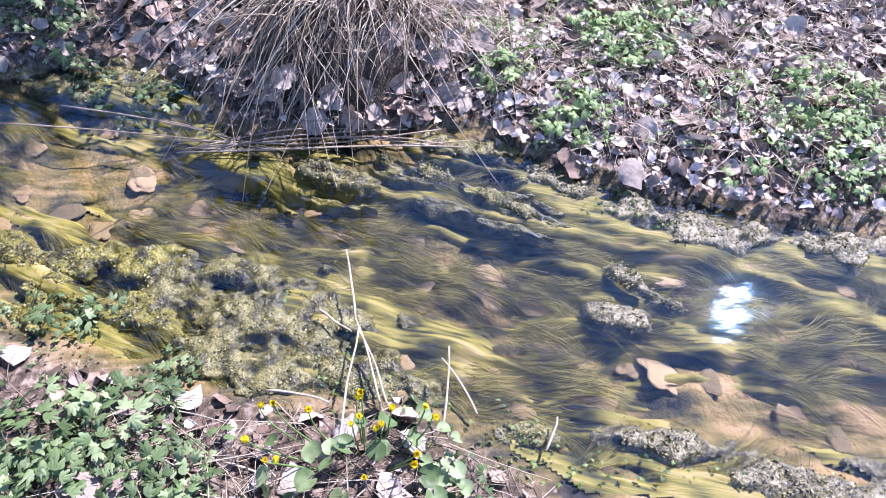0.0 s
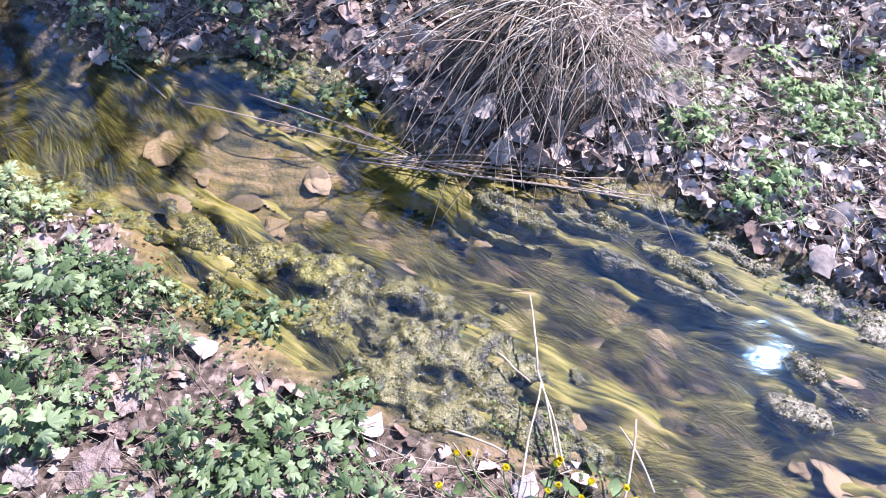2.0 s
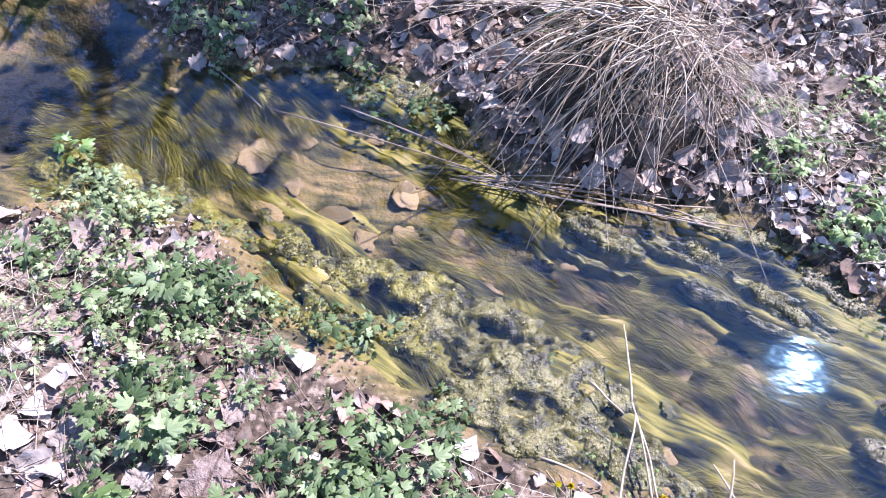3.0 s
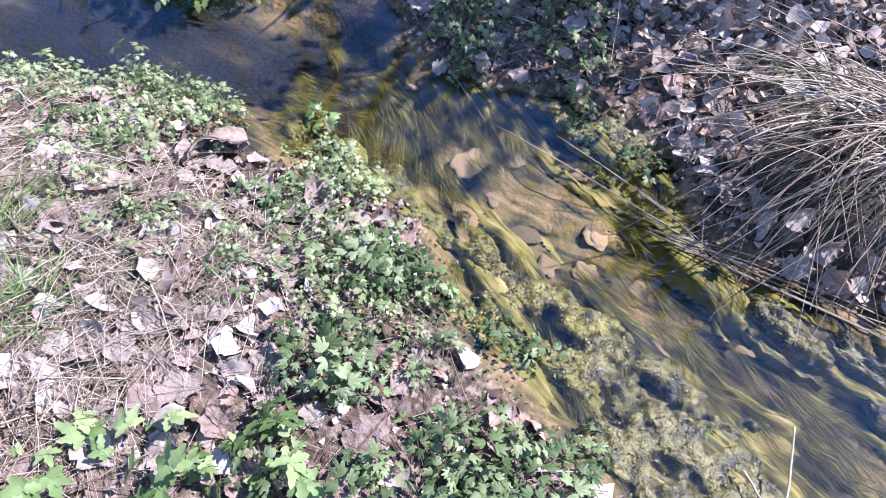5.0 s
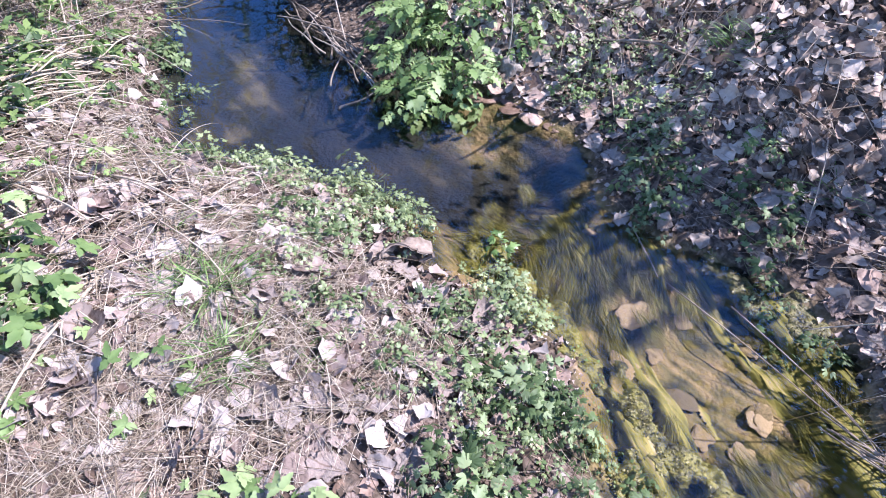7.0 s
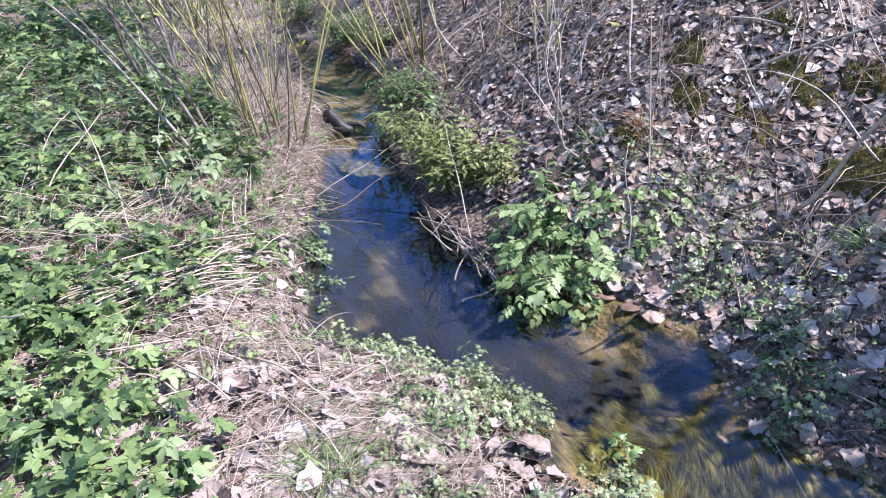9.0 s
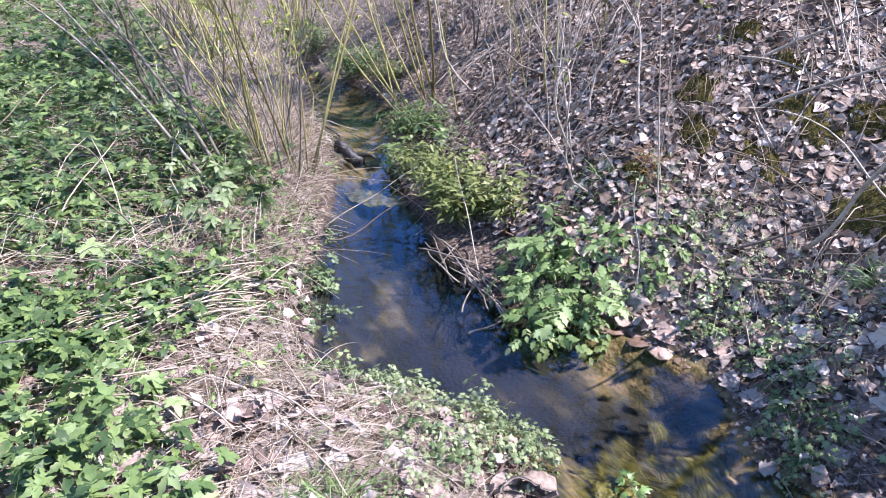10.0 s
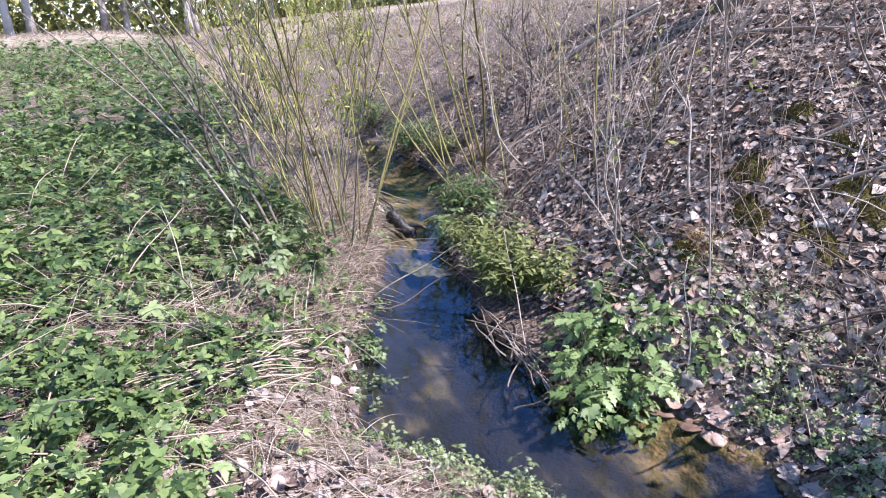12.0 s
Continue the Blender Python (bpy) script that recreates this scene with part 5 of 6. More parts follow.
avens = leaf_set("leaf", butter_leaf, M_BRIGHT, 0.06, 0.03, 0.042, 6, 110)

BUTTER = [(-1.14, 0.66, 46, 0.12, 1.0), (-1.02, 0.70, 20, 0.07, 1.0), (-1.07, 0.41, 34, 0.11, 1.15), (-0.75, 0.40, 38, 0.12, 1.1), (-0.95, 0.53, 16, 0.08, 0.9), (-0.60, 0.42, 34, 0.12, 1.0),
          (-0.66, 0.30, 26, 0.10, 1.0), (-0.48, 0.33, 20, 0.08, 1.0), (-0.50, 0.24, 22, 0.10, 1.1), (-0.80, 0.70, 9, 0.04, 0.9), (-0.34, 0.70, 7, 0.03, 0.8), (-0.72, 0.71, 8, 0.04, 0.9),
          (-0.55, 0.56, 7, 0.03, 0.9), (-1.30, 0.60, 14, 0.08, 0.9), (-1.45, 0.70, 18, 0.10, 0.9), (-1.36, 0.44, 8, 0.05, 0.8), (-0.9, 0.22, 16, 0.08, 1.1), (-1.05, 0.20, 12, 0.06, 1.1),
          (-0.02, 0.28, 10, 0.05, 1.0), (-1.62, 0.42, 8, 0.05, 0.9), (-1.8, 0.62, 16, 0.10, 0.9), (-1.95, 0.58, 18, 0.10, 0.9)]
for bx, by, count, radius, s in BUTTER:
    plant("buttercup_plant", bx, by, butter, int(count * 1.9), radius * 0.75, "low green clump of lobed buttercup leaves", "plant", "bank herbs", None, s)
for bx, by, count, radius, s in ((-1.38, 1.55, 34, 0.12, 1.2), (-1.10, 1.70, 30, 0.12, 1.2), (-1.33, 1.42, 10, 0.04, 0.9), (0.54, 1.46, 46, 0.14, 1.0), (0.34, 1.20, 24, 0.09, 1.0), (0.19, 1.36, 22, 0.07, 0.9),
                                 (1.02, 1.22, 34, 0.14, 1.0), (0.98, 1.05, 34, 0.14, 1.1), (1.22, 1.15, 30, 0.14, 1.0), (-0.92, 1.44, 14, 0.05, 0.9), (-0.74, 1.38, 16, 0.05, 0.9), (-0.82, 1.33, 6, 0.03, 0.8),
                                 (-1.65, 1.80, 24, 0.14, 1.0), (-1.92, 1.82, 20, 0.12, 1.0), (-1.25, 1.86, 16, 0.10, 1.0), (0.75, 1.62, 20, 0.12, 1.0), (0.12, 1.62, 14, 0.09, 0.9), (-1.5, 1.66, 18, 0.1, 1.0),
                                 (0.42, 1.62, 18, 0.1, 1.0), (-2.15, 1.86, 18, 0.12, 0.9), (-0.98, 1.55, 16, 0.08, 1.0)):
    plant("buttercup_plant", bx, by, butter_bright if bx > 0 or (bx < -1.2 and by > 1.7) else butter, int(count * (2.0 if bx > 0 else 1.5)), radius * 0.8, "green buttercup clump among dead leaves", "plant", "bank herbs", None, s)
for i in range(16):
    bx = float(rng.uniform(0.1, 1.5))
    by = float(rng.uniform(far_edge(bx) + 0.08, 1.75))
    plant("chickweed_plant", bx, by, cress if i % 2 else butter_bright, int(rng.integers(14, 26)), 0.09, "small pale green herb among dead leaves", "plant", "far bank herbs", None, float(rng.uniform(0.7, 1.0)))
# cress along the pond's near edge
for i in range(26):
    bx = -2.45 + 1.15 * rng.uniform()
    by = float(near_edge(bx)) + rng.normal() * 0.05 - 0.01
    if math.hypot(bx + 1.66, by - 0.75) < 0.16:
        continue
    plant("cress_plant", bx, by, cress, int(rng.integers(16, 30)), 0.06, "pale green cress sprout at the water edge", "plant", "cress at the edge", None, float(rng.uniform(0.8, 1.2)))
for i in range(34):
    bx, by = rng.uniform(-2.25, -0.95), rng.uniform(0.40, 0.80)
    if math.hypot(bx + 1.66, by - 0.75) < 0.16:
        continue
    plant("cress_plant", bx, by, cress, int(rng.integers(12, 24)), 0.06, "pale green cress sprout in leaf litter", "plant", "cress on the bank", None, float(rng.uniform(0.7, 1.0)))
for i in range(62):
    bx = float(rng.uniform(-4.8, -2.35))
    by = float(near_edge(bx)) - float(rng.uniform(0.06, 0.75))
    plant("avens_plant", bx, by, avens, int(rng.integers(4, 10)), 0.06, "fresh green herb among dead grass", "plant", "bank herbs", None, float(rng.uniform(0.7, 1.1)))
for i in range(18):
    bx = float(rng.uniform(-3.7, -2.4))
    plant("cress_plant", bx, float(near_edge(bx)) + float(rng.normal()) * 0.04, butter, int(rng.integers(8, 16)), 0.05, "dark green herb at the pond edge", "plant", "cress at the edge", None, float(rng.uniform(0.7, 1.1)))
for bx, by in ((-2.2, 2.1), (-2.05, 2.15), (-1.97, 1.92), (-1.88, 2.06), (-2.2, 1.98), (-1.76, 1.9), (-1.9, 1.78), (-2.33, 1.98), (-1.62, 1.74), (-1.5, 1.82), (-2.02, 1.84), (-1.7, 2.04), (-2.45, 2.05)):
    plant("cress_plant", bx, by, cress, int(rng.integers(38, 60)), 0.11, "pale green sunlit herb among dead leaves", "plant", "far bank herbs", None, float(rng.uniform(0.8, 1.1)))
# the bright sprig that stands at the pond's outlet
plant("sprig", -1.55, 0.99, avens, 9, 0.015, "bright green sprig standing in algae", "plant", "", 0.02, 1.0)
# herbs with wider leaves on the near bank
for bx, by, count in ((-1.34, 0.03, 12), (-1.20, 0.12, 14), (-1.01, 0.19, 16), (-1.10, 0.08, 12), (-1.62, 0.02, 8), (-2.04, -0.01, 16), (-1.92, -0.06, 14), (-2.10, -0.17, 20), (-2.42, -0.01, 18), (-2.57, -0.08, 18), (-1.94, -0.23, 22), (-1.76, -0.26, 22), (-2.25, -0.12, 16), (-2.2, -0.3, 20)):
    plant("elder_plant", bx, by, elder, count, 0.07, "fresh green toothed leaves in dead grass", "plant", "bank herbs", None, 1.0)
for i in range(20):
    bx = float(rng.uniform(-3.9, -2.35))
    by = float(near_edge(bx)) - 0.72 - 0.5 * float(rng.uniform()) ** 1.5
    plant("elder_plant", bx, by, elder_wide, int(rng.integers(5, 12)), 0.07, "sunlit yellow-green elder leaves on the bank", "plant", "bank herbs", None, float(rng.uniform(0.75, 1.15)))
for i in range(9):
    bx = float(rng.uniform(-2.4, -1.7))
    plant("cress_plant", bx, float(near_edge(bx)) - float(rng.uniform(-0.03, 0.16)), cress, int(rng.integers(14, 26)), 0.055, "pale green cress sprout at the water edge", "plant", "cress at the edge", None, float(rng.uniform(0.9, 1.4)))
# the big clump over the pond and its neighbours
for cx, cy, count, radius, size, label in ((-2.36, 1.45, 84, 0.16, 0.85, "lush light green leafy clump overhanging the pond"), (-2.50, 1.50, 72, 0.15, 0.8, "green leafy clump leaning over the pond"), (-2.58, 1.66, 50, 0.15, 0.75, "green leafy clump beside the pond"),
                                           (-2.38, 1.64, 50, 0.15, 0.7, "green leafy clump among dead leaves"), (-2.30, 1.84, 60, 0.16, 0.65, "green leafy clump among dead leaves")):
    plant("meadowsweet_clump", cx, cy, feather, count, radius, label, "plant", "meadowsweet", None, size)
plant("meadowsweet_clump", -4.35, 2.0, feather, 70, 0.2, "green leafy clump on the bank", "plant", "", None, 1.0)

# carpet of ground elder on the meadow side
elder_templates, elder_middle, elder_far = ([stalked(three_leaf(300 + i, 70, nu), i, 1.9 * (0.5 + 0.2 * i), 0.6, 1.0, 0.014, segs) for i in range(6)] for nu, segs in ((6, 3), (4, 2), (3, 1)))


def carpet(n, x0, x1, y0, y1, lo, hi, back, patch, seed, shapes=None):
    x, y = rng.uniform(x0, x1, n), rng.uniform(y0, y1, n)
    ok = (near_edge(x) - y > back + 0.25 * fbm(x, y, 1.5, 2, seed)) & (fbm(x, y, 0.9, 3, seed + 1) > patch)
    x, y = x[ok], y[ok]
    return scatter(shapes or elder_templates, np.stack([x, y, ground(x, y) - 0.01], 1), frames_on(x, y, 0.38), rng.uniform(lo, hi, len(x)))


green = [carpet(4600, -4.5, -1.9, -2.0, 0.4, 0.03, 0.075, 0.84, -0.12, 201), carpet(2100, -5.0, -3.15, -0.5, 1.0, 0.03, 0.075, 0.30, -0.15, 209), carpet(900, -3.4, -2.6, -0.6, 0.4, 0.03, 0.075, 0.42, -0.1, 211), carpet(9500, -9, -4.2, -4, 0.9, 0.035, 0.11, 0.62, -0.32, 203, elder_middle), carpet(6500, -18, -8, -9, 1.5, 0.06, 0.15, 0.4, -0.5, 205, elder_far),
         carpet(420, -4.6, -2.2, -0.6, 0.9, 0.03, 0.07, 0.12, 0.0, 207)]
tagged(part("ground_elder", join(green), M_HERB_STUFF), "carpet of fresh green ground elder leaves", "plant", kind="stuff")

# rough meadow grass and litter further out


def outer_grass(n):
    r, a = 2.2 + 12 * rng.uniform(size=n) ** 1.5, rng.uniform(0, 2 * math.pi, n)
    x, y = r * np.cos(a), r * np.sin(a)
    ok = (into_water(x, y) < -0.25) & ((y < -0.9) | (x > 1.6)) & (fbm(x, y, 0.7, 3, 210) > -0.35)
    x, y = x[ok], y[ok]
    way = np.stack([rng.normal(size=len(x)) * 0.6, rng.normal(size=len(x)) * 0.6, np.ones(len(x))], 1)
    L = rng.uniform(0.06, 0.22, len(x))
    bend = np.stack([rng.normal(size=len(x)) * 0.05, rng.normal(size=len(x)) * 0.05, -0.4 * L], 1)
    return blades(np.stack([x, y, ground(x, y)], 1), way, L, rng.uniform(0.003, 0.008, len(x)), bend)




def far_meadow(n, x0, x1, y0, y1, lo, hi, wide):
    """Rank grass between the herbs and on towards the track."""
    x, y = rng.uniform(x0, x1, n), rng.uniform(y0, y1, n)
    ok = (near_edge(x) - y > 0.5) & (fbm(x, y, 0.6, 3, 215) > -0.25)
    x, y = x[ok], y[ok]
    a = rng.uniform(0, 2 * math.pi, len(x))
    way = np.stack([np.cos(a) * 0.7, np.sin(a) * 0.7, np.ones(len(x))], 1)
    L = rng.uniform(lo, hi, len(x))
    bend = np.stack([np.cos(a) * L * 0.5, np.sin(a) * L * 0.5, -0.55 * L], 1)
    return blades(np.stack([x, y, ground(x, y)], 1), way, L, rng.uniform(wide * 0.5, wide, len(x)), bend)


tagged(part("meadow_grass", join([far_meadow(9000, -20, -8, -9, 2.0, 0.15, 0.45, 0.014), far_meadow(4500, -9, -3.6, -4, 0.8, 0.10, 0.32, 0.007)]), M_GRASS), "rank green grass over the meadow herbs", "grass", kind="stuff")
tagged(part("dead_grass", join([far_meadow(4200, -20, -7, -9, 2.0, 0.2, 0.6, 0.012), far_meadow(2600, -8, -3.4, -3.5, 0.8, 0.2, 0.6, 0.005)]), M_STRAW), "bleached dead blades lying over the meadow herbs", "dry grass", kind="stuff")
tagged(part("meadow_grass", outer_grass(30000), M_GRASS), "rough green and dry meadow grass around the stream", "grass", kind="stuff")
tagged(part("leaf_litter", join([litter(2200, -1.5, 7, 1.5, 7, 0.04, 0.09, 0.5, 0.03, -0.2, 11), litter(900, -4, 5, -4, -0.2, 0.04, 0.09, 0.5, 0.03, 0.0, 12)]), M_DEAD), "scattered dry leaves around the stream", "leaf litter", kind="stuff")

# ---- marsh marigold with yellow flowers ----


def marigold():
    e = base("marsh_marigold", -0.17, 0.35, float(ground(-0.17, 0.35)), "marsh marigold with yellow flowers and round leaves", "flower")
    z0 = e.location.z
    leaves = leaf_set("leaf", round_leaf, M_HERB, 0.06, 0.04, 0.031, 6, 130)
    for i in range(44):
        ob = new("leaf", leaves[i % 6])
        ob.parent = e
        a, d = rng.uniform(0, 360), 0.13 * math.sqrt(rng.uniform())
        ob.matrix_local = pose(d * math.cos(radians(a)) * 1.2, d * math.sin(radians(a)) * 0.7 - 0.02, 0, rng.normal() * 26, rng.normal() * 26, a)
    u, v = np.meshgrid(np.linspace(0.04, 1, 7), np.linspace(-1, 1, 5), indexing="ij")
    half = 0.62 * np.sqrt(u) * np.sqrt(np.clip(1.03 - u ** 3, 0.03, 1))
    petal = (np.stack([u, v * half, 0.35 * (v * half) ** 2 + 0.25 * u ** 2], 2).reshape(-1, 3), grid_faces(7, 5))
    cup = join([(turned(petal[0], 0, -1.05, radians(72 * k), 1.0), petal[1]) for k in range(5)] + [(turned(petal[0], 0, -1.15, radians(72 * k + 36), 0.7), petal[1]) for k in range(5)])
    flower = mesh_of("flower", cup[0] * 0.0135, cup[1], M_PETAL)
    for fx, fy, fz in ((-0.18, 0.43, 0.15), (-0.32, 0.43, 0.13), (-0.345, 0.425, 0.13), (-0.12, 0.40, 0.15), (-0.06, 0.405, 0.16), (-0.05, 0.385, 0.15), (-0.17, 0.39, 0.15), (-0.145, 0.365, 0.15),
                       (-0.135, 0.37, 0.155), (-0.08, 0.32, 0.16), (-0.085, 0.31, 0.155), (-0.16, 0.29, 0.15), (-0.26, 0.41, 0.14), (-0.36, 0.37, 0.12), (-0.31, 0.33, 0.12), (-0.33, 0.335, 0.115), (-0.185, 0.38, 0.14), (-0.17, 0.435, 0.152)):
        top = np.array((fx, fy, fz)) - np.array((-0.17, 0.35, z0))
        foot = np.array((top[0] * 0.45, top[1] * 0.35, -0.01))
        stalk = part("flower_stalk", tube(bowed(foot, top, (top[0] * 0.12, 0, 0.01), 6), np.linspace(0.0020, 0.0012, 6), 5), M_GRASS, e)
        ob = new("flower", flower)
        ob.parent = e
        s = rng.uniform(0.8, 1.15)
        ob.matrix_local = Matrix.Translation(top) @ pose(0, 0, 0, rng.normal() * 20, rng.normal() * 20, rng.uniform(0, 360)) @ Matrix.Diagonal((s, s, s, 1))


marigold()

# ---- grass tufts ----


def tuft(x, y, n, high, spread, label, material=None, width=0.004):
    x0 = x + rng.normal(size=n) * spread
    y0 = y + rng.normal(size=n) * spread
    a = rng.uniform(0, 2 * math.pi, n)
    way = np.stack([np.cos(a) * 0.6, np.sin(a) * 0.6, np.full(n, 1.0)], 1)
    L = high * rng.uniform(0.5, 1.2, n)
    bend = np.stack([np.cos(a) * L * 0.4, np.sin(a) * L * 0.4, -0.4 * L], 1)
    ob = part("grass_tuft", blades(np.stack([x0, y0, ground(x0, y0) - 0.005], 1), way, L, rng.uniform(width * 0.5, width, n), bend), material or M_GRASS)
    tagged(ob, label, "grass", "grass tufts")


for x, y, n, high, spread in ((-1.82, 0.27, 170, 0.14, 0.035), (-1.60, 0.18, 130, 0.12, 0.03), (-1.88, 0.21, 60, 0.10, 0.03), (-1.49, 0.33, 50, 0.07, 0.025), (-2.1, 0.35, 40, 0.10, 0.04), (0.60, 1.50, 170, 0.10, 0.06), (0.22, 1.46, 90, 0.10, 0.05), (0.45, 1.40, 80, 0.07, 0.05), (0.98, 1.38, 70, 0.07, 0.06), (1.15, 1.25, 60, 0.06, 0.06), (-1.5, 2.09, 60, 0.10, 0.05),
                              (-0.45, 1.8, 60, 0.14, 0.06), (-2.66, 1.92, 90, 0.14, 0.05), (-1.53, 2.09, 70, 0.12, 0.03), (0.85, 1.5, 60, 0.09, 0.08), (-5.6, -0.1, 160, 0.3, 0.08), (-7, 0.3, 200, 0.3, 0.2), (-2.0, 0.85, 30, 0.07, 0.05), (-1.0, 1.9, 40, 0.12, 0.04)):
    tuft(x, y, n, high, spread, "fine green grass tuft on the bank")
tuft(-2.51, 2.09, 120, 0.12, 0.035, "orange-brown dead grass tuft on the slope", surface("rust_grass", [(0.2, (0.16, 0.075, 0.025)), (0.5, (0.33, 0.18, 0.06)), (0.8, (0.5, 0.33, 0.15))], 20, 0.7, 0.2, "island", 0.6, 0.2))

# ---- olive shrub of fine leaves ----


def fine_shrub(x, y, z, wide, deep, high, n, label, leaf_mat=None):
    e = base("leafy_shrub", x, y, z, label, "shrub")
    k = 60
    a = rng.uniform(0, 2 * math.pi, k)
    tip = np.stack([np.cos(a) * wide * np.sqrt(rng.uniform(size=k)), np.sin(a) * deep * np.sqrt(rng.uniform(size=k)), high * rng.uniform(0.45, 1.0, k)], 1)
    geo = strands(np.zeros((k, 3)) + rng.normal(size=(k, 3)) * [0.06, 0.06, 0], tip, np.linalg.norm(tip, axis=1), 0.0022, np.stack([0 * a, 0 * a, -0.1 * high + 0 * a], 1), 5)
    tagged(part("twig_mass", geo, M_TWIG, e, "thin brown twigs"), kind="stuff")
    which = rng.integers(0, k, n)
    s = rng.uniform(0.3, 1.05, n)
    at = tip[which] * s[:, None] + rng.normal(size=(n, 3)) * 0.035
    at[:, 2] = np.maximum(at[:, 2], 0.0)
    lf = [leaflet(1.0, 0.30, i, 5, 0.05) for i in range(4)]
    ang = rng.uniform(0, 2 * math.pi, n)
    xw = np.stack([np.cos(ang), np.sin(ang), rng.normal(size=n) * 0.4 - 0.1], 1)
    xw /= np.linalg.norm(xw, axis=1)[:, None]
    up = np.tile([0, 0, 1.0], (n, 1)) + rng.normal(size=(n, 3)) * 0.3
    yw = np.cross(up, xw)
    yw /= np.linalg.norm(yw, axis=1)[:, None]
    tagged(part("leaves", scatter(lf, at, np.stack([xw, yw, np.cross(xw, yw)], 2), rng.uniform(0.03, 0.065, n)), leaf_mat or M_OLIVE, e, "small narrow leaves"), kind="stuff")


fine_shrub(-3.35, 1.68, 0.08, 0.42, 0.30, 0.30, 3000, "low olive-green shrub with narrow leaves over the water")
fine_shrub(-4.75, 2.16, 0.12, 0.30, 0.24, 0.32, 1300, "green low shrub overhanging the stream", M_HERB_STUFF)
fine_shrub(-4.1, 1.80, 0.08, 0.24, 0.18, 0.22, 900, "olive low shrub at the water edge")
fine_shrub(-7.5, 2.9, 0.12, 0.45, 0.40, 0.42, 1700, "dark green low shrub beyond the willows", M_HERB_STUFF)
fine_shrub(-9.2, 3.0, 0.15, 0.6, 0.45, 0.6, 1700, "dark green low shrub at the stream bend", M_HERB_STUFF)
fine_shrub(-6.7, 2.95, 0.2, 0.3, 0.25, 0.25, 700, "green low shrub at the stream bend")

# dead stems matted along both edges under the willows


def edge_tangle(n, side):
    x = rng.uniform(-7.2, -3.3, n)
    back = np.abs(rng.normal(size=n)) * 0.34 + 0.08
    y = near_edge(x) - back if side < 0 else far_edge(x) + back * 0.8
    a = rng.uniform(0, 2 * math.pi, n)
    way = np.stack([np.cos(a), np.sin(a), rng.uniform(0.05, 1.6, n) ** 1.6], 1)
    L = np.minimum(rng.uniform(0.10, 0.46, n), 0.08 + back)
    bend = rng.normal(size=(n, 3)) * (0.16 * L)[:, None]
    bend[:, 2] = -0.55 * L
    return strands(np.stack([x, y, ground(x, y) + 0.01], 1), way, L, rng.uniform(0.0012, 0.003, n), bend, 6)


tagged(part("dead_grass", edge_tangle(2600, -1), M_STRAW), "tangled dead stems at the willow's foot", "dry grass", kind="stuff")
tagged(part("dead_stalks", join([edge_tangle(1500, -1), edge_tangle(1600, 1)]), M_STRAW_DARK), "brown dead stems hanging over the stream", "dry grass", kind="stuff")



def meadow_straw(n):
    x = rng.uniform(-7.5, -3.3, n)
    y = near_edge(x) - 0.25 - np.abs(rng.normal(size=n)) * 0.7
    a = rng.uniform(0, 2 * math.pi, n)
    way = np.stack([np.cos(a), np.sin(a), rng.uniform(0.25, 1.2, n)], 1)
    L = rng.uniform(0.25, 0.75, n)
    bend = rng.normal(size=(n, 3)) * (0.12 * L)[:, None]
    bend[:, 2] = -0.3 * L
    return strands(np.stack([x, y, ground(x, y)], 1), way, L, rng.uniform(0.001, 0.0028, n), bend, 6)


tagged(part("dead_grass", meadow_straw(1300), M_STRAW), "dry stems standing through green herbs", "dry grass", kind="stuff")

# leafy shoots rising from the tangle
shoot_leaves = leaf_set("leaf", lambda s: three_leaf(s), M_HERB, 0.03, 0.05, 0.085, 6, 170)
for sx, sy, high in ((-4.12, 0.74, 0.34), (-4.0, 0.62, 0.26), (-4.64, 0.55, 0.55), (-4.5, 0.45, 0.42), (-3.69, 0.62, 0.24), (-3.8, 0.5, 0.34), (-4.9, 0.75, 0.75), (-4.3, 0.3, 0.38), (-5.1, 0.55, 0.6), (-3.5, 0.4, 0.26), (-4.75, 0.25, 0.5), (-5.3, 0.2, 0.55)):
    e = base("leafy_shoot", sx, sy, float(ground(sx, sy)), "dark green leafy shoot rising from dead stems", "plant", "leafy shoots")
    lean_x, lean_y = rng.normal() * 0.10, rng.normal() * 0.10
    P = bowed((0, 0, -0.02), (lean_x, lean_y, high), (0, 0, 0), 8, 0.012)
    part("stem", tube(P, np.linspace(0.004, 0.002, 8), 5), M_TWIG, e)
    for k in range(11):
        q = P[int(rng.integers(2, 8))]
        ob = new("leaf", shoot_leaves[k % 6])
        ob.parent = e
        s = rng.uniform(0.7, 1.2)
        ob.matrix_local = Matrix.Translation(q) @ pose(0, 0, 0, rng.normal() * 25, rng.normal() * 25, rng.uniform(0, 360)) @ Matrix.Diagonal((s, s, s, 1))

# ---- sticks, driftwood and bark ----


def stick(a, b, r0, r1, label, group="", material=None, sag=(0, 0, 0), wobble=0.01, count=10, name="branch"):
    ob = part(name, tube(bowed(a, b, sag, count, wobble), np.linspace(r0, r1, count), 6, 0.08), material or M_TWIG)
    return tagged(ob, label, "branch", group)


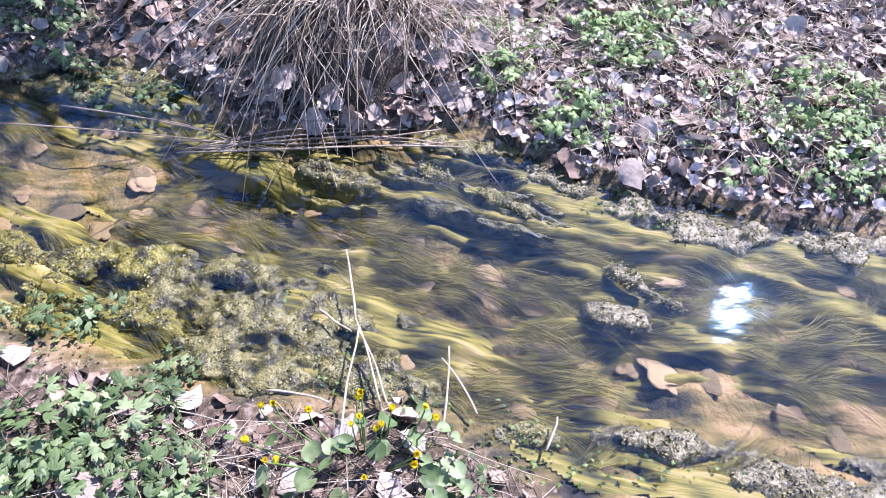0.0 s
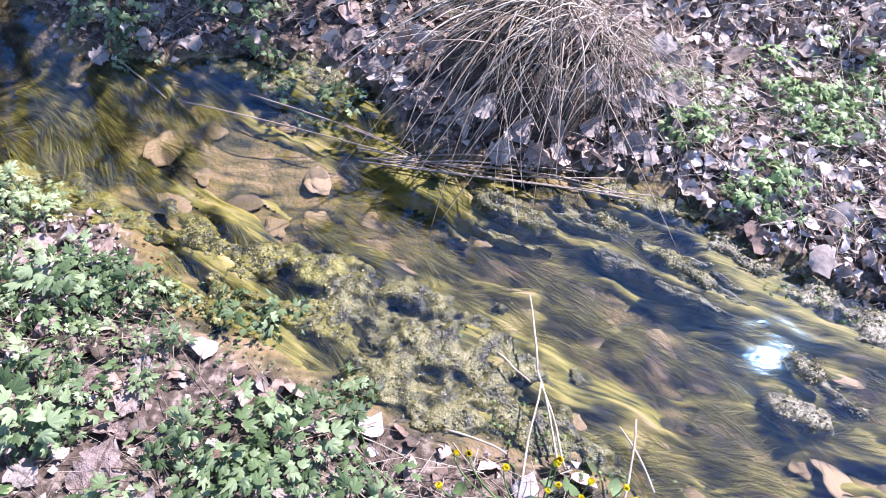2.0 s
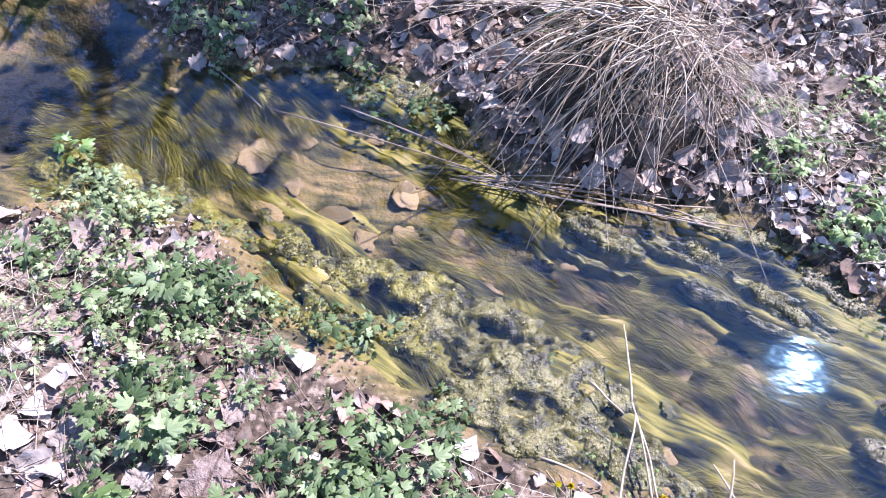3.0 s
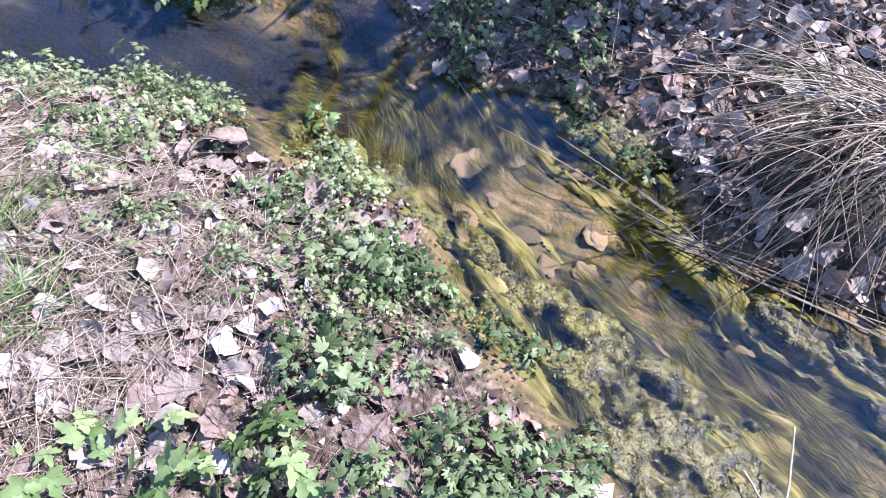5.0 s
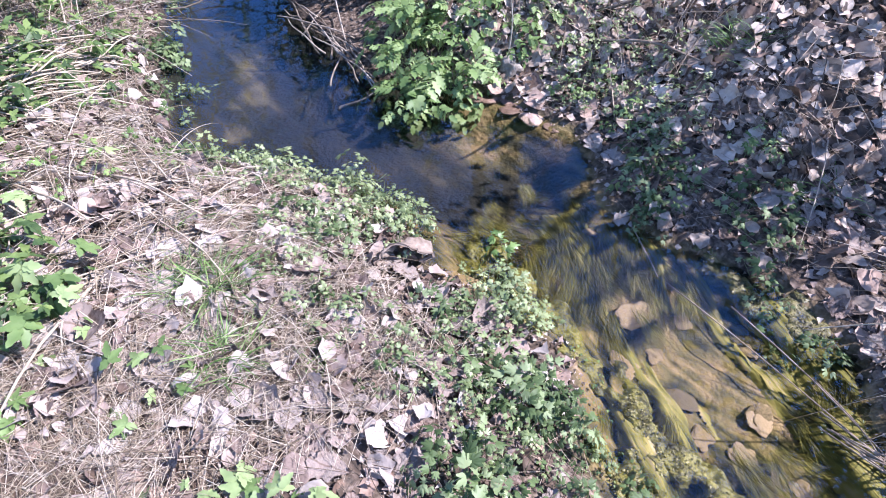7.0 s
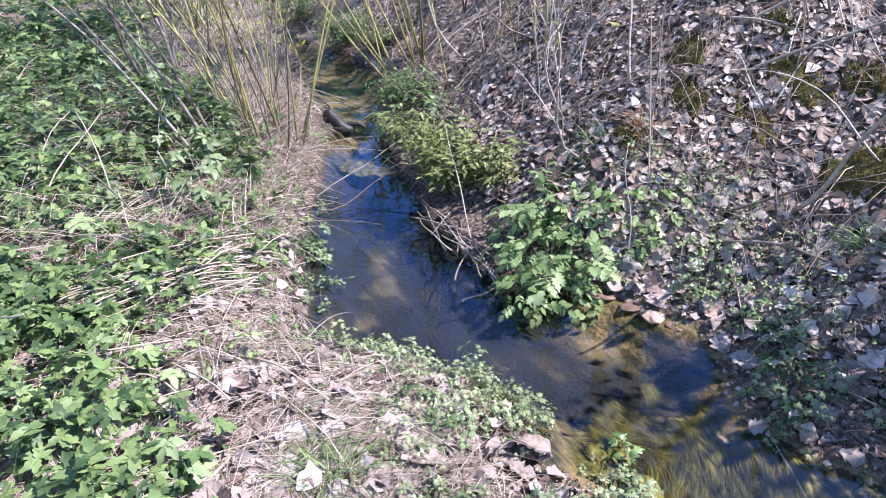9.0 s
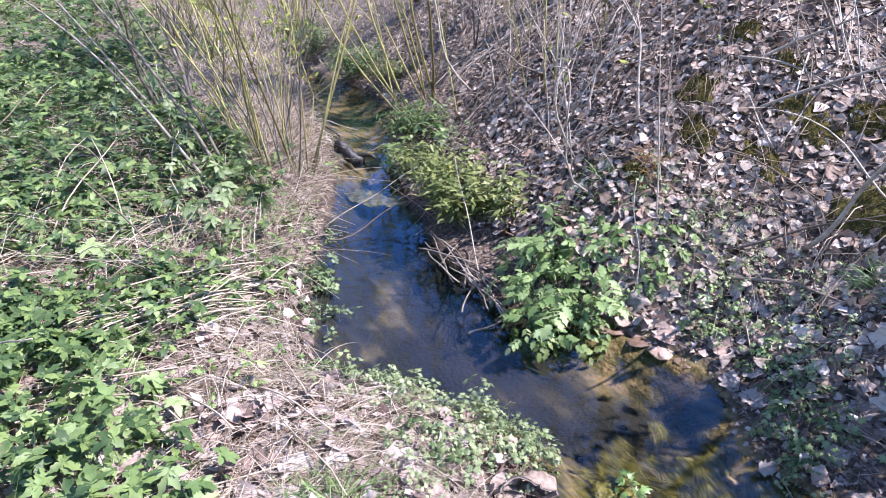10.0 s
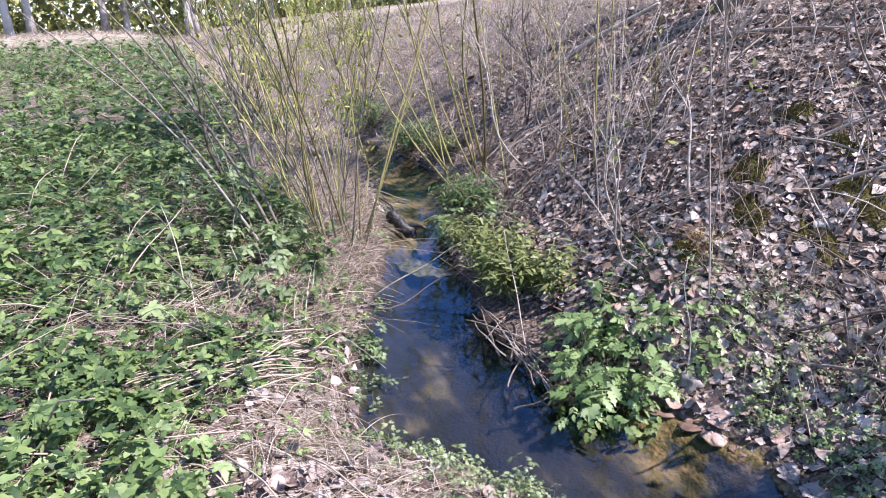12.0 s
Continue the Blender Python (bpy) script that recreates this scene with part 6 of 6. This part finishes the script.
for i in range(26):
    cx = rng.uniform(-3.2, -2.6)
    cy = float(far_edge(cx)) - 0.02 + rng.normal() * 0.035
    a, L = math.pi + rng.normal() * 0.30 - 0.15, rng.uniform(0.15, 0.42)
    dx, dy = math.cos(a) * L / 2, math.sin(a) * L / 2
    z = 0.05 + abs(rng.normal()) * 0.02
    stick((cx - dx, cy - dy, z), (cx + dx, cy + dy, z + rng.normal() * 0.015 + 0.01), 0.004, 0.0022,
          "grey-brown driftwood stick caught at the water edge", "driftwood sticks", M_DRIFT, (0, 0, 0.005), 0.004)
stick((-3.6, 0.96, 0.06), (-3.58, 1.62, 0.2), 0.004, 0.002, "long bare stick lying across the stream", "driftwood sticks", M_DRIFT)
stick((-3.66, 0.92, 0.08), (-3.85, 1.66, 0.26), 0.0035, 0.0018, "long bare stick lying across the stream", "driftwood sticks", M_BARK)
stick((-2.78, 1.36, 0.05), (-3.35, 1.6, 0.45), 0.004, 0.002, "thin bare stick leaning on a shrub", "driftwood sticks", M_DRIFT)
stick((-2.46, 1.08, 0.035), (-2.40, 1.32, 0.06), 0.006, 0.004, "wet stick lying in the pond", "driftwood sticks", M_WET_WOOD)


def snag(x, y, z):
    e = base("driftwood_snag", x, y, z - 0.1, "dark wet driftwood snag sticking out of the stream", "driftwood")
    part("stump", tube(bowed((0.09, 0.06, 0.04), (-0.07, -0.05, 0.21), (0, 0, 0.0), 9, 0.004), [0.02, 0.038, 0.05, 0.036, 0.046, 0.034, 0.046, 0.04, 0.03], 10, 0.32), M_WET_WOOD, e)
    part("limb", tube(bowed((-0.02, -0.02, 0.19), (-0.13, -0.10, 0.31), (0, 0.01, 0.01), 6, 0.003), np.linspace(0.010, 0.005, 6), 6, 0.1), M_WET_WOOD, e)
    part("limb", tube(bowed((0.05, 0.04, 0.10), (0.16, 0.13, 0.105), (0, 0, 0.015), 6, 0.004), np.linspace(0.024, 0.010, 6), 6, 0.2), M_WET_WOOD, e)


snag(-4.80, 1.62, 0.10)


def bark_curl():
    """A curled piece of bark that arches over a dark hollow."""
    nu, nv = 12, 18
    u, v = np.meshgrid(np.linspace(-0.04, 0.04, nu), np.radians(np.linspace(-8, 188, nv)), indexing="ij")
    r = 0.062 * (1 + 0.75 * fbm(u * 5, v * 0.6, 4, 3, 33)) * (1 - 2.2 * (u + 0.02))
    outer = np.stack([u + 0.012 * fbm(v, u, 3, 2, 34), r * np.cos(v) * 1.25, r * np.sin(v) * 0.85], 2).reshape(-1, 3)
    inner = outer * [0.98, 0.92, 0.90]
    F = grid_faces(nu, nv)
    V, F2 = np.concatenate([outer, inner]), np.concatenate([F, F[:, ::-1] + nu * nv])
    ring = [i * nv for i in range(nu)] + [(nu - 1) * nv + j for j in range(1, nv)] + [i * nv + nv - 1 for i in range(nu - 2, -1, -1)] + [j for j in range(nv - 2, 0, -1)]
    rim = []
    for a, b in zip(ring, ring[1:] + ring[:1]):
        rim += [(a, b, b + nu * nv), (a, b + nu * nv, a + nu * nv)]
    ob = part("bark_piece", (V, np.concatenate([F2, np.array(rim)])), M_LITTER)
    ob.matrix_world = pose(-1.66, 0.74, 0.075, 0, -30, -38)
    tagged(ob, "curled grey bark piece arching over wet mud", "bark")


bark_curl()

# ---- willows ----
M_CATKIN = surface("willow_leaf", [(0.2, (0.16, 0.18, 0.03)), (0.5, (0.28, 0.31, 0.06)), (0.8, (0.42, 0.44, 0.12))], 14, 0.5, 0.3, "island", 0.6, 0.4, 0.4)
tiny = [leaflet(1.0, 0.34, i, 5, 0.0) for i in range(3)]


def willow(x, y, stems, label, material, spread, high, lean=(0, 0), leaf_n=26, thick=0.016, twigs=11):
    e = base("willow_bush", x, y, float(ground(x, y)) - 0.05, label, "bush")
    for i in range(stems):
        a, tilt = rng.uniform(0, 2 * math.pi), spread * math.sqrt(rng.uniform(0.05, 1))
        h = high * rng.uniform(0.6, 1.1)
        foot = np.array([math.cos(a) * 0.2 * rng.uniform(0.2, 1.6), math.sin(a) * 0.14 * rng.uniform(0.2, 1.6), 0])
        top = foot + np.array([(math.cos(a) * tilt + lean[0] + rng.normal() * 0.12) * h, (math.sin(a) * tilt + lean[1] + rng.normal() * 0.12) * h, h])
        P = bowed(foot, top, (top - foot) * [0.02, 0.02, 0.02], 10, 0.055)
        r0 = thick * rng.uniform(0.35, 1.0)
        geo = [tube(P, np.linspace(r0, r0 * 0.25, 10), 6)]
        ends = [P]
        for k in range(twigs):
            s = int(rng.integers(2, 9))
            q = P[s] + np.array([rng.normal() * 0.22, rng.normal() * 0.22, rng.uniform(0.2, 0.7)])
            Q = bowed(P[s], q, (0, 0, 0.03), 5)
            geo.append(tube(Q, np.linspace(r0 * 0.35, r0 * 0.12, 5), 4))
            ends.append(Q)
        stem = part("stem", join(geo), material, e)
        L = np.concatenate([p[len(p) // 2:] for p in ends])
        at = L[rng.integers(0, len(L), leaf_n)] + rng.normal(size=(leaf_n, 3)) * 0.025
        u = rng.normal(size=(leaf_n, 3)) + [0, 0, 0.8]
        u /= np.linalg.norm(u, axis=1)[:, None]
        w = np.cross(u, rng.normal(size=(leaf_n, 3)))
        w /= np.linalg.norm(w, axis=1)[:, None]
        tagged(part("leaves", scatter(tiny, at, np.stack([u, w, np.cross(u, w)], 2), rng.uniform(0.02, 0.045, leaf_n)), M_CATKIN, stem, "small opening willow leaves"), kind="stuff")
    return e


willow(-4.62, 1.10, 20, "willow bush of thin yellow-green shoots by the stream", M_WILLOW, 0.42, 2.9, (-0.05, -0.06), 100, 0.009, 9)
willow(-4.55, 1.02, 12, "willow bush with grey-brown lower stems", M_BARK, 0.45, 1.7, (-0.1, -0.15), 30, 0.009, 8)
willow(-6.0, 0.7, 6, "grey willow stems leaning over the meadow", M_BARK, 0.32, 2.3, (-0.1, -0.35), 20, 0.018, 6)
willow(-5.4, 2.55, 12, "willow bush of yellow shoots on the far bank", M_WILLOW, 0.26, 3.3, (-0.05, -0.28), 60, 0.012, 6)
willow(-8.5, 1.6, 22, "pale yellow-green willow thicket further upstream", M_WILLOW, 0.45, 2.8, (0, 0), 200, 0.012, 9)
willow(-10.5, 3.4, 22, "sunlit yellow-green willow thicket further upstream", M_WILLOW, 0.45, 3.0, (0, 0), 200, 0.012, 9)
for x, y, n, high, mtl in ((-3.68, 2.46, 3, 1.5, M_WILLOW), (-4.3, 2.6, 4, 1.3, M_TWIG), (-3.6, 2.6, 4, 1.1, M_TWIG), (-2.6, 1.98, 3, 1.0, M_TWIG), (-4.4, 2.9, 4, 1.2, M_BARK), (-3.3, 3.2, 4, 1.0, M_TWIG),
                           (-5.2, 3.2, 5, 1.4, M_BARK), (-2.9, 3.3, 4, 0.9, M_TWIG), (-6.2, 3.6, 6, 1.6, M_TWIG), (-7.6, 4.2, 6, 1.6, M_TWIG), (-3.0, 2.2, 2, 0.8, M_TWIG), (-2.2, 2.9, 4, 0.9, M_TWIG)):
    willow(x, y, n, "thin bare saplings on the leafy slope", mtl, 0.22, high, (0, -0.05), 5, 0.008)
# grey bare stems in front of the meadow
for a, b, r in (((-4.33, 0.67, 0.2), (-5.0, -0.12, 1.75), 0.012), ((-4.36, 0.70, 0.2), (-5.0, 0.12, 1.75), 0.010), ((-4.25, 0.60, 0.18), (-4.8, -0.45, 1.65), 0.009), ((-5.9, 0.66, 0.26), (-6.4, -0.4, 1.8), 0.012), ((-3.4, 0.15, 0.17), (-3.9, -0.2, 0.75), 0.005), ((-3.2, 0.2, 0.15), (-3.1, -0.3, 0.5), 0.004)):
    stick(a, b, r, r * 0.3, "grey bare leaning stem in the bank grass", "bare stems", M_BARK, (0, 0.06, 0.05), 0.015, 12, "bare_stem")
# leaning and lying branches on the slope
for a, b, r in (((-1.84, 2.20, 0.40), (-1.45, 1.90, 0.92), 0.010), ((-2.35, 2.5, 0.72), (-1.6, 2.75, 1.05), 0.008), ((-2.5, 2.7, 0.95), (-1.9, 2.9, 1.2), 0.007), ((-2.75, 2.25, 0.66), (-2.9, 2.35, 1.1), 0.008),
                ((-2.0, 1.95, 0.22), (-1.5, 2.02, 0.28), 0.008), ((-4.6, 4.0, 1.45), (-3.2, 4.3, 1.62), 0.03), ((-4.2, 3.7, 1.3), (-2.8, 3.5, 1.35), 0.02), ((-6.5, 4.2, 1.3), (-5.3, 4.5, 1.6), 0.035), ((-5.2, 3.1, 0.95), (-4.2, 3.6, 1.3), 0.015)):
    a = (a[0], a[1], float(ground(a[0], a[1])) + 0.01)
    stick(a, b, r, r * 0.4, "grey-brown fallen branch on the slope", "fallen branches", M_TWIG, (0, 0, 0.03), 0.006, 12)

# thin straight shoots and arching twigs on the slope
for a, b, r, mtl in (((-2.34, 1.96, 0.45), (-2.48, 1.97, 1.52), 0.004, M_TWIG), ((-2.45, 2.05, 0.45), (-2.58, 2.16, 1.52), 0.0035, M_TWIG), ((-2.2, 1.70, 0.1), (-2.2, 1.66, 0.62), 0.003, M_TWIG), ((-3.68, 2.46, 0.6), (-3.70, 2.44, 2.1), 0.008, M_WILLOW), ((-3.65, 2.50, 0.6), (-3.62, 2.5, 2.0), 0.007, M_WILLOW),
                     ((-4.5, 2.36, 0.4), (-4.75, 2.3, 1.5), 0.006, M_WILLOW), ((-3.2, 2.1, 0.4), (-3.3, 2.05, 1.25), 0.004, M_TWIG), ((-3.7, 2.3, 0.5), (-3.62, 2.3, 1.5), 0.004, M_TWIG), ((-3.45, 2.35, 0.55), (-3.6, 2.5, 1.4), 0.004, M_TWIG)):
    a = (a[0], a[1], float(ground(a[0], a[1])) - 0.02)
    stick(a, b, r, r * 0.4, "thin upright shoot on the leafy slope", "upright shoots", mtl, (0.02, 0, 0), 0.006, 10, "shoot")
for i in range(16):
    x, y = rng.uniform(-2.3, -1.5), rng.uniform(2.4, 3.0)
    z = float(ground(x, y))
    stick((x, y, z), (x - rng.uniform(0.1, 0.6), y + rng.normal() * 0.2, z + rng.uniform(0.2, 0.55)), 0.0035, 0.0012, "arching dry twig on the slope", "arching twigs", M_TWIG, (0, 0, 0.08), 0.01, 10)
for i in range(40):
    x, y = rng.uniform(-6, -1.6), rng.uniform(2.0, 4.2)
    a, L = rng.uniform(0, 2 * math.pi), rng.uniform(0.25, 0.8)
    b = (x + math.cos(a) * L, y + math.sin(a) * L)
    stick((x, y, float(ground(x, y)) + 0.02), (*b, float(ground(*b)) + rng.uniform(0.02, 0.1)), rng.uniform(0.003, 0.008), 0.002, "dead twig lying in leaf litter", "lying twigs", M_DRIFT if i % 2 else M_TWIG, (0, 0, 0.03), 0.01, 9)

# ---- moss cushions on the slope ----


def moss(x, y, wide, deep, high, seed):
    A, B = np.meshgrid(np.linspace(-1, 1, 30), np.linspace(-1, 1, 26), indexing="ij")
    r = A ** 2 + B ** 2 + 0.75 * fbm(A, B, 2.8, 4, seed)
    px, py = x + A * wide, y + B * deep
    z = ground(px, py) - 0.03 + (high * 0.6 + 0.03) * ramp(1.1 - r, 0, 0.8) + 0.012 * fbm(px, py, 30, 3, seed)
    k = (r.ravel() < 1.15)[grid_faces(30, 26)].all(1)
    F = grid_faces(30, 26)[k]
    used, inv = np.unique(F, return_inverse=True)
    V = np.stack([px, py, z], 2).reshape(-1, 3)[used]
    ob = part("moss_cushion", (V, inv.reshape(-1, 3)), M_MOSS)
    tagged(ob, "dark olive moss cushion on the slope", "moss", "moss cushions")
    pick = rng.integers(0, len(V), 420)
    way = rng.normal(size=(420, 3)) * 0.5 + [0, 0, 1]
    tagged(part("moss_nap", blades(V[pick], way, rng.uniform(0.012, 0.03, 420), 0.004, rng.normal(size=(420, 3)) * 0.004), M_MOSS, ob), kind="stuff")


for i, (x, y, w, d, h) in enumerate(((-2.59, 2.45, 0.12, 0.10, 0.06), (-2.14, 2.60, 0.17, 0.08, 0.05), (-2.20, 2.38, 0.13, 0.08, 0.04), (-1.73, 2.38, 0.15, 0.14, 0.08), (-2.66, 2.80, 0.10, 0.06, 0.04),
                                       (-2.45, 2.30, 0.09, 0.07, 0.05), (-2.36, 2.78, 0.12, 0.06, 0.03), (-2.53, 2.02, 0.07, 0.05, 0.04), (-1.95, 2.72, 0.12, 0.08, 0.05))):
    moss(x, y, w, d, h, 140 + i)

# ---- trees ----


def tree(x, y, high, r, label, material, seed, crown_n=500, twig_n=26, leaf=(0.05, 0.11), low=0.35, lean=(0, 0), leaf_mat=None):
    t = np.random.default_rng(seed)
    z = float(ground(x, y))
    e = base("tree", x, y, z, label, "tree", "trees")
    top = np.array([lean[0] * high, lean[1] * high, high])
    P = bowed((0, 0, -0.15), top, (t.normal() * 0.1, t.normal() * 0.1, 0), 12, 0.02)
    R = np.linspace(1, 0.2, 12) * r
    R[0] *= 1.25
    part("trunk", tube(P, R, 10, 0.04), material, e)
    limbs, ends = [], []
    for i in range(twig_n):
        s = t.uniform(low, 0.98)
        a0 = P[0] * (1 - s) + P[-1] * s
        a, l = t.uniform(0, 2 * math.pi), high * 0.28 * (1.15 - s) + 0.3
        b = a0 + np.array([math.cos(a) * l, math.sin(a) * l, l * t.uniform(0.2, 0.8)])
        Q = bowed(a0, b, (0, 0, 0.05 * l), 7, 0.03)
        limbs.append(tube(Q, np.linspace(r * 0.3, r * 0.06, 7), 5))
        ends.append(Q[2:])
        for k in range(4):
            q = Q[int(t.integers(2, 7))]
            c = q + np.array([t.normal() * 0.35, t.normal() * 0.35, t.uniform(0, 0.5)]) * l * 0.5
            W = bowed(q, c, (0, 0, 0), 4)
            limbs.append(tube(W, np.linspace(r * 0.08, r * 0.03, 4), 4))
            ends.append(W)
    tagged(part("limbs", join(limbs), material, e, "bare spreading limbs"), kind="stuff")
    if crown_n:
        pts = np.concatenate(ends)
        at = pts[t.integers(0, len(pts), crown_n)] + t.normal(size=(crown_n, 3)) * 0.10
        u = t.normal(size=(crown_n, 3))
        u /= np.linalg.norm(u, axis=1)[:, None]
        w = np.cross(u, t.normal(size=(crown_n, 3)))
        w /= np.linalg.norm(w, axis=1)[:, None]
        lf = [leaflet(1.0, 0.7, i, 3, 0.05) for i in range(3)]
        tagged(part("crown", scatter(lf, at, np.stack([u, w, np.cross(u, w)], 2), t.uniform(leaf[0], leaf[1], crown_n)), leaf_mat or M_OLIVE, e, "sparse young leaves"), kind="stuff")
    return e


tree(-4.28, 4.18, 8.0, 0.115, "grey tree trunk at the top of the slope", M_BARK, 11, 200)
tree(-6.0, 5.6, 8.0, 0.12, "dark tree trunk on the slope", M_BARK, 12, 200)
tree(-3.66, 5.15, 8.0, 0.14, "bare young tree on the slope", M_BARK, 13, 220)
# unseen low crown, added only to cast shade on the far bank
tree(-0.6, 2.3, 1.0, 0.025, "unseen leafy bush added to shade the far bank", M_BARK, 14, 800, 26, (0.04, 0.08), 0.35)
tree(-13, 10, 8.0, 0.13, "bare tree behind the slope", M_BARK, 15, 700)
far_mat = surface("far_leaves", [(0.2, (0.15, 0.16, 0.04)), (0.5, (0.27, 0.28, 0.08)), (0.8, (0.40, 0.39, 0.14))], 2, 0.6, 0, "island", 0.7, 0.3)
row = [tree(-44, 0.0, 14, 0.20, "tall straight tree at the wood's edge", surface("pale_trunk", [(0.3, (0.22, 0.19, 0.16)), (0.7, (0.48, 0.44, 0.39))], 4, 0.8, 0.3, "object", 0.5), 20 + i, 1300, 30, (0.3, 0.6), 0.12, (0, 0), far_mat) for i in range(3)]
for i in range(34):
    y = -34 + i * 1.9 + float(rng.normal()) * 0.7
    x = -40 - abs(float(rng.normal())) * 4
    m = pose(x, y, float(ground(x, y)), 0, 0, float(rng.uniform(0, 360)))
    if i < 3:
        row[i].matrix_world = m
    else:
        copy_thing(row[i % 3], m)


def undergrowth():
    n = 30000
    x = -48 - 16 * rng.uniform(size=n)
    y = rng.uniform(-0.45, 0.75, n) * -x
    z = ground(x, y) + rng.uniform(0, 1, n) ** 1.4 * 5.5
    u = rng.normal(size=(n, 3))
    u /= np.linalg.norm(u, axis=1)[:, None]
    w = np.cross(u, rng.normal(size=(n, 3)))
    w /= np.linalg.norm(w, axis=1)[:, None]
    lf = [leaflet(1.0, 0.6, i, 3, 0.05) for i in range(3)]
    return scatter(lf, np.stack([x, y, z], 1), np.stack([u, w, np.cross(u, w)], 2), rng.uniform(0.2, 0.6, n))


def far_straw():
    n = 6000
    x, y = rng.uniform(-36, -14, n), rng.uniform(-14, 8, n)
    way = np.stack([rng.normal(size=n) * 0.6, rng.normal(size=n) * 0.6, np.full(n, 0.8)], 1)
    L = rng.uniform(0.15, 0.5, n)
    bend = rng.normal(size=(n, 3)) * 0.1
    bend[:, 2] = -0.4 * L
    return strands(np.stack([x, y, ground(x, y)], 1), way, L, rng.uniform(0.004, 0.01, n), bend, 2)


tagged(part("dead_grass", far_straw(), M_STRAW), "dry tufts of grass along the sandy track", "dry grass", kind="stuff")
tagged(part("undergrowth", undergrowth(), far_mat), "yellow-green spring undergrowth of the far wood", "undergrowth", kind="stuff")
